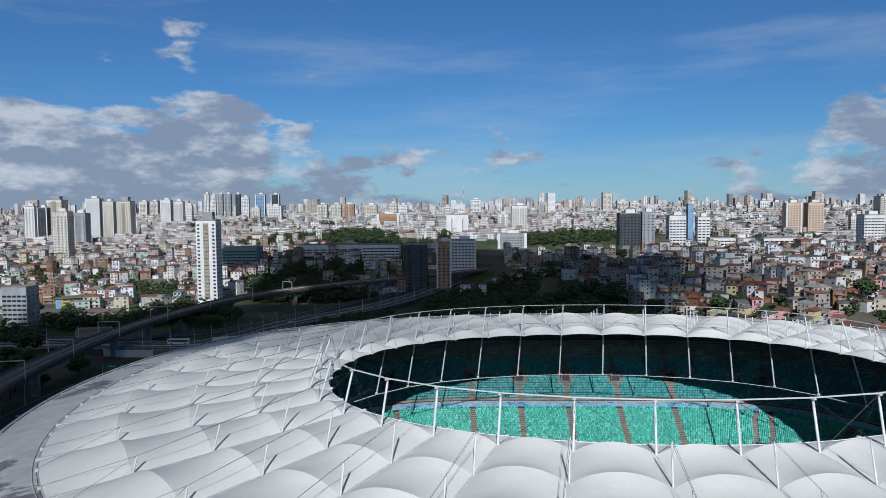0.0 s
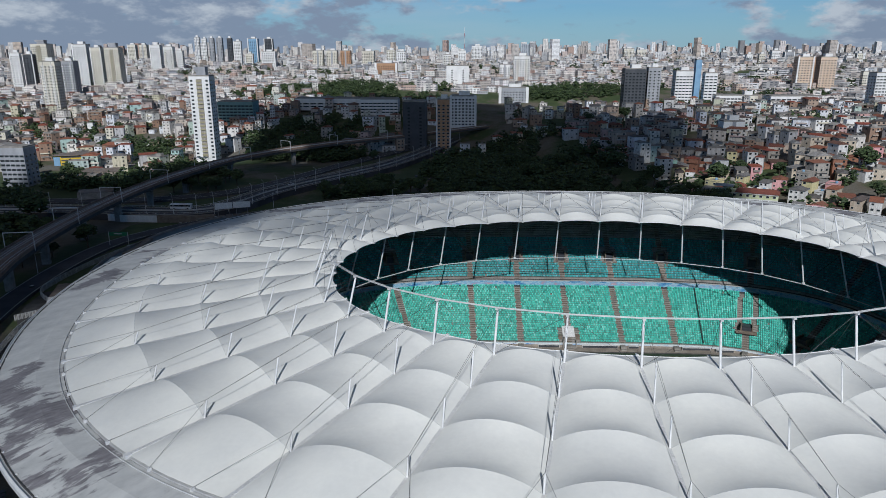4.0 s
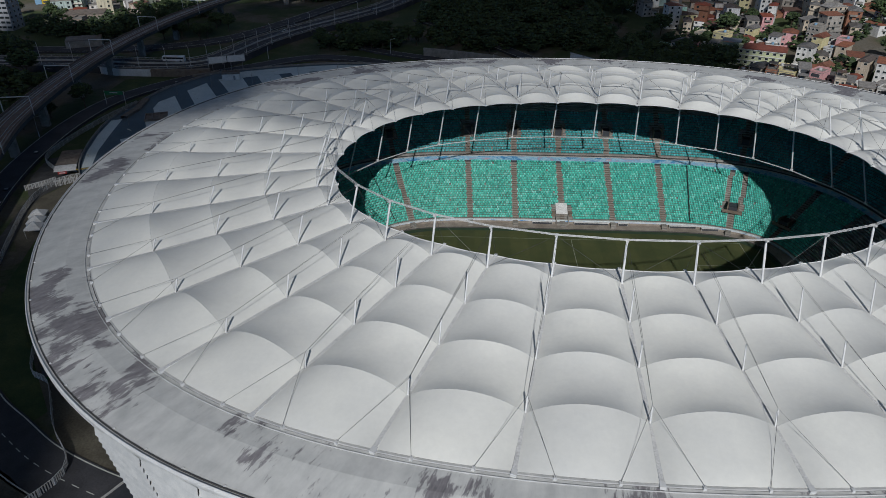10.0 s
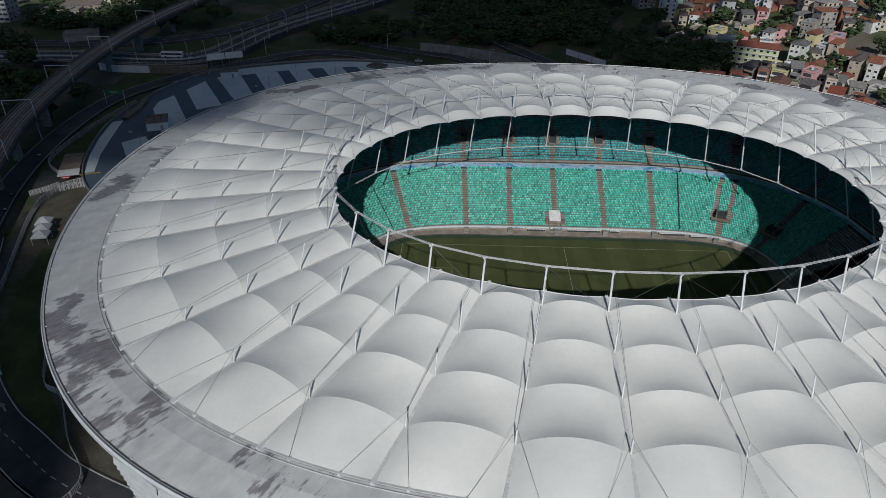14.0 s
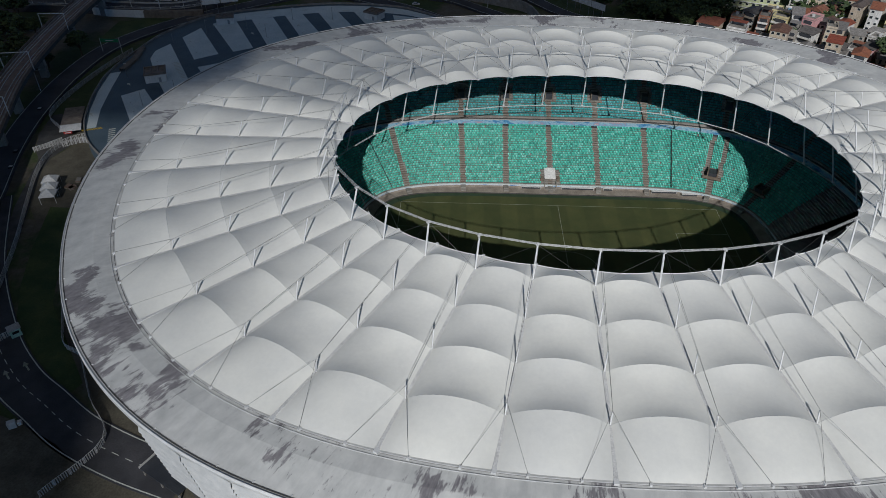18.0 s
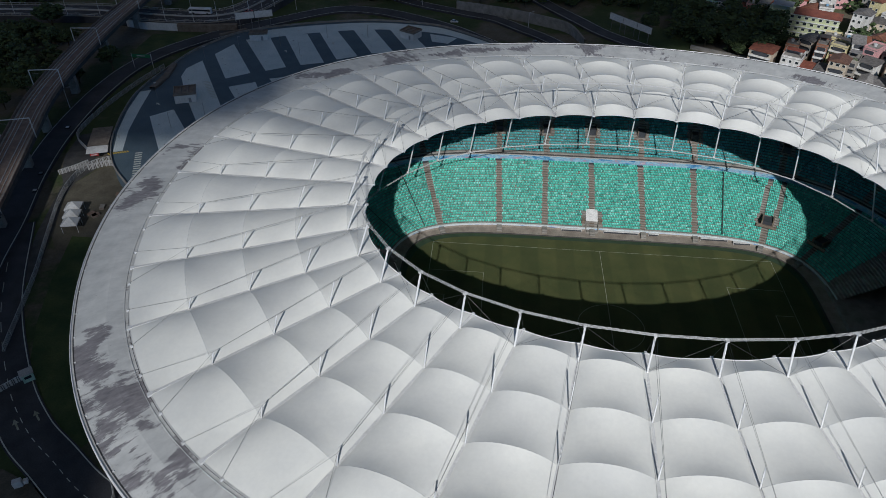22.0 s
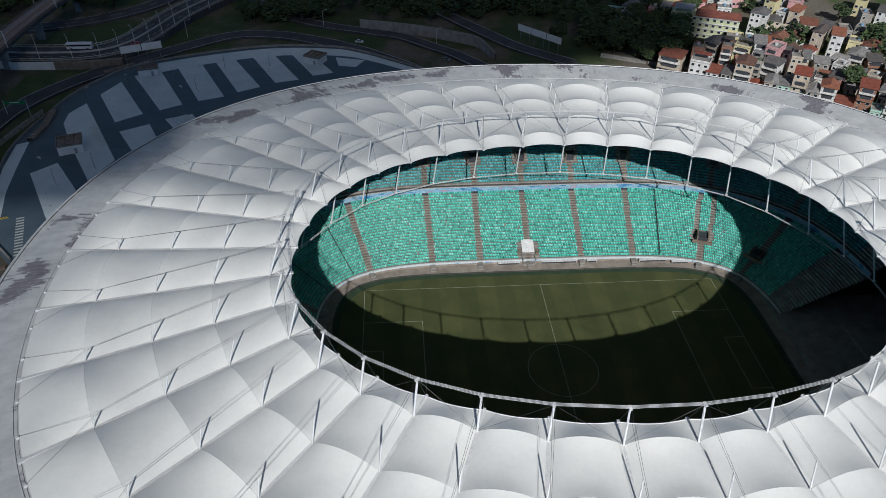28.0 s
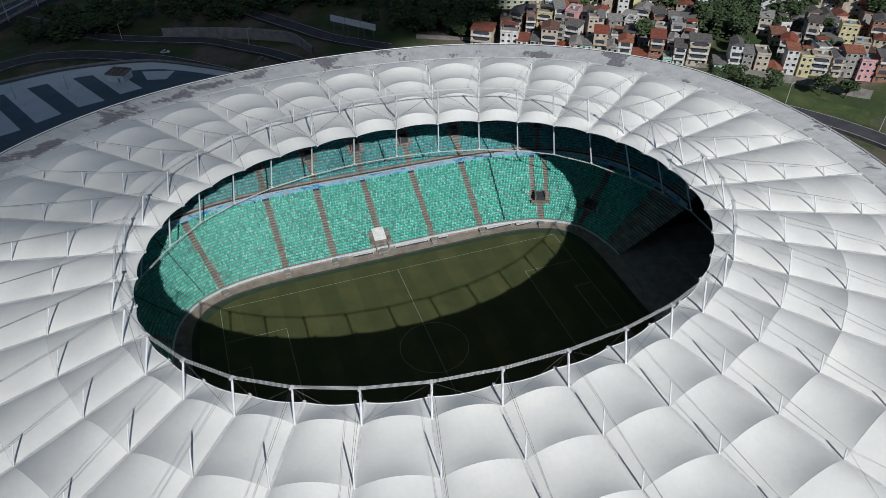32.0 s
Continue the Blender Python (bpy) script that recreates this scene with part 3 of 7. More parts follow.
def joint(a):
    """Where the mast goes through the membrane."""
    n = outward(a)
    return mast_top(a).lerp(mast_axis(a), 0.45) + n * wave(JOINT_OUT, a) + Vector((-n.y, n.x, 0)) * wave(JOINT_SIDE, a) + Vector((0, 0, 1.67))


def mast_foot(a):
    """The mast runs from its head through the membrane; behind, its foot hangs free in view."""
    t, j = mast_top(a), joint(a)
    return (t + (j - t) * ((t.z - 26.3) / (t.z - j.z))).lerp(mast_axis(a), step(math.sin(a), 0.3, 0.7))


def lip_tip(a):
    return joint(a) - outward(a) * 4.8


FRACTIONS = (0.0, 0.2374, 0.4966, 0.7481, 1.0)


def valley(a, f):
    """A point on the valley line: f = 0 at the ring, 1 at the mast, 2 at the lip."""
    if f <= 1:
        o = ring_edge(a)
        o.z = Z_EDGE + 0.15
        p = o.lerp(joint(a), f)
        p.z -= 0.54 * f * (1 - f)
        return p
    return joint(a).lerp(lip_tip(a), f - 1)


def stadium_roof():
    roof = thing("stadium_roof", "white tensile membrane roof of an oval football stadium, hung from masts and cables", "stadium roof")
    NU, NV = 14, 7
    stations = (*FRACTIONS, 2.0)
    for i, a in enumerate(AXES):
        b = a + radians(10)
        for k in range(5):
            f0, f1 = stations[k], stations[k + 1]
            vs, fs = [], []
            for iv in range(NV + 1):
                v = iv / NV
                p, q = valley(a, f0 + (f1 - f0) * v), valley(b, f0 + (f1 - f0) * v)
                span = (q - p).length
                if k == 0:      # rises from the flat ring edge to the first arch
                    h = 0.150 * span * (v ** 0.8)
                elif k == 4:    # the lip at the opening keeps an arched edge
                    h = span * 0.150 * (1 - v) ** 1.15 + 0.015 * span * v
                else:
                    h = 0.150 * span * (1 - 0.42 * math.sin(math.pi * v) ** 0.75)
                bow = Vector((0, 0, 0))
                if k == 4:             # the edge cable pulls the lip back between its tips
                    o = (joint(a) + joint(b) - lip_tip(a) - lip_tip(b)) * 0.5
                    bow = Vector((o.x, o.y, 0)).normalized() * (0.07 * span * v ** 1.5)
                if k == 0 and v < 1:   # the edge follows the ring, not the chord
                    m = ring_edge((a + b) / 2) - (p + q) * 0.5
                    bow = Vector((m.x, m.y, 0)) * (1 - v) if v == 0 else Vector((m.x, m.y, 0)) * max(0.0, 1 - v * 6)
                for iu in range(NU + 1):
                    u = iu / NU
                    w = 4 * u * (1 - u)
                    pt = p.lerp(q, u) + bow * w
                    pt.z += h * (w ** 0.9) + 0.05
                    vs.append(pt)
            for iv in range(NV):
                for iu in range(NU):
                    o = iv * (NU + 1) + iu
                    fs.append((o, o + NU + 1, o + NU + 2, o + 1))
            put("membrane_panel", Soup().add(vs, fs), M["membrane"], roof, smooth=True)
        # arches
        for k in range(1, 6):
            p, q = valley(a, stations[k]), valley(b, stations[k])
            span = (q - p).length
            hh = 0.150 * span if k < 5 else 0.015 * span
            o = (joint(a) + joint(b) - lip_tip(a) - lip_tip(b)) * 0.5
            back = Vector((o.x, o.y, 0)).normalized() * (0.07 * span if k == 5 else 0.0)
            pts = []
            for iu in range(17):
                u = iu / 16
                pt = p.lerp(q, u) + back * (4 * u * (1 - u))
                pt.z += hh * (4 * u * (1 - u)) ** 0.9 + (0.0 if k < 5 else 0.07)
                pts.append(pt)
            put("arch_tube", Soup().tube(pts, 0.06 if k < 5 else 0.10, 5), M["arch"] if k < 5 else M["steel"], roof, smooth=True)
        # valley gutter with its cable
        pts = [valley(a, f) for f in (-0.008, 0.2, 0.4, 0.6, 0.8, 1.0, 1.5, 2.0)]
        s = Soup()
        for p, q in zip(pts, pts[1:]):
            d = (q - p).normalized()
            n = Vector((-d.y, d.x, 0)).normalized()
            w0, h0 = 0.40, 0.17
            s.add([p + n * w0, p - n * w0, q - n * w0, q + n * w0,
                   p + n * w0 * 0.7 + Vector((0, 0, h0)), p - n * w0 * 0.7 + Vector((0, 0, h0)),
                   q - n * w0 * 0.7 + Vector((0, 0, h0)), q + n * w0 * 0.7 + Vector((0, 0, h0))],
                  [(4, 5, 6, 7), (0, 4, 7, 3), (1, 2, 6, 5), (0, 1, 5, 4), (3, 7, 6, 2)])
        put("valley_gutter", s, M["canvas"], roof)
        put("lip_strut", Soup().tube([joint(a), lip_tip(a) + Vector((0, 0, 0.15))], 0.14, 6), M["steel"], roof)
        put("lip_cap", Soup().box(*(lip_tip(a) + Vector((0, 0, 0.15))), 0.5, 0.5, 0.4, a), M["steel"], roof)
        # struts and the upper cable that they carry
        lean = (mast_top(a) - mast_foot(a)).normalized()
        tops = []
        for k in (1, 2, 3):
            base = valley(a, FRACTIONS[k])
            top = base + lean * ((38.6 + 9.4 * FRACTIONS[k]) - base.z)
            tops.append(top)
            put("strut", Soup().tube([base, base.lerp(top, 0.06), top.lerp(base, 0.06), top], [0.09, 0.15, 0.15, 0.07], 7), M["steel"], roof, smooth=True)
        top = mast_top(a)
        put("mast", Soup().tube([mast_foot(a), mast_foot(a).lerp(top, 0.04), top.lerp(mast_foot(a), 0.04), top], [0.12, 0.21, 0.21, 0.14], 8), M["steel"], roof, smooth=True)
        put("mast_head", Soup().box(top.x, top.y, top.z + 0.1, 0.95, 0.5, 0.28, a), M["arch"], roof)
        put("mast_shoe", Soup().box(*mast_foot(a), 0.55, 0.55, 0.5, a), M["steel"], roof)
        s = Soup()
        n = Vector((-math.sin(a), math.cos(a), 0)) * 0.22
        line = [tops[0], tops[1], tops[2], top]
        for sg in (-1, 1):
            s.tube([p + n * sg * (j / 3) for j, p in enumerate(line)], 0.025, 4)
        put("upper_cable", s, M["darkcable"], roof)
        for sg in (-1, 1):
            e = ring_edge(a + sg * radians(2.8), 0.3)
            e.z = Z_EDGE + 0.35
            put("anchor_cable", Soup().tube([tops[0], e], 0.027, 4), M["darkcable"], roof)
            put("anchor_plate", Soup().box(e.x, e.y, e.z - 0.25, 0.55, 0.4, 0.5, a), M["steel"], roof)
        e = ring_edge(a, 0.2)
        put("valley_anchor", Soup().box(e.x, e.y, Z_EDGE + 0.1, 0.95, 0.8, 0.5, a), M["steel"], roof)
        # stays from the mast head, crossed in every second bay
        put("lip_stay", Soup().tube([top, lip_tip(a)], 0.03, 4), M["darkcable"], roof)
        if i % 2:
            for c in (a - radians(10), a + radians(10)):
                put("cross_stay", Soup().tube([top, joint(c) + Vector((0, 0, 0.3))], 0.032, 4), M["darkcable"], roof)
                put("lower_stay", Soup().tube([mast_foot(a), joint(c)], 0.032, 4), M["darkcable"], roof)
        o = ring_edge(a)
        put("lower_cable", Soup().tube([mast_foot(a), (o.x, o.y, 34.6)], 0.07, 5), M["darkcable"], roof)
    heads = [radians(-175 + 10 * i) for i in range(BAYS)]
    for j in range(4):   # upper ring: a bundle of four ropes from head to head
        off = (j - 1.5) * 0.19
        pts = [mast_top(a) + Vector((math.cos(a) * off, math.sin(a) * off, 0.25)) for a in heads]
        put("upper_ring_cable", Soup().tube(pts, 0.04, 5, closed=True), M["arch"], roof)
    for j in range(4):   # lower ring under the masts
        off = (j - 1.5) * 0.16
        pts = [mast_foot(a) + Vector((math.cos(a) * off, math.sin(a) * off, -0.35)) for a in heads]
        put("lower_ring_cable", Soup().tube(pts, 0.035, 5, closed=True), M["arch"], roof)
    return roof


def ring_deck():
    deck = thing("ring_beam_deck", "weathered pale grey concrete roof ring blotched with dark stains", "roof deck")
    n = 216
    step_a = 2 * math.pi / n

    def ring(t, off, z, rim=False):
        """A point of the deck; with rim, off and z count from its outer edge."""
        return Vector((*ring_edge(t, off + (deck_width(t) if rim else 0)).xy, z + (deck_rim_z(t) if rim else 0)))

    for q in range(36):   # one slab a bay
        s = Soup()
        for k in range(6):
            a, b = (q * 6 + k) * step_a, (q * 6 + k + 1) * step_a
            row = [[ring(t, 0.35, Z_EDGE - 0.12), ring(t, 4.5, 36.75), ring(t, -0.5, 0, True), ring(t, 0, -0.1, True), ring(t, 0, -1.2, True), ring(t, 1.0, 34.4)] for t in (a, b)]
            for j in range(5):
                s.add([row[0][j], row[0][j + 1], row[1][j + 1], row[1][j]], [(0, 1, 2, 3)])
        put("deck_slab", s, M["ringdeck"], deck)
    # kerb and gutter along the membrane's foot
    s = Soup()
    ang = [k * step_a for k in range(n)]
    for o0, o1, z0, z1 in ((-0.1, 0.25, Z_EDGE - 0.3, Z_EDGE + 0.06), (0.95, 1.05, Z_EDGE - 0.3, Z_EDGE - 0.02)):
        for a in ang:
            b = a + step_a
            c = [Vector((*ring_edge(t, o).xy, z)) for t in (a, b) for o, z in ((o0, z0), (o0, z1), (o1, z1), (o1, z0))]
            s.add(c, [(0, 1, 5, 4), (1, 2, 6, 5), (2, 3, 7, 6)])
    put("gutter_kerb", s, M["arch"], deck)
    # outer rim: thin dark upstand, then a white fascia down to the louvres
    for nm, mat, prof in (("outer_lip", "darkconcrete", ((-0.06, -0.2), (-0.06, 0.06), (0.06, 0.06), (0.06, -0.5))),
                          ("rim_fascia", "steel", ((0.07, -0.15), (0.45, -0.05), (0.75, -0.4), (0.75, -1.2)))):
        for g in range(36):
            rim = Soup()
            m = len(prof)
            vs = [ring((g * 6 + k) * step_a, o, z, True) for k in range(7) for o, z in prof]
            rim.add(vs, [(k * m + q, k * m + q + 1, k * m + m + q + 1, k * m + m + q) for k in range(6) for q in range(m - 1)])
            put(nm, rim, M[mat], deck)
    put("rim_tube", Soup().tube([ring(a, 0.55, 0.02, True) for a in ang], 0.11, 6, closed=True), M["steel"], deck, smooth=True)
    for k in range(0, n, 2):      # small bolted plates along the rim, and drain spouts on the deck
        c = ring(k * step_a, -0.25, 0.04, True)
        put("rim_plate", Soup().box(c.x, c.y, c.z, 0.35, 0.22, 0.16, k * step_a), M["steel"], deck)


def facade():
    f = thing("stadium_facade", "white louvred facade panels leaning in below the roof rim, over dark concrete", "facade", kind="structure")
    n = 72
    for k in range(n):
        a, b = 2 * math.pi * k / n, 2 * math.pi * (k + 1) / n
        if ring_edge(a).y > -75:      # the louvres clad the main front alone
            continue
        s = Soup()
        m = 12
        for j in range(m):   # overlapping sloped louvres with stepped ends
            t0, t1 = j / m, (j + 1) / m
            lead = deck_width(a) + 0.85
            o0, o1 = lead - 2.5 * t0, lead - 2.5 * t1 + 0.45
            z0, z1 = 34.5 - 17 * t0, 34.5 - 17 * t1
            ins = 0.0008
            p = [ring_edge(a + ins, o0), ring_edge(b - ins, o0), ring_edge(b - ins, o1), ring_edge(a + ins, o1)]
            zs = (z0, z0, z1, z1)
            v = [Vector((c.x, c.y, z)) for c, z in zip(p, zs)]
            s.add(v, [(0, 3, 2, 1)])
            s.add([v[3], v[2], Vector((*ring_edge(b - ins, o1 - 0.5).xy, z1 - 0.05)), Vector((*ring_edge(a + ins, o1 - 0.5).xy, z1 - 0.05))], [(0, 3, 2, 1)])
        put("louvre_panel", s, M["steel"], f)
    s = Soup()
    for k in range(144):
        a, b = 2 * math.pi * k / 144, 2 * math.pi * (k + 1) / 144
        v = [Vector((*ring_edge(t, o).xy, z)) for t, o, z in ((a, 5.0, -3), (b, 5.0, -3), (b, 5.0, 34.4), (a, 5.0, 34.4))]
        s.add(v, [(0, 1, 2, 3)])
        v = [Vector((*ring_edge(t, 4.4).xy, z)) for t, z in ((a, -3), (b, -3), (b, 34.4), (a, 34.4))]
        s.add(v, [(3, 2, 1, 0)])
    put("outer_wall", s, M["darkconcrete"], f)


# ==== stadium: bowl ====
def front_curve(count, a=66.0, b=44.6, n=4.5):
    """Points and outward normals along the front wall of the stands, even in arc length, anticlockwise from +x."""
    raw = []
    for k in range(4000):
        t = 2 * math.pi * k / 4000
        c, s = math.cos(t), math.sin(t)
        raw.append((a * math.copysign(abs(c) ** (2 / n), c), b * math.copysign(abs(s) ** (2 / n), s)))
    raw = np.array(raw)
    seg = np.hypot(*(np.roll(raw, -1, 0) - raw).T)
    cum = np.concatenate(([0], np.cumsum(seg)))
    ext = np.vstack((raw, raw[:1]))
    at = np.linspace(0, cum[-1], count, endpoint=False)
    pts = np.stack((np.interp(at, cum, ext[:, 0]), np.interp(at, cum, ext[:, 1])), 1)
    g = np.stack((np.sign(pts[:, 0]) * np.abs(pts[:, 0] / a) ** (n - 1) / a, np.sign(pts[:, 1]) * np.abs(pts[:, 1] / b) ** (n - 1) / b), 1)
    g /= np.hypot(*g.T)[:, None]
    return pts, g, cum[-1]


PTS, NRM, ROUND = front_curve(720)
OPEN_END = np.abs(np.degrees(np.arctan2(PTS[:, 1], PTS[:, 0]))) < 14      # the open end of the bowl


def rows_of(d0, d1, z0, z1, n):
    return [(d0 + (d1 - d0) * k / n, z0 + (z1 - z0) * (k + 1) / n, (d1 - d0) / n, (z1 - z0) / n) for k in range(n)]


LOWER = rows_of(0.4, 22.0, 0.9, 12.2, 26)
UPPER = rows_of(23.2, 44.0, 14.6, 30.4, 26)
STAIR_X = (-51.0, -31.9, -17.0, -1.7, 14.9, 31.3, 51.6)


GANG = int(np.argmin(np.hypot(PTS[:, 0] - 51.6, (PTS[:, 1] - 44) * 0.4)))


def stairs_at():
    """Indices along the front curve where stairs climb: the far side, mirrored on the near side, and both ends."""
    out = []
    for x in STAIR_X:
        for sg in (1, -1):
            d = np.hypot(PTS[:, 0] - x, (PTS[:, 1] - sg * 44) * 0.4)
            out.append(int(np.argmin(d)))
    for y in (-24, -8, 8, 24):
        out.append(int(np.argmin(np.hypot(PTS[:, 0] + 66, PTS[:, 1] - y))))
    out.append(int(np.argmin(np.hypot(PTS[:, 0] - 60.5, PTS[:, 1] - 33))))
    return out


STAIRS = stairs_at()


def offset_ring(d):
    return PTS + NRM * d


def stand(name, label, rows, mat):
    s = Soup()
    n = len(PTS)
    for d, z, dd, dz in rows:
        inner, outer = offset_ring(d), offset_ring(d + dd)
        for k in range(0, n, 2):
            j = (k + 2) % n
            if OPEN_END[k] or OPEN_END[j]:
                continue
            s.add([(*inner[k], z - dz), (*inner[j], z - dz), (*inner[j], z), (*inner[k], z), (*outer[j], z), (*outer[k], z)],
                  [(0, 3, 2, 1), (3, 5, 4, 2)])
    return put(name, s, mat)


def bowl():
    low = tagged(stand("lower_stand", "", LOWER, M["concrete"]), "stepped grey concrete lower stand round the pitch", "stand", kind="structure")
    up = tagged(stand("upper_stand", "", UPPER, M["concrete"]), "stepped grey concrete upper stand under the roof", "stand", kind="structure")
    n = len(PTS)

    def band(name, d, z0, z1, mat, parent, label="", thick=0.25, skip=True):
        s = Soup()
        a, b = offset_ring(d), offset_ring(d + thick)
        for k in range(0, n, 2):
            j = (k + 2) % n
            if skip and (OPEN_END[k] or OPEN_END[j]):
                continue
            s.add([(*a[k], z0), (*a[j], z0), (*a[j], z1), (*a[k], z1), (*b[k], z0), (*b[j], z0), (*b[j], z1), (*b[k], z1)],
                  [(0, 3, 2, 1), (3, 7, 6, 2), (4, 5, 6, 7)])
        return put(name, s, mat, parent, label)

    band("front_wall", 0.0, -0.2, 0.72, M["apron"], low, "low tan front wall of the stand")
    band("print_band", -0.05, 0.72, 1.15, M["frontwall"], low, "faded blue and white printed band along the front wall")
    band("front_coping", -0.12, 1.15, 1.27, M["decklight"], low, thick=0.5)
    band("balcony_parapet", 22.3, 12.7, 14.3, M["banner"], up, "balcony front with a printed blue, white and pink band")
    band("balcony_coping", 22.2, 14.3, 14.5, M["kerb"], up, thick=0.3)
    # foot and soffit are near-black: the balcony's shadow gap, put into their colour
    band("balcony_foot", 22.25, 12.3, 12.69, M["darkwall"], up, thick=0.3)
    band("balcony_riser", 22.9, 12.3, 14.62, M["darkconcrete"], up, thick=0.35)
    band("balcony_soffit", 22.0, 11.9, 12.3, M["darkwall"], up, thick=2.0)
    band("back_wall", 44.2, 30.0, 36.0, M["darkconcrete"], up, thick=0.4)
    # apron between grass and wall
    s = Soup()
    gp, gn, _ = front_curve(720, 61.0, 40.4, 6.0)
    a = offset_ring(0.1)
    for k in range(0, n, 2):
        j = (k + 2) % n
        s.add([(*gp[k], 0.0), (*gp[j], 0.0), (*a[j], 0.02), (*a[k], 0.02)], [(0, 3, 2, 1)])
    tagged(put("concrete_apron", s, M["apron"]), "bare stained concrete apron round the grass", "pavement", kind="structure")
    s = Soup()
    for k in range(0, n, 2):
        j = (k + 2) % n
        o0, o1 = gp[k] + gn[k] * 0.3, gp[j] + gn[j] * 0.3
        s.add([(*gp[k], 0.0), (*gp[j], 0.0), (*gp[j], 0.22), (*gp[k], 0.22), (*o0, 0.22), (*o1, 0.22), (*o0, 0), (*o1, 0)], [(0, 1, 2, 3), (3, 2, 5, 4), (4, 5, 7, 6)])
    tagged(put("pitch_kerb", s, M["darkconcrete"]), "dark drainage kerb at the edge of the grass", "kerb", kind="structure")
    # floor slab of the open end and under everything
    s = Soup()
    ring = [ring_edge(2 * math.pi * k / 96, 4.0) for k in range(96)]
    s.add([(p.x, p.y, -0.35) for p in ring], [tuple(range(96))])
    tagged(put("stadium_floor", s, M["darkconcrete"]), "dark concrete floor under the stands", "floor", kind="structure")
    s = Soup()
    s.box(87, 0, 0.6, 44, 46, 1.2)
    s.box(93, 0, 1.6, 24, 22, 0.8)
    tagged(put("end_platform", s, M["concrete"]), "low grey concrete platform in the open end", "platform", kind="structure")
    # stairs
    for idx in STAIRS:
        p, nn = PTS[idx], NRM[idx]
        rz = math.atan2(nn[1], nn[0]) - math.pi / 2
        for rows, parent in ((LOWER, low), (UPPER, up)):
            if parent is up and abs(p[1]) < 30:
                continue
            s = Soup()
            for d, z, dd, dz in rows:
                if idx == GANG and parent is low and d > 5.5:
                    continue
                for half in (0, 1):
                    c = p + nn * (d + dd * (0.25 + 0.5 * half))
                    s.box(c[0], c[1], z - dz + dz * (half + 1) / 2 - 0.35 + 0.012, 1.5, dd * 0.52, 0.7, rz, bottom=False)
            put("stair_flight", s, M["stairs"], parent)
            if parent is low:      # grey foot of the stair, out over the apron
                c = p - nn * 0.9
                f = Soup().box(c[0], c[1], 0.5, 1.7, 1.9, 1.0, rz)
                c = p - nn * 2.2
                put("stair_foot", f.box(c[0], c[1], 0.22, 1.7, 0.8, 0.44, rz), M["concrete"], low)
        if p[1] > 0 and abs(p[0]) < 60:
            # vomitory in the upper stand: dark mouth between brown cheek walls
            d, z = 30.6, 20.0
            g = Soup()
            for off in (-1.35, 1.35):
                c = p + nn * d + np.array((-nn[1], nn[0])) * off
                g.box(c[0], c[1], z + 0.4, 0.35, 3.6, 3.4, rz)
            c = p + nn * (d + 1.9)
            g.box(c[0], c[1], z + 0.7, 3.0, 0.4, 3.0, rz)
            c = p + nn * (d - 2.0)
            g.box(c[0], c[1], z - 2.3, 4.6, 0.6, 1.3, rz)
            for off in (-2.0, 2.0):
                c = p + nn * (d - 1.0) + np.array((-nn[1], nn[0])) * off
                g.box(c[0], c[1], z - 1.6, 1.1, 2.4, 1.6, rz)
            put("vomitory_wall", g, M["stairs"], up)
            c = p + nn * (d + 0.2)
            put("vomitory_mouth", Soup().box(c[0], c[1], z + 0.2, 2.4, 3.0, 2.6, rz), M["darkwall"], up)
    # gangway box low in the far right corner
    idx = STAIRS[-1]
    for idx, d, z in ((int(np.argmin(np.hypot(PTS[:, 0] - 51.6, PTS[:, 1] - 42))), 7.2, 6.2), (STAIRS[-1], 7.2, 6.2)):
        p, nn = PTS[idx], NRM[idx]
        rz = math.atan2(nn[1], nn[0]) - math.pi / 2
        g = Soup()
        for off in (-1.6, 1.6):
            c = p + nn * d + np.array((-nn[1], nn[0])) * off
            g.box(c[0], c[1], z, 0.4, 4.0, 1.9, rz)
            c = p + nn * (d + 8) + np.array((-nn[1], nn[0])) * off * 1.25
            f = Soup()
            for dd0, zz, dd, dz in LOWER[6:]:
                for half in (0, 1):
                    c = p + nn * (dd0 + dd * (0.25 + 0.5 * half)) + np.array((-nn[1], nn[0])) * off * 1.38
                    f.box(c[0], c[1], zz - dz + dz * (half + 1) / 2 - 0.34, 1.2, dd * 0.52, 0.7, rz, bottom=False)
            put("side_flight", f, M["stairs"], low)
        c = p + nn * (d - 2.2)
        g.box(c[0], c[1], z - 1.0, 6.0, 0.5, 0.9, rz)
        put("gangway_wall", g, M["stairs"], low)
        c = p + nn * d
        put("gangway_mouth", Soup().box(c[0], c[1], z - 0.4, 2.6, 3.4, 1.6, rz), M["darkwall"], low)
    # long handrails between the stairs, and the low shelters beside the tunnel
    for x, y in ((39.5, 44), (-57.5, 42), (-65, 33)):
        idx = int(np.argmin(np.hypot(PTS[:, 0] - x, PTS[:, 1] - y)))
        p, nn = PTS[idx], NRM[idx]
        put("handrail", Soup().tube([(*(p + nn * d), z + 0.95) for d, z, _, _ in LOWER[::5] + LOWER[-1:]], 0.14, 5), M["darkcable"], low)
    for x0, x1, nm in ((2.2, 13.2, "shelter"), (16.6, 19.6, "shelter"), (33.0, 41.5, "shelter"), (43.0, 50.0, "shelter"), (-11.5, -5.0, "shelter")):
        y = float(PTS[int(np.argmin(np.hypot(PTS[:, 0] - (x0 + x1) / 2, PTS[:, 1] - 44))), 1]) - 0.35
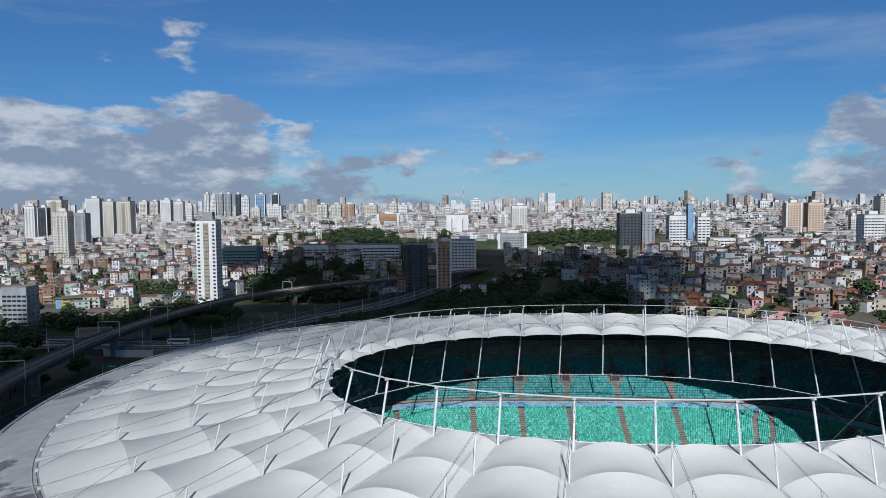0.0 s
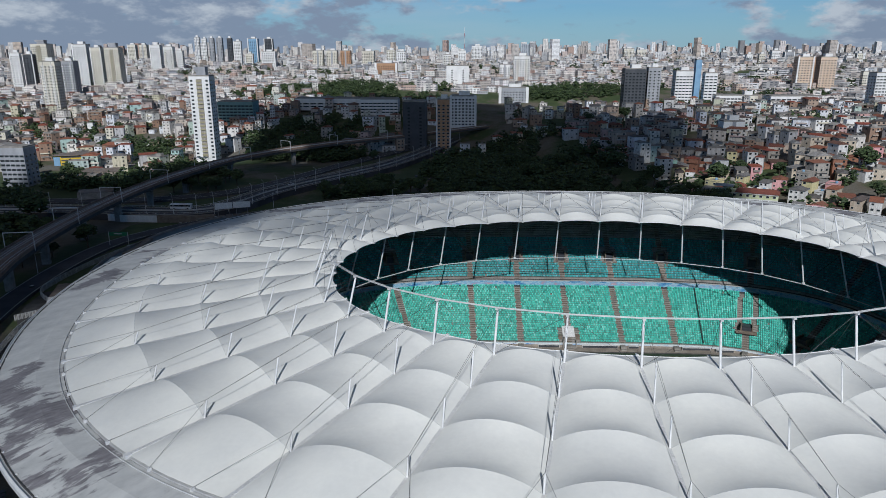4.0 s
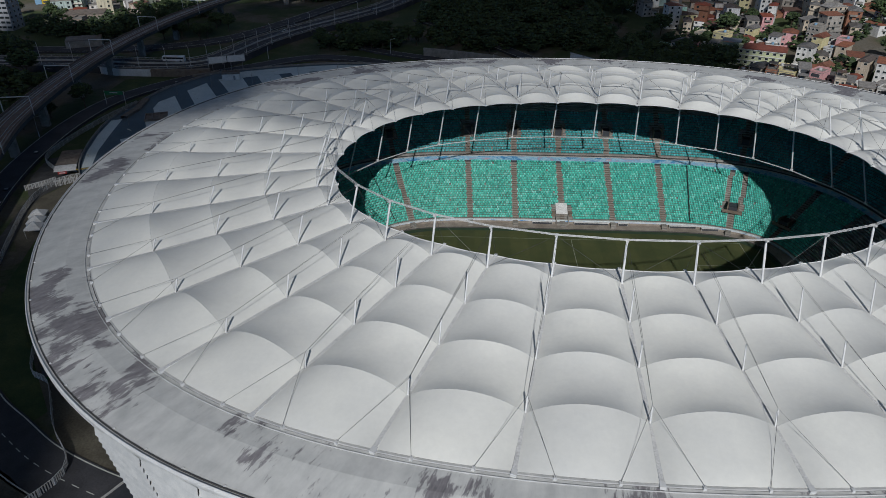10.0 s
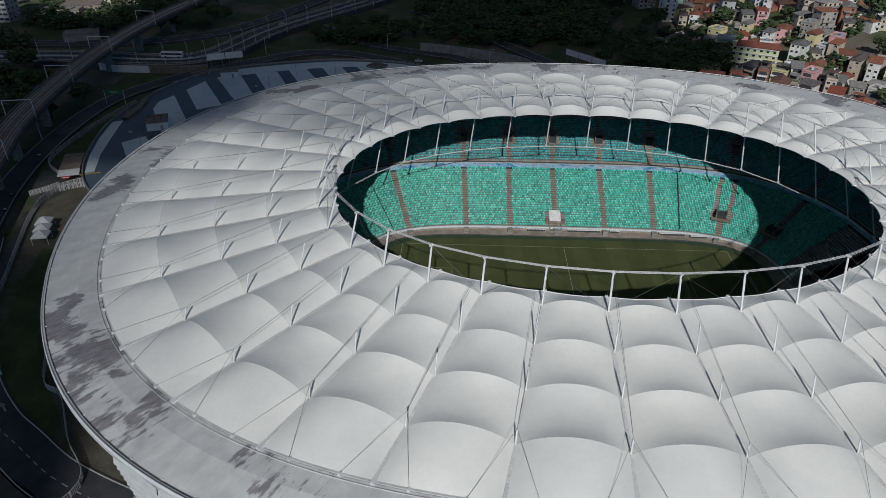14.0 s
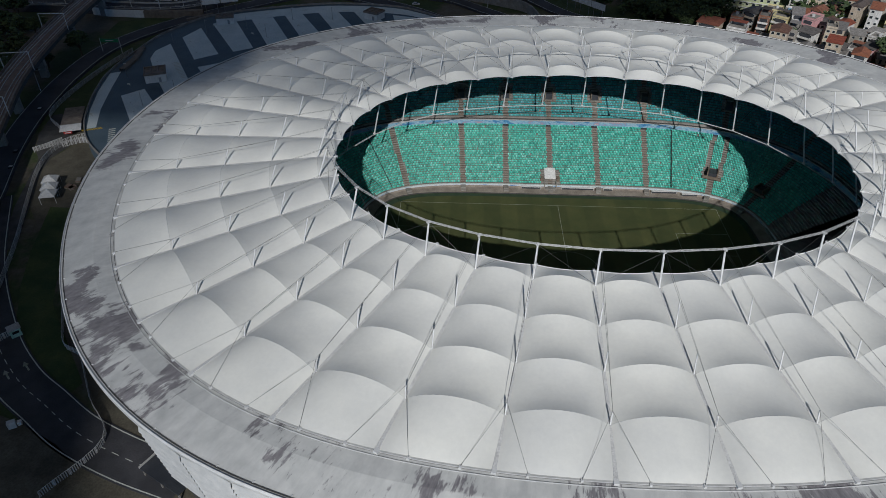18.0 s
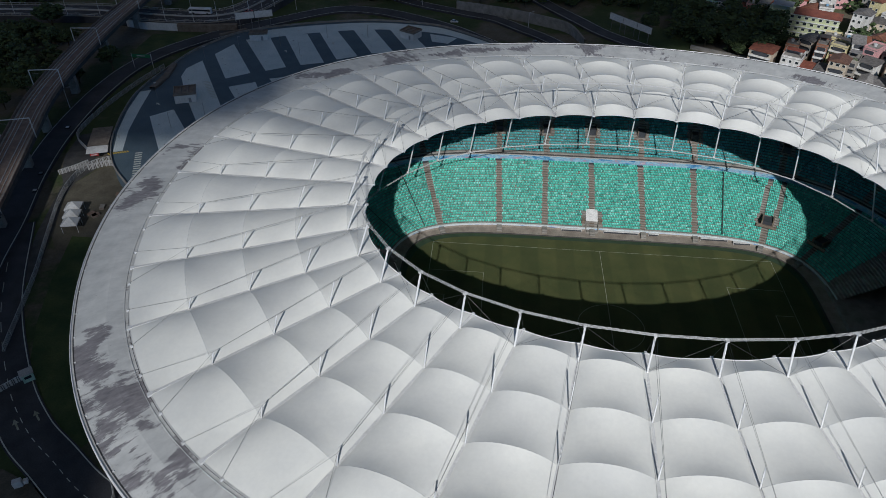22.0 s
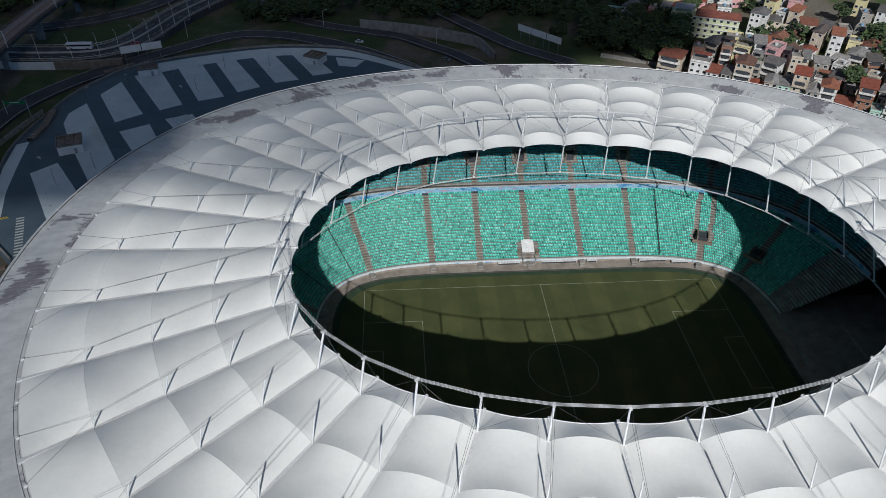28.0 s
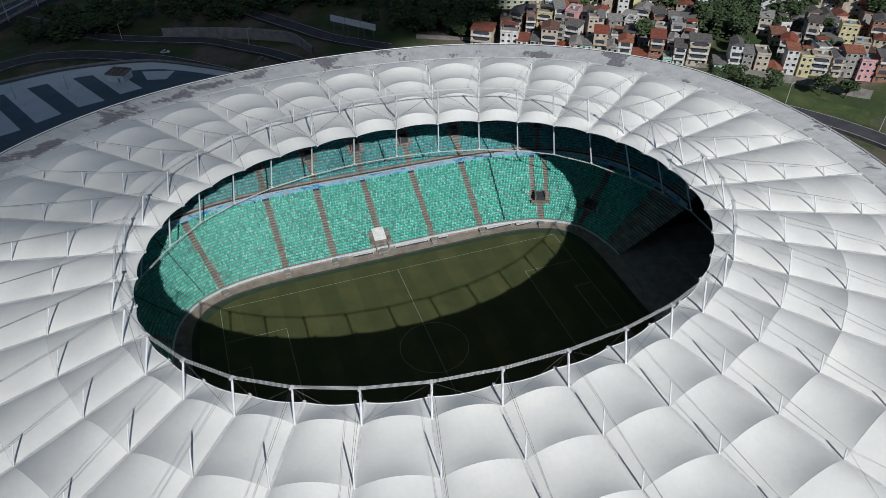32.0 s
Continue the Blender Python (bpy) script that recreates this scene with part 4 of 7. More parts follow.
        b = thing("bench_shelter", "low dark bench shelter with a white roof edge by the pitch", "bench shelter", ((x0 + x1) / 2, y, 0.0), 0, "bench shelters")
        put("recess", Soup().box(0, 0, 0.45, x1 - x0, 0.5, 0.75), M["darkwall"], b)
        put("roof_edge", Soup().box(0, -0.15, 0.95, x1 - x0 + 0.3, 0.9, 0.14), M["canvas"], b)
        for sx in (-0.5, 0.5):
            put("end_panel", Soup().box(sx * (x1 - x0), -0.1, 0.45, 0.12, 0.8, 0.9), M["kerb"], b)
    # players' tunnel cover
    t = thing("tunnel_cover", "white tunnel cover on grey walls in front of the stand", "tunnel entrance", (-1.7, 45.6, 0))
    put("cover", Soup().add([(-1.9, 1.2, 2.7), (1.9, 1.2, 2.7), (1.9, 5.2, 4.6), (-1.9, 5.2, 4.6), (-1.9, 1.2, 2.5), (1.9, 1.2, 2.5), (1.9, 5.2, 4.4), (-1.9, 5.2, 4.4)], [(0, 1, 2, 3), (7, 6, 5, 4), (0, 4, 5, 1), (1, 5, 6, 2), (2, 6, 7, 3), (3, 7, 4, 0)]), M["canvas"], t)
    put("front_panel", Soup().box(0, 1.4, 1.9, 3.4, 0.2, 1.3), M["concrete"], t)
    for sx in (-2.0, 2.0):
        put("side_wall", Soup().box(sx, 1.4, 1.1, 0.35, 6.0, 2.2), M["concrete"], t)
        put("cheek_stair", Soup().box(sx * 1.4, 3.0, 1.5, 1.1, 4.6, 2.6), M["stairs"], t)
    put("ramp", Soup().box(0, -0.8, 0.35, 3.4, 3.0, 0.7), M["concrete"], t)
    return low, up


def seats(name, label, rows, arcs, mat="seat"):
    """Rows of single seats, each a pan and a back; left open along stairs and gangways."""
    s_per, V, F = 0.52, [], []
    st = [(PTS[i], NRM[i]) for i in STAIRS]
    unit = []
    for (cx, cy, cz, sx, sy, sz) in ((0, 0.44, 0.36, 0.43, 0.36, 0.10), (0, 0.65, 0.60, 0.43, 0.08, 0.44)):
        unit.append([(cx + dx * sx / 2, cy + dy * sy / 2, cz + dz * sz / 2) for dz in (-1, 1) for dx, dy in ((-1, -1), (1, -1), (1, 1), (-1, 1))])
    unit = np.array(unit[0] + unit[1])
    faces = []
    for o in (0, 8):
        faces += [(o + 4, o + 5, o + 6, o + 7), (o, o + 1, o + 5, o + 4), (o + 1, o + 2, o + 6, o + 5), (o + 2, o + 3, o + 7, o + 6), (o + 3, o, o + 4, o + 7)]
    faces += [(0, 1, 9, 8)]      # joins pan and back into one seat
    faces = np.array(faces)
    rng = np.random.default_rng(4)
    for d, z, dd, dz in rows:
        ring = offset_ring(d)
        seg = np.hypot(*(np.roll(ring, -1, 0) - ring).T)
        cum = np.concatenate(([0], np.cumsum(seg)))
        ext, exn = np.vstack((ring, ring[:1])), np.vstack((NRM, NRM[:1]))
        at = np.arange(0, cum[-1], s_per)
        px, py = np.interp(at, cum, ext[:, 0]), np.interp(at, cum, ext[:, 1])
        nx, ny = np.interp(at, cum, exn[:, 0]), np.interp(at, cum, exn[:, 1])
        ln = np.hypot(nx, ny)
        nx, ny = nx / ln, ny / ln
        keep = arcs(px, py)
        for p, nn in st:      # clear of stairs: distance to the stair's line
            if rows is LOWER and p[0] == PTS[GANG][0] and p[1] > 0:
                lat, out = np.abs((px - p[0]) * -nn[1] + (py - p[1]) * nn[0]), (px - p[0]) * nn[0] + (py - p[1]) * nn[1]
                keep &= ~((out > 0) & (((lat < 0.98) & (d < 9)) | ((lat > 1.45) & (lat < 3.0) & (d > 4.8)) | ((lat < 3.2) & (4.8 < d < 9.4))))
                continue
            keep &= np.abs((px - p[0]) * -nn[1] + (py - p[1]) * nn[0]) + 50 * (((px - p[0]) * nn[0] + (py - p[1]) * nn[1]) < -1) > 0.98
            if rows[0][0] > 20 and p[1] > 0 and abs(p[0]) < 60:
                keep &= ~((np.abs((px - p[0]) * -nn[1] + (py - p[1]) * nn[0]) < 2.6) & (27.8 < d < 32.9) & ((px - p[0]) * nn[0] + (py - p[1]) * nn[1] > 0))
        if rows is LOWER:
            keep &= ~((np.abs(px + 1.7) < 3.4) & (py > 0) & (d < 4.9))
        keep &= rng.random(len(px)) > 0.003
        px, py, nx, ny = px[keep], py[keep], nx[keep], ny[keep]
        if not len(px):
            continue
        ux, uy, uz = unit[:, 0], unit[:, 1], unit[:, 2]
        X = px[:, None] + ux * -ny[:, None] * -1 + uy * nx[:, None]
        Y = py[:, None] + ux * nx[:, None] * -1 + uy * ny[:, None]
        Z = np.broadcast_to(z + uz, X.shape)
        k = sum(len(v) for v in V)
        V.append(np.stack((X, Y, Z), -1).reshape(-1, 3))
        F.append((faces[None] + (k + np.arange(len(px)) * 16)[:, None, None]).reshape(-1, 4))
    me = bpy.data.meshes.new(name)
    v, f = np.concatenate(V), np.concatenate(F)
    me.vertices.add(len(v))
    me.vertices.foreach_set("co", v.ravel())
    me.loops.add(len(f) * 4)
    me.loops.foreach_set("vertex_index", f.ravel().astype(np.int32))
    me.polygons.add(len(f))
    me.polygons.foreach_set("loop_start", (np.arange(len(f)) * 4).astype(np.int32))
    me.materials.append(M[mat])
    me.update(calc_edges=True)
    me.validate()
    tagged(new(name, me), label, "seats", kind="stuff")


def pitch():
    p = thing("football_pitch", "mown green football pitch with white markings, half in the roof's shade", "football pitch", kind="structure")
    gp, _, _ = front_curve(240, 60.9, 40.3, 6.0)
    put("turf", Soup().add([(*q, 0.06) for q in gp], [tuple(range(240))]), M["grass"], p)

    b0, _, _ = front_curve(240, 60.8, 40.2, 6.0)
    b1, _, _ = front_curve(240, 59.3, 38.7, 5.8)
    put("turf_border", Soup().add([(*q, 0.066) for q in b0] + [(*q, 0.066) for q in b1], [(k, (k + 1) % 240, 240 + (k + 1) % 240, 240 + k) for k in range(240)]), M["turfedge"], p, "dark artificial turf border round the grass")

    def line(pts, w=0.13):
        s = Soup()
        for (x0, y0), (x1, y1) in zip(pts, pts[1:]):
            d = Vector((x1 - x0, y1 - y0, 0)).normalized()
            n = Vector((-d.y, d.x, 0)) * w / 2
            a, b = Vector((x0, y0, 0.074)) - d * w / 2, Vector((x1, y1, 0.074)) + d * w / 2
            s.add([a - n, b - n, b + n, a + n], [(0, 1, 2, 3)])
        put("marking_line", s, M["linepaint"], p)

    X, Y = 52.5, 34.0
    for seg in (((-X, Y), (X, Y)), ((-X, -Y), (X, -Y)), ((-X, -Y), (-X, Y)), ((X, -Y), (X, Y)), ((0, -Y), (0, Y))):
        line(seg)
    for sg in (-1, 1):
        for w, d in ((20.16, 16.5), (9.16, 5.5)):
            line(((sg * X, -w), (sg * (X - d), -w), (sg * (X - d), w), (sg * X, w)))
    line([(9.15 * math.cos(t * math.pi / 24), 9.15 * math.sin(t * math.pi / 24)) for t in range(49)])


stadium_roof()
ring_deck()
facade()
bowl()
pitch()
seats("lower_stand_seats", "rows of sun-faded turquoise green plastic seats in the lower stand", LOWER, lambda x, y: ((y > -12) & (np.degrees(np.arctan2(y, x)) > 20)) | ((x < -50) & (np.abs(y) < 40)))
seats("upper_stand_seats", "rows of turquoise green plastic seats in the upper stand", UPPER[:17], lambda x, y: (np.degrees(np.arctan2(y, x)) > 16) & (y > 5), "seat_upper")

# ==== ground ====
def ground_z(x, y):
    s = (x - 90) * 0.541 + (y - 172) * 0.841          # distance up the eastern bank
    m = step(x - (40 - 0.15 * (y - 170)), -25, 55)
    right = m * (1.5 * step(s, -14, -2) + 2.2 * step(s, -0.5, 4) + 19 * step(y, 270, 570) + 14 * step(s, 8, 150) * step(x, 110, 210) - 9 * step(s, 8, 150) * step(x, 110, 210) * step(y, 300, 520))
    w = step(x, -240, -180)
    left = (1 - m) * ((1 - w) * 20 * step(y, 430, 620) + w * 26 * step(y, 505, 640))
    far = 15 * step(y, 620, 860) + 15 * step(y, 850, 1150) + 9 * step(y, 1150, 1600)
    hills = 7 * noise.noise(Vector((x / 420, y / 420, 3.1))) * step(y, 560, 1000)
    hills += 11 * math.exp(-((x + 228) / 120) ** 2 - ((y - 745) / 44) ** 2) + 8 * math.exp(-((x - 95) / 70) ** 2 - ((y - 745) / 44) ** 2)   # wooded rises
    dip = step(x * x / 150 ** 2 + y * y / 135 ** 2, 1.0, 1.25)
    return (right + left + far + hills) * dip - 0.6


def ground():
    xs = sorted(set([-9000, -5000, -3000, -2000, -1500, -1200] + list(range(-1000, 1001, 20)) + [1200, 1500, 2000, 3000, 5000, 9000]))
    ys = sorted(set([-3000, -1500, -800, -500, -350] + list(range(-260, 1201, 20)) + [1300, 1450, 1600, 1800, 2000, 2300, 2700, 3200, 4000, 6000, 9000]))
    vs = [(x, y, ground_z(x, y)) for y in ys for x in xs]
    w = len(xs)
    fs = [(j * w + i, j * w + i + 1, (j + 1) * w + i + 1, (j + 1) * w + i) for j in range(len(ys) - 1) for i in range(w - 1)]
    tagged(put("ground", Soup().add(vs, fs), M["ground"], smooth=True), "open ground of earth, scrub grass and paving between the houses", "ground", kind="structure")


ground()


def smooth_line(pts, n=8):
    """A Catmull-Rom line through the points."""
    p = [Vector(q) for q in pts]
    p = [p[0] * 2 - p[1]] + p + [p[-1] * 2 - p[-2]]
    out = []
    for a, b, c, d in zip(p, p[1:], p[2:], p[3:]):
        for k in range(n):
            t = k / n
            out.append(0.5 * ((2 * b) + (c - a) * t + (2 * a - 5 * b + 4 * c - d) * t * t + (3 * b - a - 3 * c + d) * t ** 3))
    return out + [p[-2]]


def ribbon(soup, line, w, lift=0.0, off=0.0, thick=0.0, slot=0):
    rows = []
    for i, p in enumerate(line):
        d = line[min(i + 1, len(line) - 1)] - line[max(i - 1, 0)]
        n = Vector((-d.y, d.x, 0)).normalized()
        c = p + n * off + Vector((0, 0, lift))
        rows.append((c - n * w / 2, c + n * w / 2))
    for (a, b), (c, d) in zip(rows, rows[1:]):
        soup.add([a, c, d, b], [(0, 1, 2, 3)], slot)
        if thick:
            t = Vector((0, 0, thick))
            soup.add([a, c, c - t, a - t, b, d, d - t, b - t], [(0, 3, 2, 1), (4, 5, 6, 7), (3, 7, 6, 2)], slot)
    return soup


def road(pts, w, label, lift=0.25, thick=1.6):
    line = smooth_line(pts)
    r = put("road", ribbon(Soup(), line, w, lift, thick=thick), M["asphalt"])
    tagged(r, label, "road", kind="structure")
    for off in (-w / 2 + 0.5, w / 2 - 0.5):
        put("edge_line", ribbon(Soup(), line, 0.28, lift + 0.006, off), M["paint"], r)
    if 11 < w < 17:
        s = Soup()
        for i in range(0, len(line) - 1, 2):
            ribbon(s, line[i:i + 2], 0.18, lift + 0.006)
        put("lane_dashes", s, M["paint"], r)
    return r


def on_ground(pts, dz=0.0):
    return [(x, y, ground_z(x, y) + dz) for x, y in pts]


ROAD_MAIN = [(-420, 205, 3), (-300, 213, 3), (-255, 217, 3), (-218, 214, 3), (-190, 215, 3), (-176, 225, 3), (-168, 244, 3), (-160, 270, 3), (-143, 303, 3), (-118, 343, 3), (-97, 381, 3), (-74, 448, 3), (-50, 540, 3)]
POST = Soup().box(0, 0, 0.55, 0.24, 0.24, 1.1).mesh("barrier_post", [M["kerb"]])


def highway():
    """The raised highway: two carriageways, a median barrier and railings on posts."""
    r = road(ROAD_MAIN, 17, "raised dark asphalt highway with white lane lines, a median and railings on pale posts", thick=4.4)
    line = smooth_line(ROAD_MAIN)
    put("median_barrier", ribbon(Soup(), [p + Vector((0, 0, 0.85)) for p in line], 0.35, 0.25, 0, 0.85), M["kerb"], r)
    for off in (-4.2, 4.2):
        s = Soup()
        for i in range(0, len(line) - 1, 2):
            ribbon(s, line[i:i + 2], 0.2, 0.258, off)
        put("lane_dash_row", s, M["paint"], r)
    for sg in (-1, 1):
        put("railing", ribbon(Soup(), [p + Vector((0, 0, 1.05)) for p in line], 0.14, 0.25, sg * 8.6, 0.22), M["kerb"], r)
        put("kerb_wall", ribbon(Soup(), [p + Vector((0, 0, 0.3)) for p in line], 0.4, 0.25, sg * 8.6, 0.5), M["concrete"], r)
        gap = 0.0
        for p, q in zip(line, line[1:]):
            d = q - p
            n = Vector((-d.y, d.x, 0)).normalized()
            while gap < d.length:
                c = p + d * (gap / d.length) + n * sg * 8.6
                gap += 4.5
                if -300 < c.x and c.y < 400:
                    o = put("railing_post", POST, None, r)
                    o.location = (c.x, c.y, c.z + 0.25)
            gap -= d.length


highway()
w = Soup()
ribbon(w, [Vector(p) for p in ((-232, 206.5, 3.1), (-222, 203.6, 3.1), (-203, 203.2, 3.1))], 0.8, 0, 0, 4.2)
tagged(put("abutment_wall", w, M["whitewall"]), "white-washed abutment wall under the highway", "wall", kind="structure")
w = Soup()
ribbon(w, [Vector(p) for p in ((-203, 203.5, 3.0), (-188, 204, 3.0), (-172, 206, 3.4))], 2.4, 0, 0, 4.0)
tagged(put("rock_bank", w, M["stairs"]), "brown cut rock bank under the highway edge", "bank", kind="structure")
w = Soup()
ribbon(w, smooth_line([(-60, 251, 5), (-46, 247, 5), (-27, 240, 5), (-8, 230, 5), (2, 222, 4.6), (8, 205, 3.5)], 5), 0.9, 0, 0, 6.0)
tagged(put("stone_wall", w, M["concrete"]), "stained grey retaining wall beside the sunken slip road", "wall", kind="structure")
road([(-420, 236, 0.4), (-300, 250, 0.4), (-232, 258, 0.4), (-190, 282, 0.4), (-164, 326, 0.4), (-134, 400, 0.4), (-84, 505, 1)], 12, "dark asphalt carriageway beside the highway")
road([(-160, -60, 0), (-183, 0, 0), (-191, 30, 0.2), (-200, 60, 0.2), (-206, 92, 0.2), (-208, 130, 0.2), (-203, 163, 0.2), (-184, 194, 0.2), (-150, 226, 0.2), (-126, 243, 0.2), (-104, 243, 0.2), (-84, 235, 0.2), (-60, 220, 0.2), (-40, 202, 0.2), (-14, 180, 0.2), (30, 178, 0.4), (110, 140, 0.6), (180, 82, 0.6), (206, 20, 0.4), (190, -60, 0.3)], 10, "dark asphalt road round the stadium")
road([(-160, 330, 0.2), (-122, 296, 0.2), (-92, 264, 0.2), (-54, 245, 0.3), (-38, 238, 0.3), (-22, 223, 0.3), (-11, 212, 0.4), (4, 192, 0.5), (30, 160, 0.5)], 8, "asphalt slip road curving behind the stadium")
road([(-70, 350, 0.4), (-42, 316, 0.4), (-20, 284, 0.4), (-6, 261, 0.4), (8, 240, 0.4), (24, 218, 0.4), (60, 188, 0.4), (110, 158, 0.5)], 9, "narrow asphalt ramp with white lines")


def viaduct():
    v = thing("metro_viaduct", "long concrete rail viaduct on single piers with two rusty tracks", "viaduct")
    line = smooth_line([(-176, -30, 11), (-190, 20, 11.4), (-204, 64, 11.8), (-214, 98, 12.2), (-221, 142, 12.4), (-225, 190, 12.4), (-225, 235, 12.4), (-220, 285, 12.4), (-204, 352, 12.5), (-158, 424, 13), (-84, 497, 13), (10, 590, 14)], 6)
    put("deck", ribbon(Soup(), line, 10.5, 0, thick=1.8), M["darkconcrete"], v)
    put("track_bed", ribbon(Soup(), line, 8.6, 0.06), M["rail"], v)
    for off in (-5.2, 5.2):
        put("parapet", ribbon(Soup(), [p + Vector((0, 0, 1.1)) for p in line], 0.25, 0, off, 1.3), M["rail"], v)
    for off in (-3.0, -1.55, 1.55, 3.0):
        put("steel_rail", ribbon(Soup(), [p + Vector((0, 0, 0.28)) for p in line], 0.16, 0, off, 0.2), M["arch"], v)
    for off in (-5.0, 5.0):      # cable trough and walkway along both sides
        put("walkway", ribbon(Soup(), [p + Vector((0, 0, 0.35)) for p in line], 0.7, 0, off * 0.87, 0.3), M["concrete"], v)
    spots = ((-190, 20), (-203, 66), (-216, 106), (-222, 151), (-225, 200), (-223, 256), (-216, 307), (-203, 357), (-184, 396), (-150, 434), (-110, 470))
    frames = {min(range(1, len(line) - 1), key=lambda i: (line[i].x - x) ** 2 + (line[i].y - y) ** 2): Vector((x, y, 0)) for x, y in spots}
    for i in range(1, len(line) - 1):
        p, d = line[i], line[i + 1] - line[i - 1]
        n = Vector((-d.y, d.x, 0)).normalized()
        a = math.atan2(d.y, d.x)
        if i in frames:      # a mast frame over the tracks
            u = d.normalized()
            p = p + u * (frames[i] - p).dot(Vector((u.x, u.y, 0)))
            for sg in (-1, 1):
                q = p + n * 5.6 * sg
                put("gantry_post", Soup().tube([(q.x, q.y, p.z - 1.0), (q.x, q.y, p.z + 6.8)], 0.2, 6), M["arch"], v)
            e, f = p + n * 5.6, p - n * 5.6
            put("gantry_beam", Soup().tube([(e.x, e.y, p.z + 6.8), (f.x, f.y, p.z + 6.8)], 0.2, 6), M["arch"], v)
            for sg in (-2.3, 2.3):
                q = p + n * sg
                put("wire_arm", Soup().tube([(q.x + n.x * sg, q.y + n.y * sg, p.z + 5.6), (q.x, q.y, p.z + 5.2)], 0.07, 4), M["cable"], v)
        if i % 5 == 2:
            p = line[i]
            g = ground_z(p.x, p.y) - 0.5
            put("pier", Soup().box(p.x, p.y, (g + p.z - 2.9) / 2, 2.4, 3.2, p.z - 2.9 - g, a), M["concrete"], v)
            put("pier_head", Soup().add([p + n * sy * wy + d.normalized() * sx * 1.2 + Vector((0, 0, z)) for z, wy in ((-3.6, 1.7), (-1.8, 4.4)) for sx, sy in ((-1, -1), (1, -1), (1, 1), (-1, 1))],
                                       [(4, 5, 6, 7), (0, 1, 5, 4), (1, 2, 6, 5), (2, 3, 7, 6), (3, 0, 4, 7), (3, 2, 1, 0)]), M["concrete"], v)


viaduct()


# ==== car park deck beside the stadium ====
def car_park():
    c = thing("car_park_deck", "roof-top car park with pale bays on dark blue-grey coating", "car park deck")
    edge = smooth_line([(-158, 48, 5), (-168, 59, 5), (-175, 71, 5), (-180, 85, 5), (-184, 102, 5), (-186, 120, 5), (-183, 145, 5), (-179, 164, 5), (-170, 182, 5), (-163, 191, 5), (-150, 199, 5), (-127, 208, 5), (-101, 214, 5), (-72, 212, 5), (-57, 205, 5), (-41, 193, 5), (-28, 182, 5), (-12, 164, 5)], 4)
    inner = [ring_edge(math.atan2(p.y / 118, p.x / 132), 3.5) for p in edge]
    s = Soup()
    n = len(edge)
    for k in range(n - 1):
        a, b, e, f = edge[k], edge[k + 1], inner[k + 1], inner[k]
        s.add([a, b, (e.x, e.y, 5), (f.x, f.y, 5)], [(3, 2, 1, 0)])
        s.add([a, b, (b.x, b.y, -0.8), (a.x, a.y, -0.8)], [(0, 1, 2, 3)])
    put("slab", s, M["deckdark"], c)

    def pad(q, h=5.03):   # pale bay, outlined in plan
        put("pale_bay", Soup().add([(x, y, h) for x, y in q], [tuple(range(len(q)))]), M["decklight"], c)

    def shrink(k, u):
        p, q = edge[k], inner[k]
        return (p.x + (q.x - p.x) * u, p.y + (q.y - p.y) * u)

    put("pale_strip", Soup().add([(x, y, 5.014) for x, y in ((-173.6, 69.5), (-179, 85), (-183, 102), (-185.4, 119.5), (-181.4, 121.5), (-178.6, 104), (-175.2, 86), (-170.6, 71))], [tuple(range(8))[::-1]]), M["decklight"], c)
    s = Soup()      # pale margin along the northern parapet
    for k in range(37, n - 1):
        a, b, p, q = *[shrink(k + j, 0.02) for j in (0, 1)], *[shrink(k + j, 0.10) for j in (1, 0)]
        s.add([(*a, 5.012), (*b, 5.012), (*p, 5.012), (*q, 5.012)], [(3, 2, 1, 0)])
    put("pale_margin", s, M["decklight"], c)
    for k in range(9):      # black and yellow hatching where the ramp comes up
        put("hatch_stripe", Soup().box(-174.5 + 0.75 * k, 68.2 + 0.3 * k, 5.03, 0.45, 1.5, 0.02, 0.9), M["yellow"], c)
    put("ramp_wall", ribbon(Soup(), [Vector(q) for q in ((-181, 122, 6.1), (-180, 134, 6.1), (-181.5, 147, 6.1))], 2.6, 0, 0, 2.4), M["stairs"], c)
    put("cracked_roof", Soup().box(-168, 189.5, 5.4, 14, 1.8, 0.9, 0.72), M["stairs"], c)
    bays = (((-172, 98), (-165, 105), (-152, 86), (-155, 68)), ((-174, 136), (-175, 145), (-171, 154), (-145, 106), (-150, 92), (-165, 118)),
            ((-168, 162), (-163, 175), (-145, 143), (-154, 136)), ((-150, 128), (-140, 134), (-134, 122), (-141, 113)), ((-159, 181), (-149, 187), (-131, 151), (-139, 146)),
            ((-135, 138), (-125, 142), (-122, 137), (-129, 129)), ((-142, 190), (-131, 192), (-115, 158), (-125, 154)))
    bays += (((-126, 196), (-117, 198), (-101, 167), (-110, 162)), ((-109, 200), (-99, 202), (-85, 174), (-95, 171)), ((-91, 203), (-81, 202), (-70, 181), (-79, 178)), ((-70, 199), (-56, 195), (-60, 187), (-68, 189)))
    for q in bays:
        pad(q[::-1])
        (ax, ay), (bx, by) = q[0], q[-1]
        for j in range(3):   # bay marks
            u = 0.25 + 0.25 * j
            put("bay_mark", Soup().box(ax + (bx - ax) * u + 2.0, ay + (by - ay) * u + 1.5, 5.05, 0.6, 0.35, 0.02, 1.0), M["cable"], c)
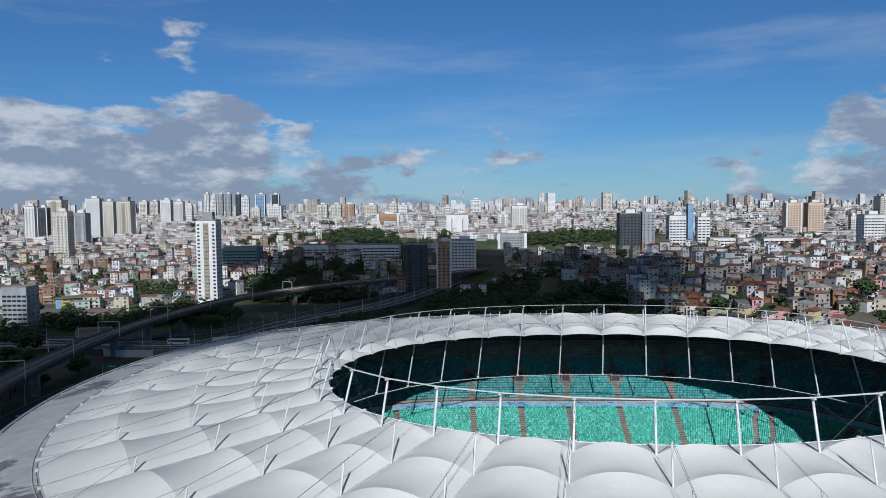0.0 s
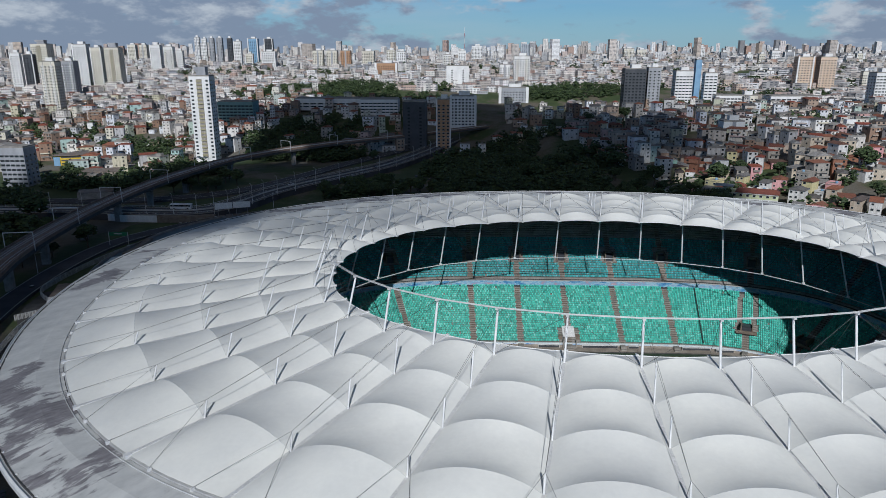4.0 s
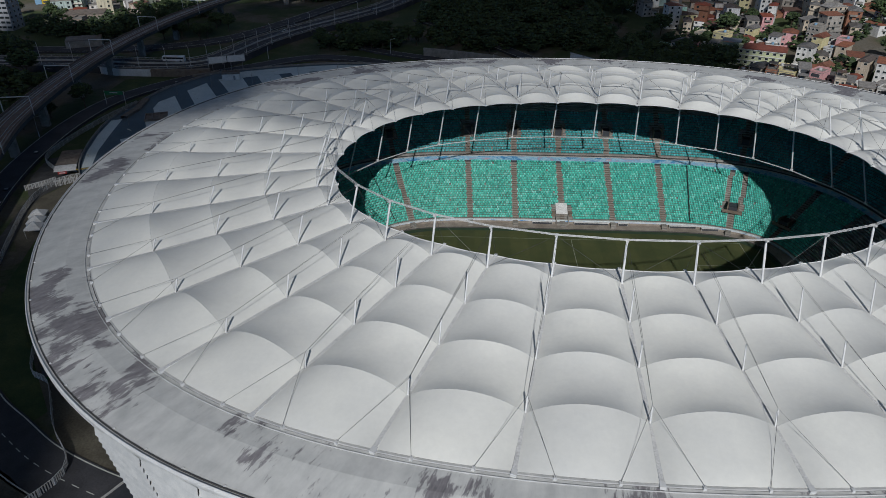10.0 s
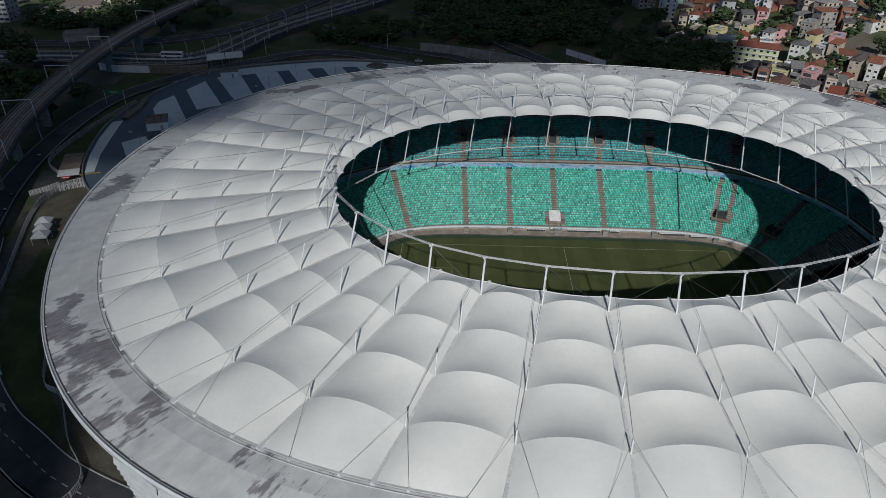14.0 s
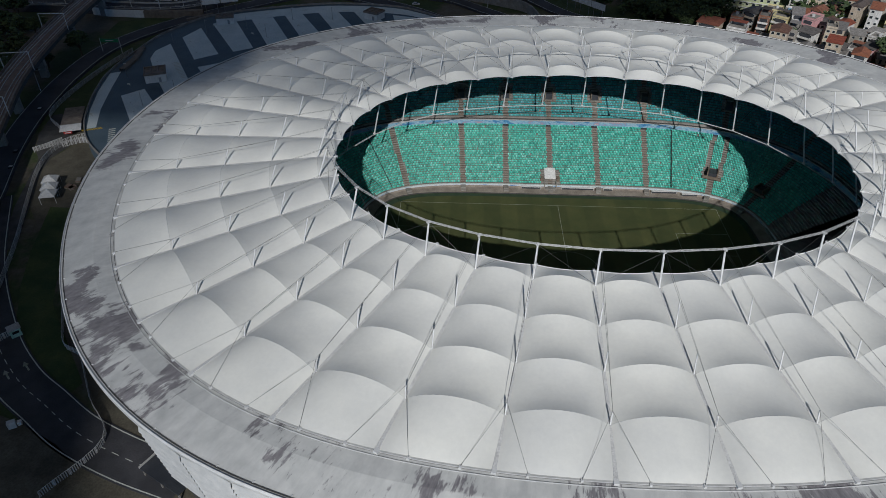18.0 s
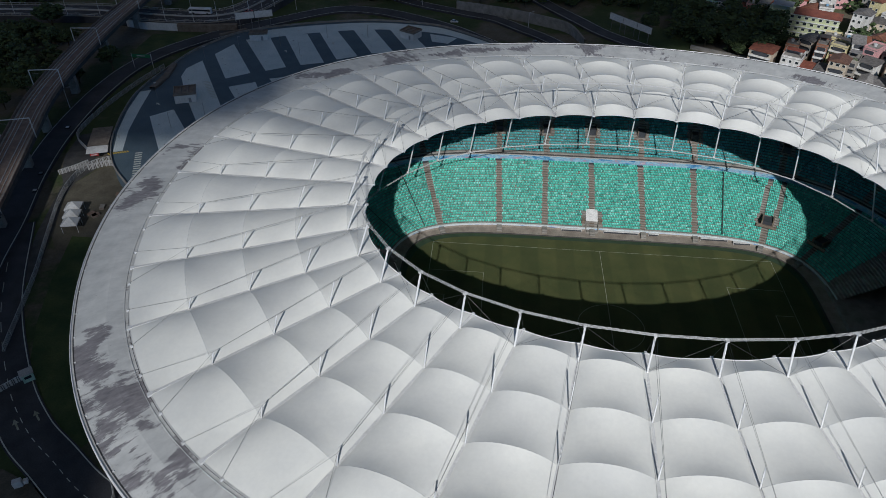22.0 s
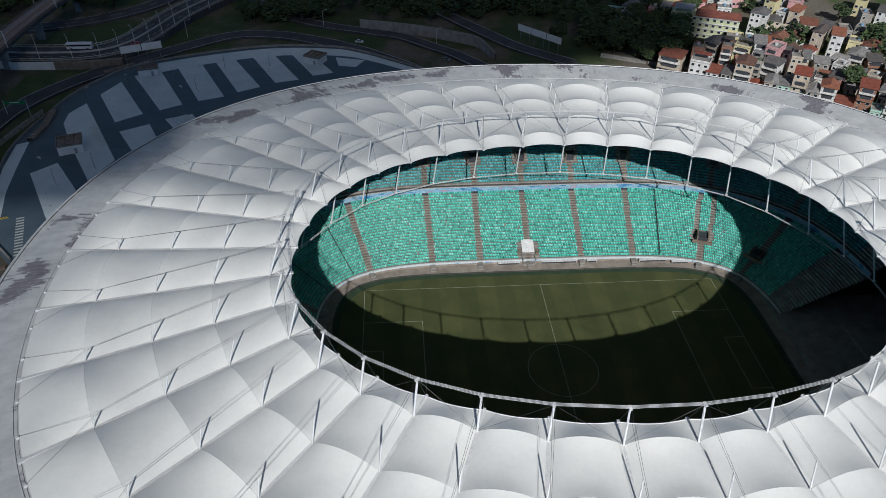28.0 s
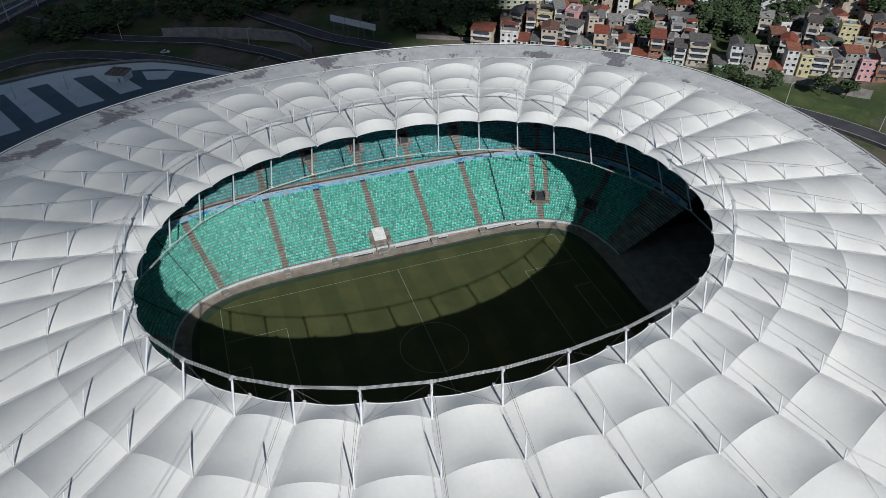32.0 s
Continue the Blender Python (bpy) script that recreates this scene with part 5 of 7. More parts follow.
    for x, y, dx, dy, m in ((-161.5, 132, 0.53, -0.85, 12), (-164, 70, 0.34, -0.94, 14), (-128, 141, 0.53, -0.85, 6)):      # striped walkways
        for k in range(m):
            put("walkway_stripe", Soup().box(x + dx * k * 1.6, y + dy * k * 1.6, 5.056, 2.4, 0.7, 0.02, math.atan2(dx, -dy)), M["paint"], c)
    for x, y, a in ((-176, 80, 2.2), (-172, 108, 2.4), (-181, 132, 1.6), (-158, 178, 0.9), (-137, 196, 0.5), (-118, 203, 0.3), (-97, 204, 0.1), (-158, 130, 2.4), (-135, 168, 2.2), (-115, 180, 2.0)):
        q = [(0, -0.25), (1.6, -0.25), (1.6, -0.8), (3.0, 0), (1.6, 0.8), (1.6, 0.25), (0, 0.25)]
        ca, sa = math.cos(a), math.sin(a)
        put("lane_arrow", Soup().add([(x + u * ca - v * sa, y + u * sa + v * ca, 5.04) for u, v in q], [tuple(range(7))]), M["paint"], c)
    par = Soup()
    ribbon(par, [Vector((p.x, p.y, 5.9)) for p in edge], 0.35, 0, 0, 1.2)
    put("parapet", par, M["concrete"], c)
    for x, y, w, d, h, a in ((-163.5, 115, 8.5, 8, 3.4, 0.35), (-153, 183, 8.5, 5, 3.0, 0.25), (-79, 194, 8, 7, 3.2, -0.5)):
        b = thing("stair_house", "white stair house with a rusty tray roof on the car park", "stair house", (x, y, 5.0), a)
        put("wall_block", Soup().box(0, 0, h / 2, w, d, h), M["whitewall"], b)
        put("roof_floor", Soup().box(0, 0, h + 0.1, w + 0.5, d + 0.5, 0.2), M["tin"], b)
        for ox, oy, sx, sy in ((0, d / 2, w + 0.6, 0.3), (0, -d / 2, w + 0.6, 0.3), (w / 2, 0, 0.3, d + 0.6), (-w / 2, 0, 0.3, d + 0.6), (w / 6, 0, 0.25, d), (-w / 6, 0, 0.25, d)):
            put("roof_curb", Soup().box(ox, oy, h + 0.45, sx, sy, 0.7), M["tin"], b)
        put("door", Soup().box(w * 0.2, -d / 2 - 0.03, 1.05, 1.0, 0.08, 2.1), M["greywall"], b)
    for x, y in ((-170, 155), (-158, 168), (-140, 175), (-120, 188), (-100, 190), (-150, 100), (-160, 90), (-128, 165), (-176, 115)):
        l = thing("lamp_post", "thin grey lamp post on the car park", "lamp post", (x, y, 5.0), group="car park lamps")
        put("pole", Soup().tube([(0, 0, 0), (0, 0, 6.5)], [0.10, 0.06], 6), M["cable"], l)
        put("head", Soup().box(0.5, 0, 6.5, 1.1, 0.3, 0.12), M["arch"], l)


car_park()


# ==== kerbside things left of the stadium ====
def billboard(x, y, z, w, h, a, faces, label):
    b = thing("billboard", label, "billboard", (x, y, ground_z(x, y)), a)
    zz = z - ground_z(x, y)
    for k in range(faces):
        ox = (k - (faces - 1) / 2) * (w + 0.5)
        put("face", Soup().box(ox, 0, zz, w, 0.3, h), M["canvas"], b)
        put("frame", Soup().box(ox, 0.28, zz, w + 0.2, 0.2, h + 0.2), M["cable"], b)
        for dx in (-w / 3, w / 3):
            put("leg", Soup().tube([(ox + dx, 0.35, -0.5), (ox + dx, 0.35, zz + h / 2)], 0.16, 6), M["cable"], b)
    return b


billboard(-162, 206, 8.6, 9.0, 3.3, 0.41, 2, "pair of blank pale grey billboards on steel legs")
billboard(32, 220, 7.2, 9.0, 3.2, -0.86, 3, "row of three blank white billboards above the bank")


def tents():
    for k in range(3):
        t = thing("canopy_tent", "white pyramid canopy tent on thin legs", "tent", (-173.2 + 1.75 * k, 38.6 - 4.35 * k, -0.55), 0.2, "canopy tents")
        t.scale = (1.25, 1.15, 1.0)
        z0 = 3.0
        put("canopy", Soup().add([(-2, -2, z0), (2, -2, z0), (2, 2, z0), (-2, 2, z0), (0, 0, z0 + 1.7), (-2, -2, z0 - 0.4), (2, -2, z0 - 0.4), (2, 2, z0 - 0.4), (-2, 2, z0 - 0.4)],
                                 [(0, 1, 4), (1, 2, 4), (2, 3, 4), (3, 0, 4), (5, 6, 1, 0), (6, 7, 2, 1), (7, 8, 3, 2), (8, 5, 0, 3)]), M["canvas"], t)
        for sx in (-1.9, 1.9):
            for sy in (-1.9, 1.9):
                put("leg", Soup().tube([(sx, sy, 0), (sx, sy, z0)], 0.05, 5), M["steel"], t)
    g = thing("gate_shed", "long shed with a rusty corrugated roof and a white awning", "shed", (-186, 84, -0.5), 1.89)
    put("wall_block", Soup().box(0, 0, 1.6, 14, 6, 3.2), M["greywall"], g)
    s = Soup()
    s.add([(-7.3 + k * 0.31, y, 3.45 + 0.12 * (k % 2)) for k in range(49) for y in (-3.7, 3.7)], [(2 * k, 2 * k + 2, 2 * k + 3, 2 * k + 1) for k in range(48)])
    put("roof", s, M["tin"], g)
    put("awning", Soup().add([(-7.5, -3.8, 3.4), (-7.5, 3.8, 3.4), (-11.5, 3.8, 2.6), (-11.5, -3.8, 2.6), (-7.5, -3.8, 3.3), (-7.5, 3.8, 3.3), (-11.5, 3.8, 2.5), (-11.5, -3.8, 2.5)], [(0, 1, 2, 3), (4, 7, 6, 5), (3, 2, 6, 7)]), M["canvas"], g)
    put("sign", Soup().box(-11.4, 1.0, 1.9, 0.15, 3.0, 0.9), M["red"], g)
    put("sign_bars", Soup().box(-11.49, 1.0, 1.9, 0.04, 2.2, 0.3), M["canvas"], g)


    rng = random.Random(31)
    for k in range(9):      # stacked pallets and crates by the gate
        x, y = -163 + rng.uniform(-5, 5), 44 + rng.uniform(-7, 7)
        p = thing("pallet_stack", "stack of weathered brown pallets on the yard", "pallets", (x, y, ground_z(x, y) + 0.06), rng.uniform(0, 3), "yard pallets")
        for j in range(rng.randint(3, 7)):
            put("pallet", Soup().box(0, 0, 0.08 + 0.17 * j, 2.4, 1.6, 0.13, rng.uniform(-0.05, 0.05)), M["rail"] if j % 3 else M["concrete"], p)


tents()


def fence(pts, h, label):
    f = thing("fence", label, "fence")
    line = smooth_line(on_ground(pts), 5)
    for p in line:
        put("post", Soup().box(p.x, p.y, p.z + h / 2 - 0.2, 0.14, 0.14, h + 0.4), M["arch"], f)
    for a, b in zip(line, line[1:]):
        d = b - a
        L = d.length
        s = Soup()
        k = max(3, int(L / 0.45))
        for i in range(k):
            q = a + d * ((i + 0.5) / k)
            s.box(q.x, q.y, q.z + h / 2, 0.24, 0.05, h - 0.3, math.atan2(d.y, d.x))
        tagged(put("pale_panel", s, M["kerb"], f), kind="stuff")
        put("rail", Soup().tube([a + Vector((0, 0, h - 0.1)), b + Vector((0, 0, h - 0.1))], 0.06, 5), M["arch"], f)


fence([(-160, -24), (-168, 4), (-175, 24), (-182, 45), (-184, 58), (-182, 68), (-174, 74)], 2.4, "pale steel picket fence along the stadium road")
fence([(-189, 78), (-198, 88), (-199.5, 104), (-198, 122), (-195, 140), (-191, 156)], 2.4, "pale steel picket fence beside the car park")
fence([(-191, 61), (-187, 65), (-184, 69)], 2.2, "pale steel picket fence at the car park gate")
fence([(-182, 65), (-176, 69), (-170, 67)], 2.4, "pale steel picket gate below the car park ramp")
fence([(-160, -44), (-154, -38), (-150, -33)], 2.2, "grey steel gate fence across the service road")
fence([(-119, -79), (-111.3, -65), (-119.6, -53.3), (-128, -40), (-134, -36), (-139, -26), (-146, -12)], 2.2, "grey steel picket fence round the service yard")


def flat(name, pts, lift, mat, label, category):
    q = Soup().add([(x, y, ground_z(x, y) + lift) for x, y in pts], [tuple(range(len(pts)))])
    return tagged(put(name, q, M[mat]), label, category, kind="structure")


def yard():
    flat("service_yard", [(-183, 56), (-180, 64), (-172, 72), (-165, 66), (-150, 46), (-138, 20), (-126, -16), (-108, -44), (-90, -70), (-84, -78), (-84, -100), (-113.6, -100), (-118, -79), (-111, -66), (-122, -50), (-128, -46), (-136, -30), (-148, -8), (-158, 8), (-166, 14), (-175, 26), (-182, 47)], 0.06, "yardbrown", "brown-stained concrete service yard beside the stadium", "yard")
    flat("roadside_pavement", [(-187, 56), (-191, 62), (-196, 74), (-198.5, 90), (-195, 92), (-186, 78), (-180, 66), (-183, 57), (-182, 47), (-175, 26), (-168, 4), (-172, 2), (-180, 26)], 0.1, "darkconcrete", "dark worn pavement between fence and road", "pavement")
    flat("grass_verge", [(-158, -12), (-163, 4), (-168, 26), (-160, 26), (-150, -6), (-145, -20), (-133, -36), (-124, -48), (-126, -52), (-140, -40), (-152, -26)], 0.12, "turf", "strip of rough dark grass beside the fence", "grass verge")
    road([(-189, 30, -0.5), (-172, -6, -0.5), (-154, -33, -0.5), (-141, -47, -0.5), (-130, -55, -0.5), (-119, -62.5, -0.5), (-105, -69, -0.5), (-90, -74, -0.5)], 11.5, "dark asphalt service road with worn arrows", lift=0.16)
    flat("side_pavement", [(-146, -60), (-140, -58), (-131, -61.2), (-122, -66), (-115, -71), (-117, -79), (-113.6, -100), (-122, -112), (-170, -112), (-165, -80)], 0.26, "yardbrown", "worn brown-grey side pavement beside the service road", "pavement")
    for x, y in ((-139, -44.6), (-142.4, -47.6)):      # worn lane arrows
        q = [(0, -0.22), (2.2, -0.22), (2.2, -0.75), (3.9, 0), (2.2, 0.75), (2.2, 0.22), (0, 0.22)]
        ca, sa = math.cos(2.36), math.sin(2.36)
        a = tagged(put("road_arrow", Soup().add([(x + u * ca - v * sa, y + u * sa + v * ca, -0.315) for u, v in q], [tuple(range(7))]), M["linepaint"]), "worn white arrow painted on the service road", "road marking", kind="structure")
    k = thing("gate_booth", "small pale green gate booth beside the service road", "booth", (-148.5, -32.5, -0.4), 0.75)
    put("cabin", Soup().box(0, 0, 1.3, 2.6, 2.0, 2.6), M["wallmint"], k)
    put("roof", Soup().box(0, 0, 2.7, 3.2, 2.6, 0.18), M["kerb"], k)
    put("window", Soup().box(0, -1.03, 1.6, 1.6, 0.06, 0.8), M["glass"], k)
    k = thing("machine_cabinet", "small grey machine cabinet on the side pavement", "cabinet", (-134, -61.6, -0.35), 0.5)
    put("housing", Soup().box(0, 0, 0.9, 1.8, 1.2, 1.8), M["arch"], k)
    put("side_unit", Soup().box(1.5, 0.2, 0.5, 0.9, 0.9, 1.0), M["whitewall"], k)
    for j in range(3):
        k = thing("waste_bin", "dark green wheeled waste bin beside the fence", "waste bin", (-131.5 + 0.9 * j, -35.2 - 1.2 * j, -0.5), 0.9, "waste bins")
        put("bin_body", Soup().add([(sx * w, sy * w, z) for z, w in ((0.15, 0.42), (1.1, 0.55)) for sx, sy in ((-1, -1), (1, -1), (1, 1), (-1, 1))], [(4, 5, 6, 7), (0, 1, 5, 4), (1, 2, 6, 5), (2, 3, 7, 6), (3, 0, 4, 7)]), M["greensign"], k)
        put("lid", Soup().box(0, 0, 1.15, 1.2, 1.2, 0.1), M["darkwall"], k)
    r = thing("ramp_roof", "black flat ramp roof with a pale edge beside the stadium", "ramp roof", (-92.5, -72.6, -0.5), -0.53)
    put("roof_slab", Soup().box(0, 0, 2.6, 12, 8, 0.3), M["darkwall"], r)
    for ox, oy, sx, sy in ((0, 4.1, 12.4, 0.5), (-6.1, 0, 0.4, 8)):
        put("edge_beam", Soup().box(ox, oy, 2.75, sx, sy, 0.5), M["kerb"], r)
    for ox in (-5.5, 0, 5.5):
        for oy in (-3.6, 3.6):
            put("post", Soup().box(ox, oy, 1.25, 0.3, 0.3, 2.5), M["concrete"], r)
    flat("sign_bank", [(-205, 150), (-214, 172), (-214, 196), (-200, 200), (-186, 196), (-196, 180), (-200, 160)], 0.3, "turf", "bright rough grass bank with bushes by the green road sign", "grass bank")
    g = Soup()
    pts = [(120, 128), (170, 92), (206, 56), (216, 66), (190, 104), (150, 138), (128, 152)]
    g.add([(x, y, ground_z(x, y) + 0.35) for x, y in pts], [tuple(range(len(pts)))])
    tagged(put("grass_bank", g, M["turf"]), "sunlit rough grass bank below the houses", "grass bank", kind="structure")
    w = Soup()
    ribbon(w, smooth_line([(60, 202, 4.0), (100, 181, 4.0), (150, 150, 4.2), (168, 128, 4.2), (184, 114, 4.2), (202, 98, 4.4), (224, 74, 4.4)], 4), 0.7, 0, 0, 5.5)
    tagged(put("retaining_wall", w, M["concrete"]), "long weathered concrete retaining wall under the hillside houses", "wall", kind="structure")


yard()


def car(x, y, a, mat, label, z=None):
    c = thing("car", label, "car", (x, y, (ground_z(x, y) if z is None else z)), a, "parked and passing cars")
    prof = [(-2.1, 0.35), (-2.1, 0.85), (-1.3, 0.95), (1.0, 0.98), (1.9, 0.85), (2.1, 0.55), (2.1, 0.35)]
    s = Soup()
    n = len(prof)
    s.add([(px, sy, pz) for sy in (-0.85, 0.85) for px, pz in prof], [tuple(range(n)), tuple(range(2 * n - 1, n - 1, -1))] + [(k, k + n, (k + 1) % n + n, (k + 1) % n) for k in range(n)])
    put("body", s, M[mat], c)
    s = Soup().add([(-1.5, -0.78, 0.95), (0.9, -0.78, 0.98), (0.9, 0.78, 0.98), (-1.5, 0.78, 0.95), (-1.0, -0.62, 1.45), (0.25, -0.62, 1.45), (0.25, 0.62, 1.45), (-1.0, 0.62, 1.45)],
                   [(0, 1, 5, 4), (1, 2, 6, 5), (2, 3, 7, 6), (3, 0, 4, 7)])
    put("window_band", s, M["glass"], c)
    put("roof", Soup().box(-0.38, 0, 1.47, 1.3, 1.26, 0.06), M[mat], c)
    for wx in (-1.3, 1.3):
        for wy in (-0.8, 0.8):
            w = put("wheel", Soup().tube([(wx, wy - 0.1, 0.32), (wx, wy + 0.1, 0.32)], 0.32, 10), M["rubber"], c)
            put("rim", Soup().tube([(wx, wy - 0.11, 0.32), (wx, wy + 0.11, 0.32)], 0.19, 8), M["steel"], w)


for k, (x, y, a) in enumerate(((-205, 94, 1.75), (-197, 60, 1.85), (-193, 49, 1.85), (-236, 219, 0.0), (-171, 224, 0.9), (-152, 293, 1.05), (-104, 361, 1.1), (-276, 212, 0.1), (-196, 283, 0.8), (-172, 316, 1.2), (-60, 232, -0.2), (-16, 207, -0.55))):
    car(x, y, a, ("carwhite", "cargrey", "carwhite", "cargrey", "carred")[k % 5], ("white", "grey", "white", "grey", "red")[k % 5] + " hatchback car driving on dark asphalt", 3.27 if 3 <= k <= 7 else None)
for k in range(7):
    car(214 + 3.0 * k, 34 - 2.2 * k, 0.95, ("carwhite", "cargrey", "cargrey", "carred")[k % 4], ("white", "grey", "grey", "red")[k % 4] + " car parked in a row beside the road")

b = thing("bus", "white city bus with a dark window band on the highway", "bus", (-196, 219, 3.27), 0.0)
put("body", Soup().box(0, 0, 1.75, 12, 2.5, 2.7), M["carwhite"], b)
put("window_band", Soup().box(0, 0, 2.15, 11.4, 2.56, 0.9), M["glass"], b)
put("roof_unit", Soup().box(1, 0, 3.2, 3.0, 1.8, 0.3), M["arch"], b)
for wx in (-3.8, 4.0):
    for wy in (-1.15, 1.15):
        put("wheel", Soup().tube([(wx, wy - 0.15, 0.5), (wx, wy + 0.15, 0.5)], 0.5, 10), M["rubber"], b)


def lamp(x, y, z, h, a):
    l = thing("street_lamp", "tall grey street lamp with a short arm", "street lamp", (x, y, z), a, "street lamps")
    put("pole", Soup().tube([(0, 0, -0.6), (0, 0, h)], [0.16, 0.09], 6), M["arch"], l)
    arm = put("arm", Soup().tube([(0, 0, h), (2.0, 0, h + 0.4)], 0.06, 5), M["arch"], l)
    put("lantern", Soup().box(2.3, 0, h + 0.38, 0.9, 0.3, 0.16), M["arch"], arm)


for p in smooth_line(ROAD_MAIN, 4)[4::2]:
    lamp(p.x + 7, p.y - 6.4, 2.8, 11, 2.2)
for x, y in ((-190, 20), (-200, 45), (-214, 112), (-150, 242), (-80, 255), (-20, 226), (188, 84), (204, 50), (160, 112)):
    lamp(x, y, ground_z(x, y), 9, 0.4)
s = thing("road_sign", "green overhead road sign on two posts", "road sign", (-200, 154, -0.3), 0.0)
put("panel", Soup().box(0, 0, 6.2, 8.6, 0.2, 1.6), M["greensign"], s)
put("text_bars", Soup().box(0, -0.12, 6.3, 3.8, 0.03, 0.35), M["canvas"], s)
for dx in (-4.6, 4.6):
    put("post", Soup().tube([(dx, 0.2, 0), (dx, 0.2, 7.2)], 0.14, 6), M["arch"], s)


# ==== trees ====
def slope(x, y):
    """Distance up the eastern bank from the road."""
    return (x - 90) * 0.541 + (y - 172) * 0.841


def leaf_clumps(rng, n, blobs, size):
    """Many small leafy tufts spread through a few lobes."""
    V, F = [], []
    base = np.array([(1, 0, -0.2), (-0.5, 0.87, -0.1), (-0.5, -0.87, -0.15), (0.1, 0.05, 0.8), (0.0, 0.1, -0.7)])
    tri = np.array([(0, 1, 3), (1, 2, 3), (2, 0, 3), (1, 0, 4), (2, 1, 4), (0, 2, 4)])
    for k in range(n):
        c, r = blobs[rng.integers(len(blobs))]
        d = rng.normal(size=3)
        d /= np.linalg.norm(d)
        p = np.array(c) + d * r * (0.62 + 0.45 * rng.random()) * np.array((1, 1, 0.78))
        a = rng.random() * 6.28
        R = np.array(((math.cos(a), -math.sin(a), 0), (math.sin(a), math.cos(a), 0), (0, 0, 1)))
        sc = size * (0.6 + 0.9 * rng.random())
        V.append((base * (1 + 0.5 * (rng.random((5, 1)) - 0.5))) @ R.T * sc * np.array((1, 1, 0.7)) + p)
        F.append(tri + 5 * k)
    return np.concatenate(V), np.concatenate(F)


TREES = []


def tree_kinds():
    rng = np.random.default_rng(11)
    for k, (h, spread) in enumerate(((8, 3.6), (10, 4.6), (6, 3.2), (12, 5.2))):
        t = thing("tree", "broad-leaved tree with a dense dark green uneven crown", "tree", group="trees")
        s = Soup()
        s.tube([(0, 0, -0.8), (0.1, 0, h * 0.3), (0.25, 0.1, h * 0.55)], [0.34, 0.24, 0.14], 7)
        blobs = []
        for j in range(7):
            a = j * 2.4 + k
            q = (spread * 0.55 * math.cos(a), spread * 0.55 * math.sin(a), h * (0.62 + 0.25 * rng.random()))
            s.tube([(0.1, 0, h * 0.32), (q[0] * 0.5, q[1] * 0.5, h * 0.5), q], [0.14, 0.09, 0.04], 5)
            blobs.append((q, spread * (0.42 + 0.2 * rng.random())))
        blobs.append(((0, 0, h * 0.85), spread * 0.5))
        put("trunk", s, M["bark"], t)
        v, f = leaf_clumps(rng, 420, blobs, spread * 0.15)
        put("crown", Soup().add([tuple(p) for p in v], [tuple(q) for q in f]), M["leaf"], t)
        t.location = (-240 + 9 * k, 108 + 14 * k, ground_z(-240 + 9 * k, 108 + 14 * k))
        TREES.append(t)


tree_kinds()


def plant(spots):
    rng = random.Random(5)
    for x, y in spots:
        m = pose(x, y, ground_z(x, y), 0, 0, rng.uniform(0, 360))
        t = copy_thing(rng.choice(TREES), m)
        s = rng.uniform(0.75, 1.35)
        t.scale = (s, s, s * rng.uniform(0.85, 1.1))


def scatter(n, x0, x1, y0, y1, seed, keep=None):
    rng = random.Random(seed)
    out = []
    while len(out) < n:
        x, y = rng.uniform(x0, x1), rng.uniform(y0, y1)
        if (keep is None or keep(x, y)) and all((x - a) ** 2 + (y - b) ** 2 > 14 for a, b in out[-60:]):
            out.append((x, y))
    return out


plant(scatter(44, -60, 74, 258, 400, 1, lambda x, y: x < 110 - (y - 262) * 0.35))
plant(scatter(34, 34, 108, 186, 250, 2, lambda x, y: slope(x, y) > 9))
plant(scatter(8, 40, 110, 250, 300, 22))
plant(scatter(34, -300, -226, 60, 190, 3))
plant(scatter(18, -130, -60, 250, 300, 4, lambda x, y: y > 262))
plant(scatter(18, -262, -190, 262, 340, 6))
plant(scatter(16, -225, -110, 410, 500, 7, lambda x, y: abs((x + 146) * 0.76 - (y - 424) * 0.65) > 10))
plant(scatter(7, 140, 215, 66, 128, 8, lambda x, y: -16 < slope(x, y) < -6))
plant(scatter(64, 100, 330, 110, 330, 9, lambda x, y: slope(x, y) > 15))
plant(scatter(14, 196, 226, 134, 172, 19))
plant(scatter(18, -420, -260, 300, 470, 10))
plant(scatter(16, 60, 420, 330, 560, 12))


def woods(name, label, patches, seed, tufts=46):
    """Dense woods over the terrain: many small tufts, uncountable."""
    rng = np.random.default_rng(seed)
    V, F, k = [], [], 0
    for cx, cy, rx, ry, n in patches:
        for _ in range(n):
            a, r = rng.random() * 6.28, rng.random() ** 0.5
            x, y = cx + rx * r * math.cos(a), cy + ry * r * math.sin(a)
            g = ground_z(x, y)
            h = 6 + 7 * rng.random()
            v, f = leaf_clumps(rng, tufts, [((x, y, g + h * 0.7), 3.4 + 1.6 * rng.random()), ((x + 2, y + 1, g + h * 0.5), 3.2), ((x - 2, y - 1, g + h * 0.3), 3.2)], 1.25)
            V.append(v)
            F.append(f + k)
            k += len(v)
    v, f = np.concatenate(V), np.concatenate(F)
    tagged(put(name, Soup().add([tuple(p) for p in v], [tuple(q) for q in f]), M["leaf"]), label, "woods", kind="stuff")


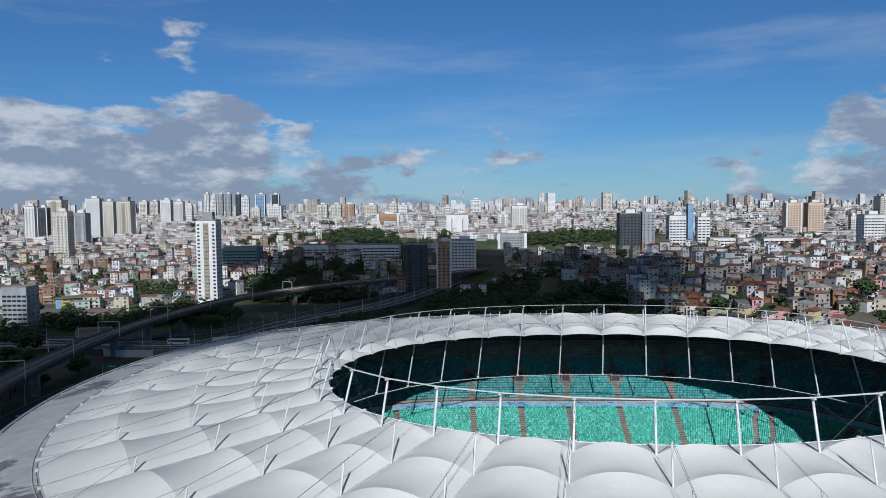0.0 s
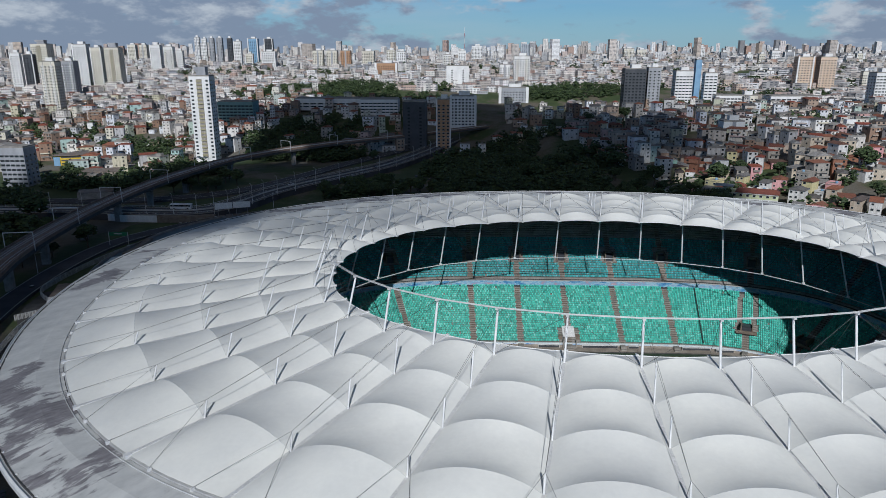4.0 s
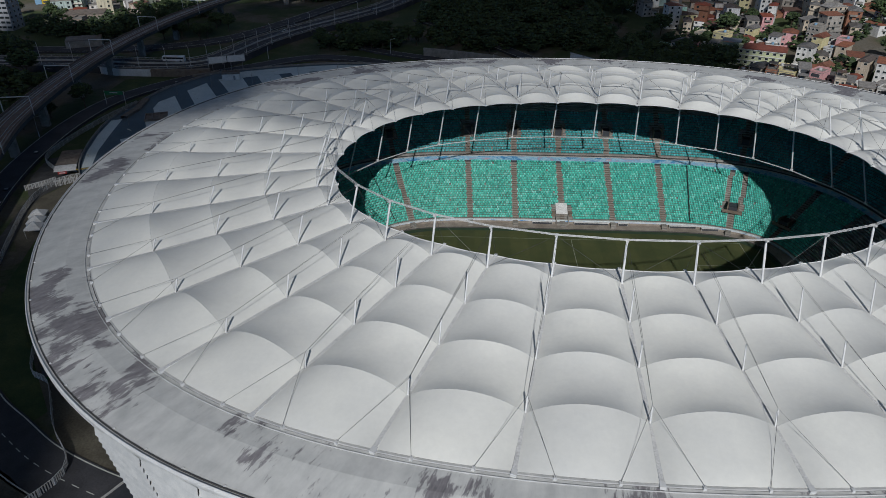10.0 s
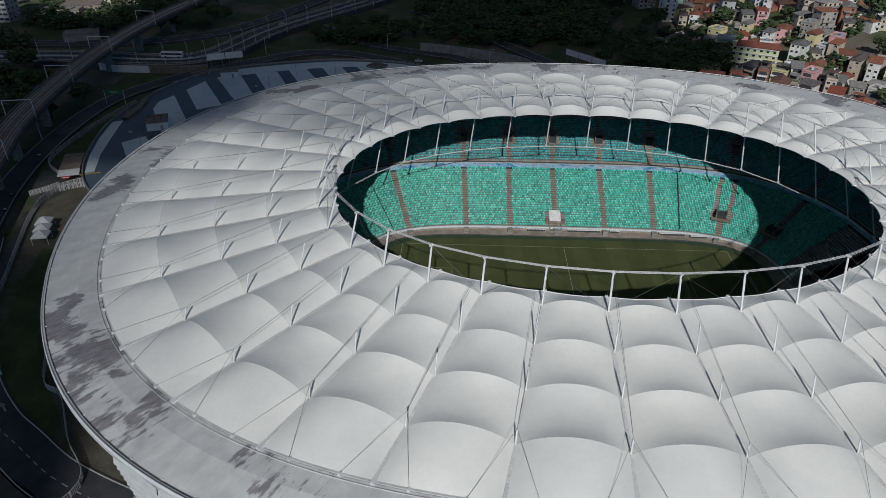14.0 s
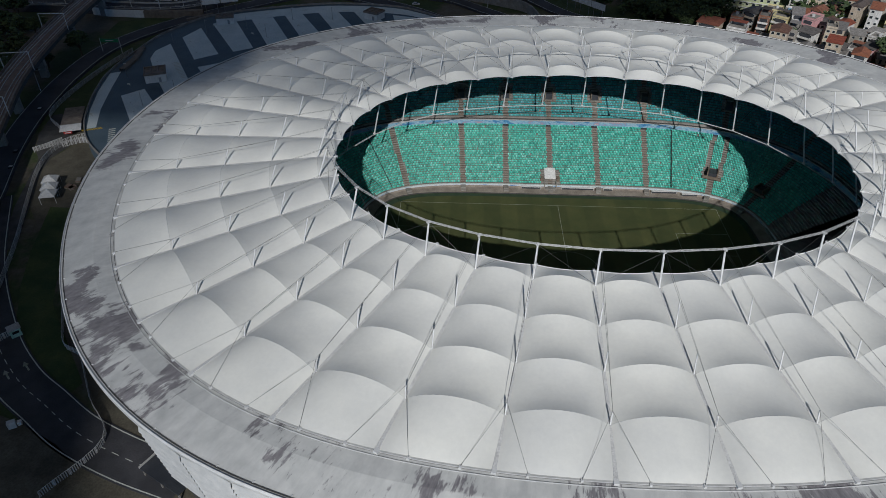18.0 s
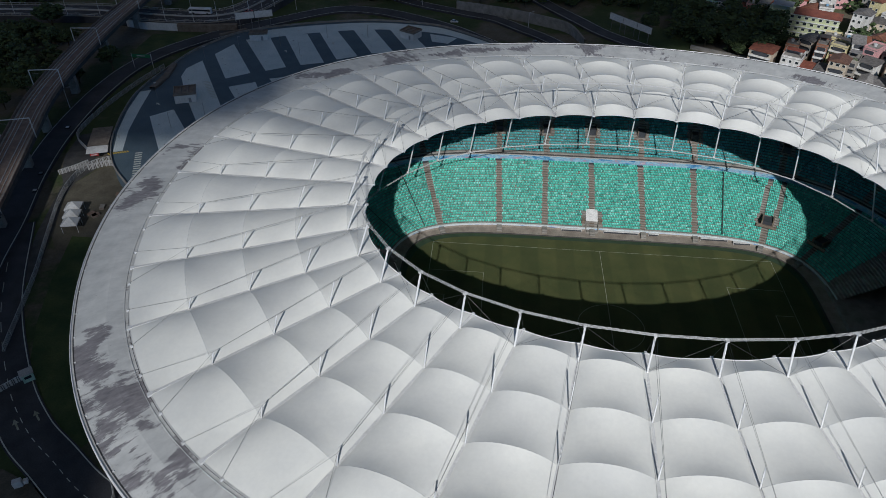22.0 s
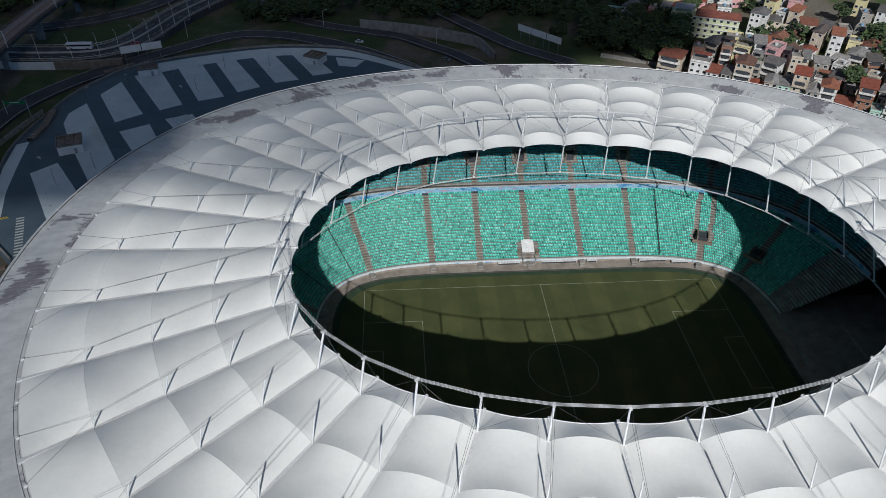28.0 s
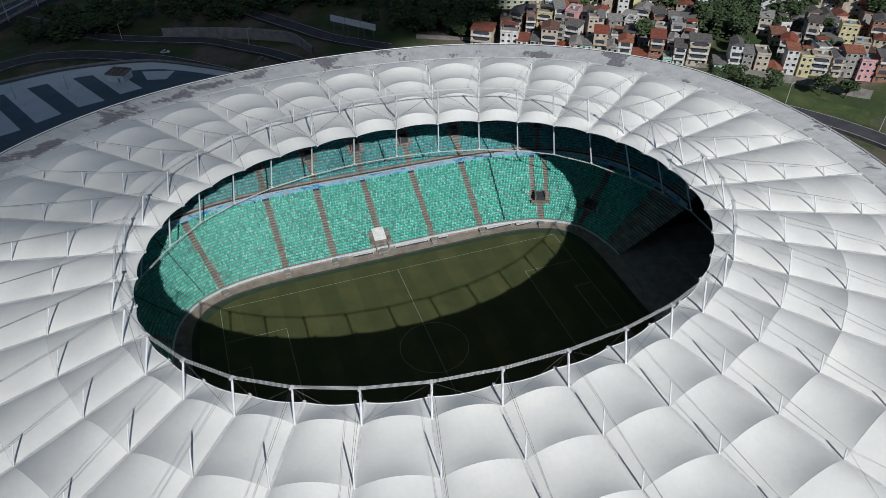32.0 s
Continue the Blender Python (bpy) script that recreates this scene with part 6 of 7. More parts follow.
woods("valley_woods", "dense dark woods on the valley floor behind the stadium", ((-10, 300, 50, 34, 130), (-20, 352, 50, 34, 120), (36, 300, 24, 36, 60), (-20, 410, 44, 28, 60), (60, 370, 30, 24, 30), (-170, 440, 50, 30, 40), (-250, 360, 30, 30, 30), (10, 470, 50, 24, 40), (-150, 520, 60, 20, 40), (75, 220, 22, 24, 40), (-100, 275, 26, 12, 24), (-300, 150, 60, 50, 90), (-330, 240, 40, 24, 40), (-262, 300, 16, 30, 24), (206, 152, 13, 12, 16), (150, 204, 14, 10, 10), (232, 150, 12, 10, 12), (195, 186, 10, 12, 10), (130, 270, 40, 24, 8), (200, 260, 50, 30, 10), (-200, 500, 46, 34, 80), (-290, 300, 30, 18, 26), (-206, 455, 24, 30, 44), (-160, 430, 30, 20, 30), (-180, 560, 50, 24, 50)), 3)
def city_trees():
    """Small dark crowns scattered between the far roofs, uncountable."""
    rng = np.random.default_rng(17)
    V, F, k = [], [], 0
    for _ in range(1100):
        y = 400 + 1200 * rng.random() ** 1.3
        x = (rng.random() - 0.5) * (y + 157) * 1.4 - 34
        if y < 560 and -300 < x < 60 or noise.noise(Vector((x / 90, y / 90, 1.5))) < -0.02:
            continue
        g = ground_z(x, y)
        h, r = 6 + 5 * rng.random(), 2.6 + 2.4 * rng.random()
        v, f = leaf_clumps(rng, 22, [((x, y, g + h * 0.75), r), ((x + r, y, g + h * 0.55), r * 0.8), ((x - r * 0.7, y, g + h * 0.45), r * 0.8)], 1.5)
        V.append(v)
        F.append(f + k)
        k += len(v)
    v, f = np.concatenate(V), np.concatenate(F)
    tagged(put("city_trees", Soup().add([tuple(p) for p in v], [tuple(q) for q in f]), M["leaf"]), "dark green trees scattered between the city roofs", "trees", kind="stuff")


city_trees()
woods("far_woods", "sunlit green woods between the far city blocks", ((-232, 732, 106, 34, 260), (-170, 790, 120, 30, 90), (-110, 690, 60, 20, 40), (95, 745, 70, 34, 170), (60, 720, 50, 20, 40), (300, 690, 46, 16, 60), (370, 720, 40, 14, 50), (-560, 690, 120, 30, 50), (60, 1150, 260, 60, 90), (-420, 1050, 200, 50, 60), (200, 620, 40, 12, 22), (500, 860, 160, 40, 70), (-420, 520, 60, 20, 26), (-330, 470, 40, 16, 20), (250, 480, 90, 30, 40)), 4)

# ==== houses and towers ====
def unit_box(name, mats, parts):
    s = Soup()
    for b in parts:
        s.box(*b[:6], 0.0, b[6] if len(b) > 6 else 0)
    return s.mesh(name, mats)


WINDOW = unit_box("window", [M["arch"], M["glass"]], [(0, 0, 0, 1.0, 0.16, 0.07), (0, 0, 1.0, 1.0, 0.12, 0.07), (-0.5, 0, 0.5, 0.07, 0.12, 1.0), (0.5, 0, 0.5, 0.07, 0.12, 1.0), (0, -0.005, 0.5, 0.94, 0.06, 0.95, 1)])
DOOR = unit_box("door", [M["stairs"], M["darkwall"]], [(0, 0, 1.0, 1.0, 0.1, 2.0), (0, -0.03, 1.05, 0.8, 0.08, 1.7, 1)])


def piece(name, mesh, parent, x, y, z, sx=1.0, sz=1.0, rz=0.0):
    o = new(name, mesh)
    o.parent = parent
    o.location, o.scale, o.rotation_euler = (x, y, z), (sx, 1.0, sz), (0, 0, rz)
    return o


WALLS = ("walloff",) * 7 + ("wallbeige",) * 4 + ("wallraw",) * 4 + ("brick",) * 2 + ("wallmint", "wallpink", "wallyellow")
WALL_WORDS = {"walloff": "white-painted", "wallbeige": "beige", "wallmint": "mint green", "wallpink": "pink", "wallyellow": "pale yellow", "wallraw": "bare cement", "brick": "bare brick"}


def house(x, y, a, rng, detail=2, tall=None, w=None, d=None, wall=None, roofkind=None):
    """A hillside house; front towards its own -y. detail 2: full, 1: fewer openings."""
    w, d = w or rng.uniform(4.6, 8.0), d or rng.uniform(6.5, 10.0)
    floors = tall or rng.choice((1, 2, 2, 2, 3, 3, 4))
    h = floors * 2.8
    z = min(ground_z(x + ox, y + oy) for ox in (-3, 3) for oy in (-4, 4)) - 0.4
    base = ground_z(x, y) - z
    h += base
    wall = wall or rng.choice(WALLS)
    roofkind = roofkind or rng.choice(("gable", "shed", "shed", "flat", "flat", "gable"))
    word = {"gable": "tiled gable roof", "shed": "sloping sheet roof", "flat": "flat slab roof"}[roofkind]
    b = thing("house", f"{WALL_WORDS[wall]} house of {('one storey', 'two storeys', 'three storeys', 'four storeys', 'five storeys')[floors - 1]} with a {word}", "house", (x, y, z), a, "hillside houses")
    put("body", Soup().box(0, 0, h / 2, w, d, h), M[wall], b)
    for f in range(1, floors):
        put("floor_band", Soup().box(0, 0, base + f * 2.8, w + 0.16, d + 0.16, 0.2), M["concrete"] if wall == "brick" else M[wall], b)
    s = Soup()
    if roofkind == "gable":
        o, r = 0.5, rng.uniform(1.0, 1.8)
        s.add([(-w / 2 - o, -d / 2 - o, h), (w / 2 + o, -d / 2 - o, h), (w / 2 + o, d / 2 + o, h), (-w / 2 - o, d / 2 + o, h), (0, -d / 2 - o, h + r), (0, d / 2 + o, h + r),
               (-w / 2 - o, -d / 2 - o, h - 0.16), (w / 2 + o, -d / 2 - o, h - 0.16), (w / 2 + o, d / 2 + o, h - 0.16), (-w / 2 - o, d / 2 + o, h - 0.16)],
              [(0, 4, 5, 3), (4, 1, 2, 5), (0, 1, 4), (3, 5, 2), (6, 7, 1, 0), (7, 8, 2, 1), (8, 9, 3, 2), (9, 6, 0, 3), (9, 8, 7, 6)])
        put("roof", s, M["rooftile"], b)
    elif roofkind == "shed":
        o, r = 0.5, rng.uniform(0.6, 1.3)
        s.add([(-w / 2 - o, -d / 2 - o, h), (w / 2 + o, -d / 2 - o, h), (w / 2 + o, d / 2 + o, h + r), (-w / 2 - o, d / 2 + o, h + r),
               (-w / 2 - o, -d / 2 - o, h - 0.15), (w / 2 + o, -d / 2 - o, h - 0.15), (w / 2 + o, d / 2 + o, h - 0.15), (-w / 2 - o, d / 2 + o, h - 0.15)],
              [(0, 1, 2, 3), (4, 5, 1, 0), (5, 6, 2, 1), (6, 7, 3, 2), (7, 4, 0, 3), (7, 6, 5, 4)])
        put("roof", s, M["rooftile"], b)
    else:
        put("roof", s.box(0, 0, h + 0.1, w + 0.3, d + 0.3, 0.2), M["concrete"], b)
        s = Soup()
        for ox, oy, sx, sy in ((0, -d / 2, w, 0.18), (0, d / 2, w, 0.18), (-w / 2, 0, 0.18, d), (w / 2, 0, 0.18, d)):
            s.box(ox, oy, h + 0.6, sx, sy, 0.9)
        put("parapet", s, M[wall], b)
        if rng.random() < 0.6:
            tx, ty = rng.uniform(-w / 4, w / 4), rng.uniform(0, d / 4)
            put("water_tank", Soup().tube([(tx, ty, h + 0.2), (tx, ty, h + 1.2), (tx, ty, h + 1.4)], [0.75, 0.85, 0.4], 10), M["bluewall"] if rng.random() < 0.7 else M["arch"], b)
        elif detail > 1:
            s = Soup()
            s.box(0, d / 5, h + 2.6, w * 0.9, d * 0.5, 0.1)
            put("terrace_roof", s, M["rooftile"], b)
            for ox in (-w * 0.4, w * 0.4):
                for oy in (d / 5 - d * 0.22, d / 5 + d * 0.22):
                    put("post", Soup().box(ox, oy, h + 1.3, 0.18, 0.18, 2.5), M["concrete"], b)
    cols = 2 if w < 6.6 else 3
    for f in range(floors):
        zz = base + f * 2.8 + 0.95
        for c in range(cols):
            cx = (c + 0.5) / cols * w - w / 2
            if f == 0 and c == 0 and detail > 1:
                piece("door", DOOR, b, cx, -d / 2 - 0.05, base + 0.05, 0.95, 1.05)
                continue
            if detail < 2 and rng.random() < 0.35:
                continue
            piece("window", WINDOW, b, cx, -d / 2 - 0.04, zz, rng.uniform(1.0, 1.5), rng.uniform(1.0, 1.3))
        if detail > 1 and rng.random() < 0.6:
            side = 1 if x < 60 else -1
            piece("window", WINDOW, b, side * (w / 2 + 0.04), rng.uniform(-d / 4, d / 4), zz, 1.1, 1.1, side * math.pi / 2)
        if f > 0 and detail > 1 and rng.random() < 0.5:
            zb = base + f * 2.8
            slab = put("balcony_slab", Soup().box(0, -d / 2 - 0.6, zb - 0.02, w * 0.96, 1.2, 0.16), M["concrete"], b)
            # solid dark panel: the shade of a recess behind the balcony, put into colour
            put("balcony_opening", Soup().box(0, -d / 2 - 0.06, zb + 1.25, w * 0.62, 0.2, 2.1), M["darkwall"], b)
            s = Soup().box(0, -d / 2 - 1.16, zb + 0.5, w * 0.96, 0.12, 0.9)
            for sx in (-0.47, 0.47):
                s.box(sx * w, -d / 2 - 0.6, zb + 0.5, 0.12, 1.1, 0.9)
            put("balcony_wall", s, M["walloff"] if rng.random() < 0.5 else M[wall], slab)


FAR = {"wall": Soup(), "roof": Soup(), "pane": Soup(), "slab": Soup()}
NEAR = []


def far_house(x, y, a, rng):
    """A house of the quarters farther off: its own thing where it stands near, else gathered with its neighbours."""
    near = y < 420 and len(NEAR) < 72
    gather = {k: Soup() for k in FAR} if near else FAR
    w, d = rng.choice((rng.uniform(4.8, 7.5), rng.uniform(5.5, 9.5), rng.uniform(8, 14))), rng.uniform(6.5, 11.0)
    floors = rng.choice((1, 1, 2, 2, 2, 3, 3, 4, 5))
    z = ground_z(x, y) - 1.5
    h = floors * 2.9 + 1.5
    c, s_ = math.cos(a), math.sin(a)

    def at(px, py, pz):
        return (x + px * c - py * s_, y + px * s_ + py * c, z + pz)

    gather["wall"].box(x, y, z + h / 2, w, d, h, a, bottom=False)
    kind = rng.random()
    o, r = 0.4, rng.uniform(0.8, 1.7)
    if kind < 0.52:
        v = [at(-w / 2 - o, -d / 2 - o, h), at(w / 2 + o, -d / 2 - o, h), at(w / 2 + o, d / 2 + o, h), at(-w / 2 - o, d / 2 + o, h), at(0, -d / 2 - o, h + r), at(0, d / 2 + o, h + r)]
        gather["roof"].add(v, [(0, 4, 5, 3), (4, 1, 2, 5), (0, 1, 4), (3, 5, 2), (3, 2, 1, 0)])
    elif kind < 0.68:
        v = [at(-w / 2 - o, -d / 2 - o, h), at(w / 2 + o, -d / 2 - o, h), at(w / 2 + o, d / 2 + o, h + r), at(-w / 2 - o, d / 2 + o, h + r), at(-w / 2 - o, d / 2 + o, h), at(w / 2 + o, d / 2 + o, h)]
        gather["roof"].add(v, [(0, 1, 2, 3), (1, 5, 2), (0, 3, 4), (3, 2, 5, 4), (4, 5, 1, 0)])
    else:
        gather["slab"].box(x, y, z + h + 0.1, w + 0.4, d + 0.4, 0.2, a)
        for px, py, sx, sy in ((0, -d / 2 + 0.1, w, 0.2), (-w / 2 + 0.1, 0, 0.2, d), (w / 2 - 0.1, 0, 0.2, d)):
            q = at(px, py, h + 0.6)
            gather["slab"].box(*q, sx, sy, 0.8, a)
        if rng.random() < 0.5:
            q = at(rng.uniform(-w / 4, w / 4), d / 5, h + 1.0)
            gather["slab"].box(*q, w * 0.4, d * 0.35, 1.9, a)
    cols = max(2, int(w / 3.4))
    for f in range(floors):
        for k in range(cols):
            if rng.random() < 0.3:
                continue
            q = at((k + 0.5) / cols * w - w / 2, -d / 2, 1.5 + f * 2.9 + 1.6)
            gather["pane"].box(*q, rng.uniform(1.0, 1.6), 0.14, 1.25, a)
        if f and rng.random() < 0.4:
            q = at(rng.choice((-0.1, 0.0, 0.15)) * w, -d / 2 - 0.5, 1.5 + f * 2.9 + 0.4)
            gather["slab" if rng.random() < 0.5 else "wall"].box(*q, w * rng.uniform(0.4, 0.85), 1.1, 0.95, a)
        q = at((w / 2) * (1 if x < -34 else -1), rng.uniform(-d / 4, d / 4), 1.5 + f * 2.9 + 1.6)
        gather["pane"].box(*q, 0.14, 1.2, 1.2, a)
    if near:
        NEAR.append((x, y))
        wall = rng.choice(WALLS)
        h_word = ("one storey", "two storeys", "three storeys", "four storeys", "five storeys")[floors - 1]
        b = thing("house", f"{WALL_WORDS[wall]} hillside house of {h_word} with a {'tiled gable' if kind < 0.52 else 'sloping sheet' if kind < 0.68 else 'flat terrace'} roof", "house", group="hillside houses")
        for nm, key, mat in (("body", "wall", M[wall]), ("roof", "roof", M["rooftile"]), ("terrace_slab", "slab", M["concrete"]), ("window_glazing", "pane", M["glass"])):
            if gather[key].v:
                o = put(nm, gather[key], mat, b)
                if key == "pane":
                    tagged(o, kind="stuff")


# front row: place along the bank, width, height of the roof, wall, roof, setback
FRONT_ROW = [
    (-7, 11, 16.9, "wallbeige", "shed", 7), (6.3, 9.0, 17.5, "walloff", "flat", 6), (12.9, 5.5, 12.5, "walloff", "shed", 5), (18.9, 4.5, 15.2, "wallraw", "shed", 7),
    (25.1, 8.0, 18.6, "wallbeige", "gable", 8), (31.5, 6.4, 12.0, "wallbeige", "gable", 5), (38, 6, 13.9, "wallbeige", "gable", 7), (43.1, 5.5, 14.5, "wallmint", "shed", 7),
    (49, 6.6, 18.8, "wallbeige", "shed", 8), (55.2, 5.6, 14.2, "wallraw", "gable", 6), (60.7, 6.8, 16.7, "walloff", "gable", 7), (68, 7.0, 11.9, "walloff", "shed", 5),
    (74.9, 6.8, 20.4, "brick", "shed", 8), (80.2, 4.2, 11.0, "wallmint", "flat", 4.5), (85.4, 5.5, 16.8, "walloff", "shed", 6)]
FRONT_ROW += [
    (93.6, 9.6, 20.6, "wallbeige", "shed", 8), (103.6, 5.6, 11.6, "wallmint", "shed", 5), (109.4, 5.4, 18.4, "walloff", "gable", 7), (115, 4.8, 16, "wallraw", "shed", 6),
    (120.8, 6, 15.7, "wallbeige", "flat", 6), (127.4, 5.7, 12, "wallbeige", "gable", 4.5), (133.4, 5.4, 18, "walloff", "shed", 7), (139.6, 5.4, 17, "wallyellow", "flat", 7)]


def settle():
    rng = random.Random(21)
    # the eastern bank: a close front row above the retaining wall
    def on_bank(k, v):
        return 90 + 0.841 * k + 0.541 * v, 172 - 0.541 * k + 0.841 * v

    for k, w, top, wall, roof, v in FRONT_ROW:
        floors = max(1, min(4, round((top - 8.2) / 2.8)))
        x, y = on_bank(k, v)
        house(x, y, -0.572 + rng.uniform(-0.05, 0.05), rng, 2, floors, w * 0.94, rng.uniform(7.5, 9.5), wall, roof)
    for k in range(24):      # the row runs on past the listed houses
        x, y = on_bank(146 + k * 6.4, 8 + rng.uniform(-1, 1.5))
        if x < 262:
            house(x, y, -0.572 + rng.uniform(-0.1, 0.1), rng, 2, rng.choice((2, 3, 3, 4)))
    # the rows above it, looser, with trees and green slopes between
    for r in range(1, 8):
        v = 9 + r * 13.5
        k = -60.0
        while k < 215:
            k += rng.uniform(5.8, 8.8)
            x, y = on_bank(k, v + rng.uniform(-4.5, 4.5))
            gap = noise.noise(Vector((x / 26, y / 26, 7.7)))
            if gap > (0.22 if r < 3 else 0.32) or rng.random() < 0.08:
                continue
            if abs(x - 119) < 25 and abs(y - 226) < 17 or x < 100 and y < 240 or x < 62 or (x - 207) ** 2 + (y - 152) ** 2 < 14 ** 2:
                continue
            house(x, y, -0.572 + rng.uniform(-0.3, 0.3), rng, 2 if r < 4 else 1)
    # the hill behind, seen early on
    for row in range(31):
        y = 258 + row * 11.5
        x = 20.0 + row * 1.5
        while x < 200 + (y - 250) * 1.0:
            x += rng.uniform(6.8, 11)
            yy = y + rng.uniform(-4, 4)
            if slope(x, yy) < 116 or rng.random() < 0.07 or noise.noise(Vector((x / 36, yy / 36, 8.5))) > 0.27 or (x < 110 - (yy - 262) * 0.35):
                continue
            far_house(x, yy, rng.uniform(-0.5, 0.4), rng)
    # the old quarter beyond the viaduct
    for row in range(34):
        y = 318 + row * 12.3
        x = -430.0 - (y - 400) * 0.75
        while x < -270 + (y - 400) * 0.16:
            x += rng.uniform(7.5, 13)
            yy = y + rng.uniform(-5, 5)
            if rng.random() < 0.10 or noise.noise(Vector((x / 40, yy / 40, 2.2))) > 0.26 or (abs(x + 251) < 18 and yy < 446) or (-392 < x < -325 and yy < 425):
                continue
            far_house(x, yy, rng.uniform(-0.4, 0.6), rng)
    # the shaded quarter in the valley
    for row in range(12):
        y = 470 + row * 18
        x = -215.0
        while x < 90:
            x += rng.uniform(10, 17)
            yy = y + rng.uniform(-6, 6)
            if rng.random() < 0.16 or noise.noise(Vector((x / 45, yy / 45, 5.5))) > 0.22 or abs(x + 72 - (yy - 470) * 0.3) < 20:
                continue
            far_house(x, yy, rng.uniform(-0.4, 0.4), rng)
    q = tagged(put("hill_houses", FAR["wall"], M["farpaint"]), "crowded small painted houses covering the hills", "houses", kind="stuff")
    for nm, mat in (("roof", "farroof"), ("pane", "glass"), ("slab", "concrete")):
        put({"roof": "house_roofs", "pane": "house_panes", "slab": "roof_slabs"}[nm], FAR[nm], M[mat], q)


settle()


def tower(x, y, w, d, z0, z1, mat, style, single):
    """A tower block. single: every window is a part of its own; else each face's panes are joined."""
    if style != "long":      # the blocks are seen across a corner: part of their breadth is the side
        t = 0.7 * abs(x + 34) / (y + 157)
        n = w / (1 + t)
        x += (n - w) / 2 * (1 if x < -34 else -1)
        w, d = n, max(7.0, 0.75 * n)
    words = {"whitewall": "white", "creamwall": "cream", "greywall": "grey", "darkwall": "dark glazed", "bluewall": "blue-clad", "orangewall": "ochre", "teal": "teal", "peach": "peach-coloured"}
    g = min(z0, ground_z(x, y)) - 2
    h = z1 - g
    tall = "low broad building" if style == "long" else "apartment tower"
    t = thing("tower_block" if style != "long" else "low_block", f"{words[mat]} {tall} with rows of dark windows", "apartment tower" if style != "long" else "building", (x, y, g), 0, "city towers")
    put("body", Soup().box(0, 0, h / 2, w, d, h), M[mat], t)
    s = Soup().box(0, 0, h + 0.5, w * 0.98, d * 0.98, 1.0)
    put("roof", s, M["concrete"], t)
    if style in ("tank", "plain", "bands", "dark"):
        put("lift_house", Soup().box(w * 0.05, 0, h + 2.6, w * 0.45, d * 0.45, 4.0), M["whitewall"] if style != "tank" else M["greywall"], t)
    if style == "tank":
        put("water_tank", Soup().box(0, 0, h + 6, w * 0.55, d * 0.5, 3.0), M["greywall"], t)
        for k in range(int(h / 3.0) - 2):
            put("balcony", Soup().box(0, -d / 2 - 0.5, 8 + k * 3.0, w * 0.26, 1.0, 1.0), M["olive"], t)
        put("balcony_recess", Soup().box(0, -d / 2 - 0.06, h / 2 + 2, w * 0.27, 0.3, h - 8), M["wallraw"], t)
    kind = int(abs(x) * 7 + y * 3) % 4
    if style == "plain" and kind == 1:      # a darker stair core down the front
        put("stair_core", Soup().box(0, -d / 2 - 0.2, h / 2, w * 0.16, 0.8, h), M["greywall"], t)
    elif style == "plain" and kind == 2:    # corner piers
        for sx in (-0.5, 0.5):
            put("corner_pier", Soup().box(sx * w, -d / 2 - 0.1, h / 2 + 0.6, w * 0.1, 0.9, h + 1.2), M["whitewall"], t)
    elif style == "plain" and kind == 3 and w > 14:
        for sx in (-0.28, 0.28):
            s = Soup().box(sx * w, -d / 2 - 0.5, h / 2, 0.3, 1.0, h)
            for k in range(int(h / 3.1) - 1):
                s.box(sx * w, -d / 2 - 0.55, 2.6 + k * 3.1, w * 0.2, 1.1, 1.0)
            put("balcony_bay", s, M["creamwall"] if mat == "whitewall" else M["whitewall"], t)
    if style in ("blank", "core"):
        cols = 0 if style == "core" else 2
    else:
        cols = max(3, min(9, int(w / 3.4)))
    lo = 3.0 if not single else max(3.0, min(z0, ground_z(x, y) + 3) - g)
    fl = max(1, int((h - lo - 1.0) / 3.1))
    side = 1 if x < -34 else -1
    panes = Soup()
    for f in range(fl):
        zz = lo + f * 3.1 + 0.4
        if style in ("bands", "long"):      # ribbon windows, split by piers
            for c in range(cols):
                if single:
                    piece("window", WINDOW, t, (c + 0.5) / cols * w - w / 2, -d / 2 - 0.04, zz + 0.2, w / cols * 0.78, 1.25)
                else:
                    panes.box((c + 0.5) / cols * w - w / 2, -d / 2, zz + 0.9, w / cols * 0.8, 0.2, 1.35)
        elif cols:
            for c in range(cols):
                cx = (c + 0.5) / cols * w - w / 2
                if style == "tank" and abs(cx) < w * 0.13:
                    continue
                if single:
                    piece("window", WINDOW, t, cx, -d / 2 - 0.04, zz, min(2.1, w / cols * 0.6), 1.5)
                else:
                    panes.box(cx, -d / 2, zz + 0.7, min(2.0, w / cols * 0.55), 0.2, 1.4)
        sc = 3 if style not in ("blank", "core") else 0
        for c in range(sc):
            cy = (c + 0.5) / sc * d - d / 2
            panes.box(side * w / 2, cy, zz + 0.7, 0.2, 1.5, 1.3)
    if panes.v:
        tagged(put("panes", panes, M["glass"], t), kind="stuff")
    return t


tower(-251, 418, 21.4, 17, 4, 69, "whitewall", "tank", 1)
tower(-490, 611, 23.9, 19, 21, 77, "creamwall", "plain", 1)
tower(-654, 808, 18.8, 15, 40, 85, "whitewall", "plain", 0)
tower(-640, 814, 18.9, 15, 39, 83, "darkwall", "plain", 0)
tower(-797, 1111, 41.7, 22, 64, 99, "creamwall", "tank", 0)
tower(-617, 911, 27.7, 22, 51, 97, "whitewall", "plain", 0)
tower(-593, 908, 20.6, 16, 51, 92, "creamwall", "plain", 0)
tower(-558, 891, 28.9, 22, 46, 92, "creamwall", "tank", 0)
tower(-554, 760, 25.4, 20, 43, 75, "greywall", "plain", 0)
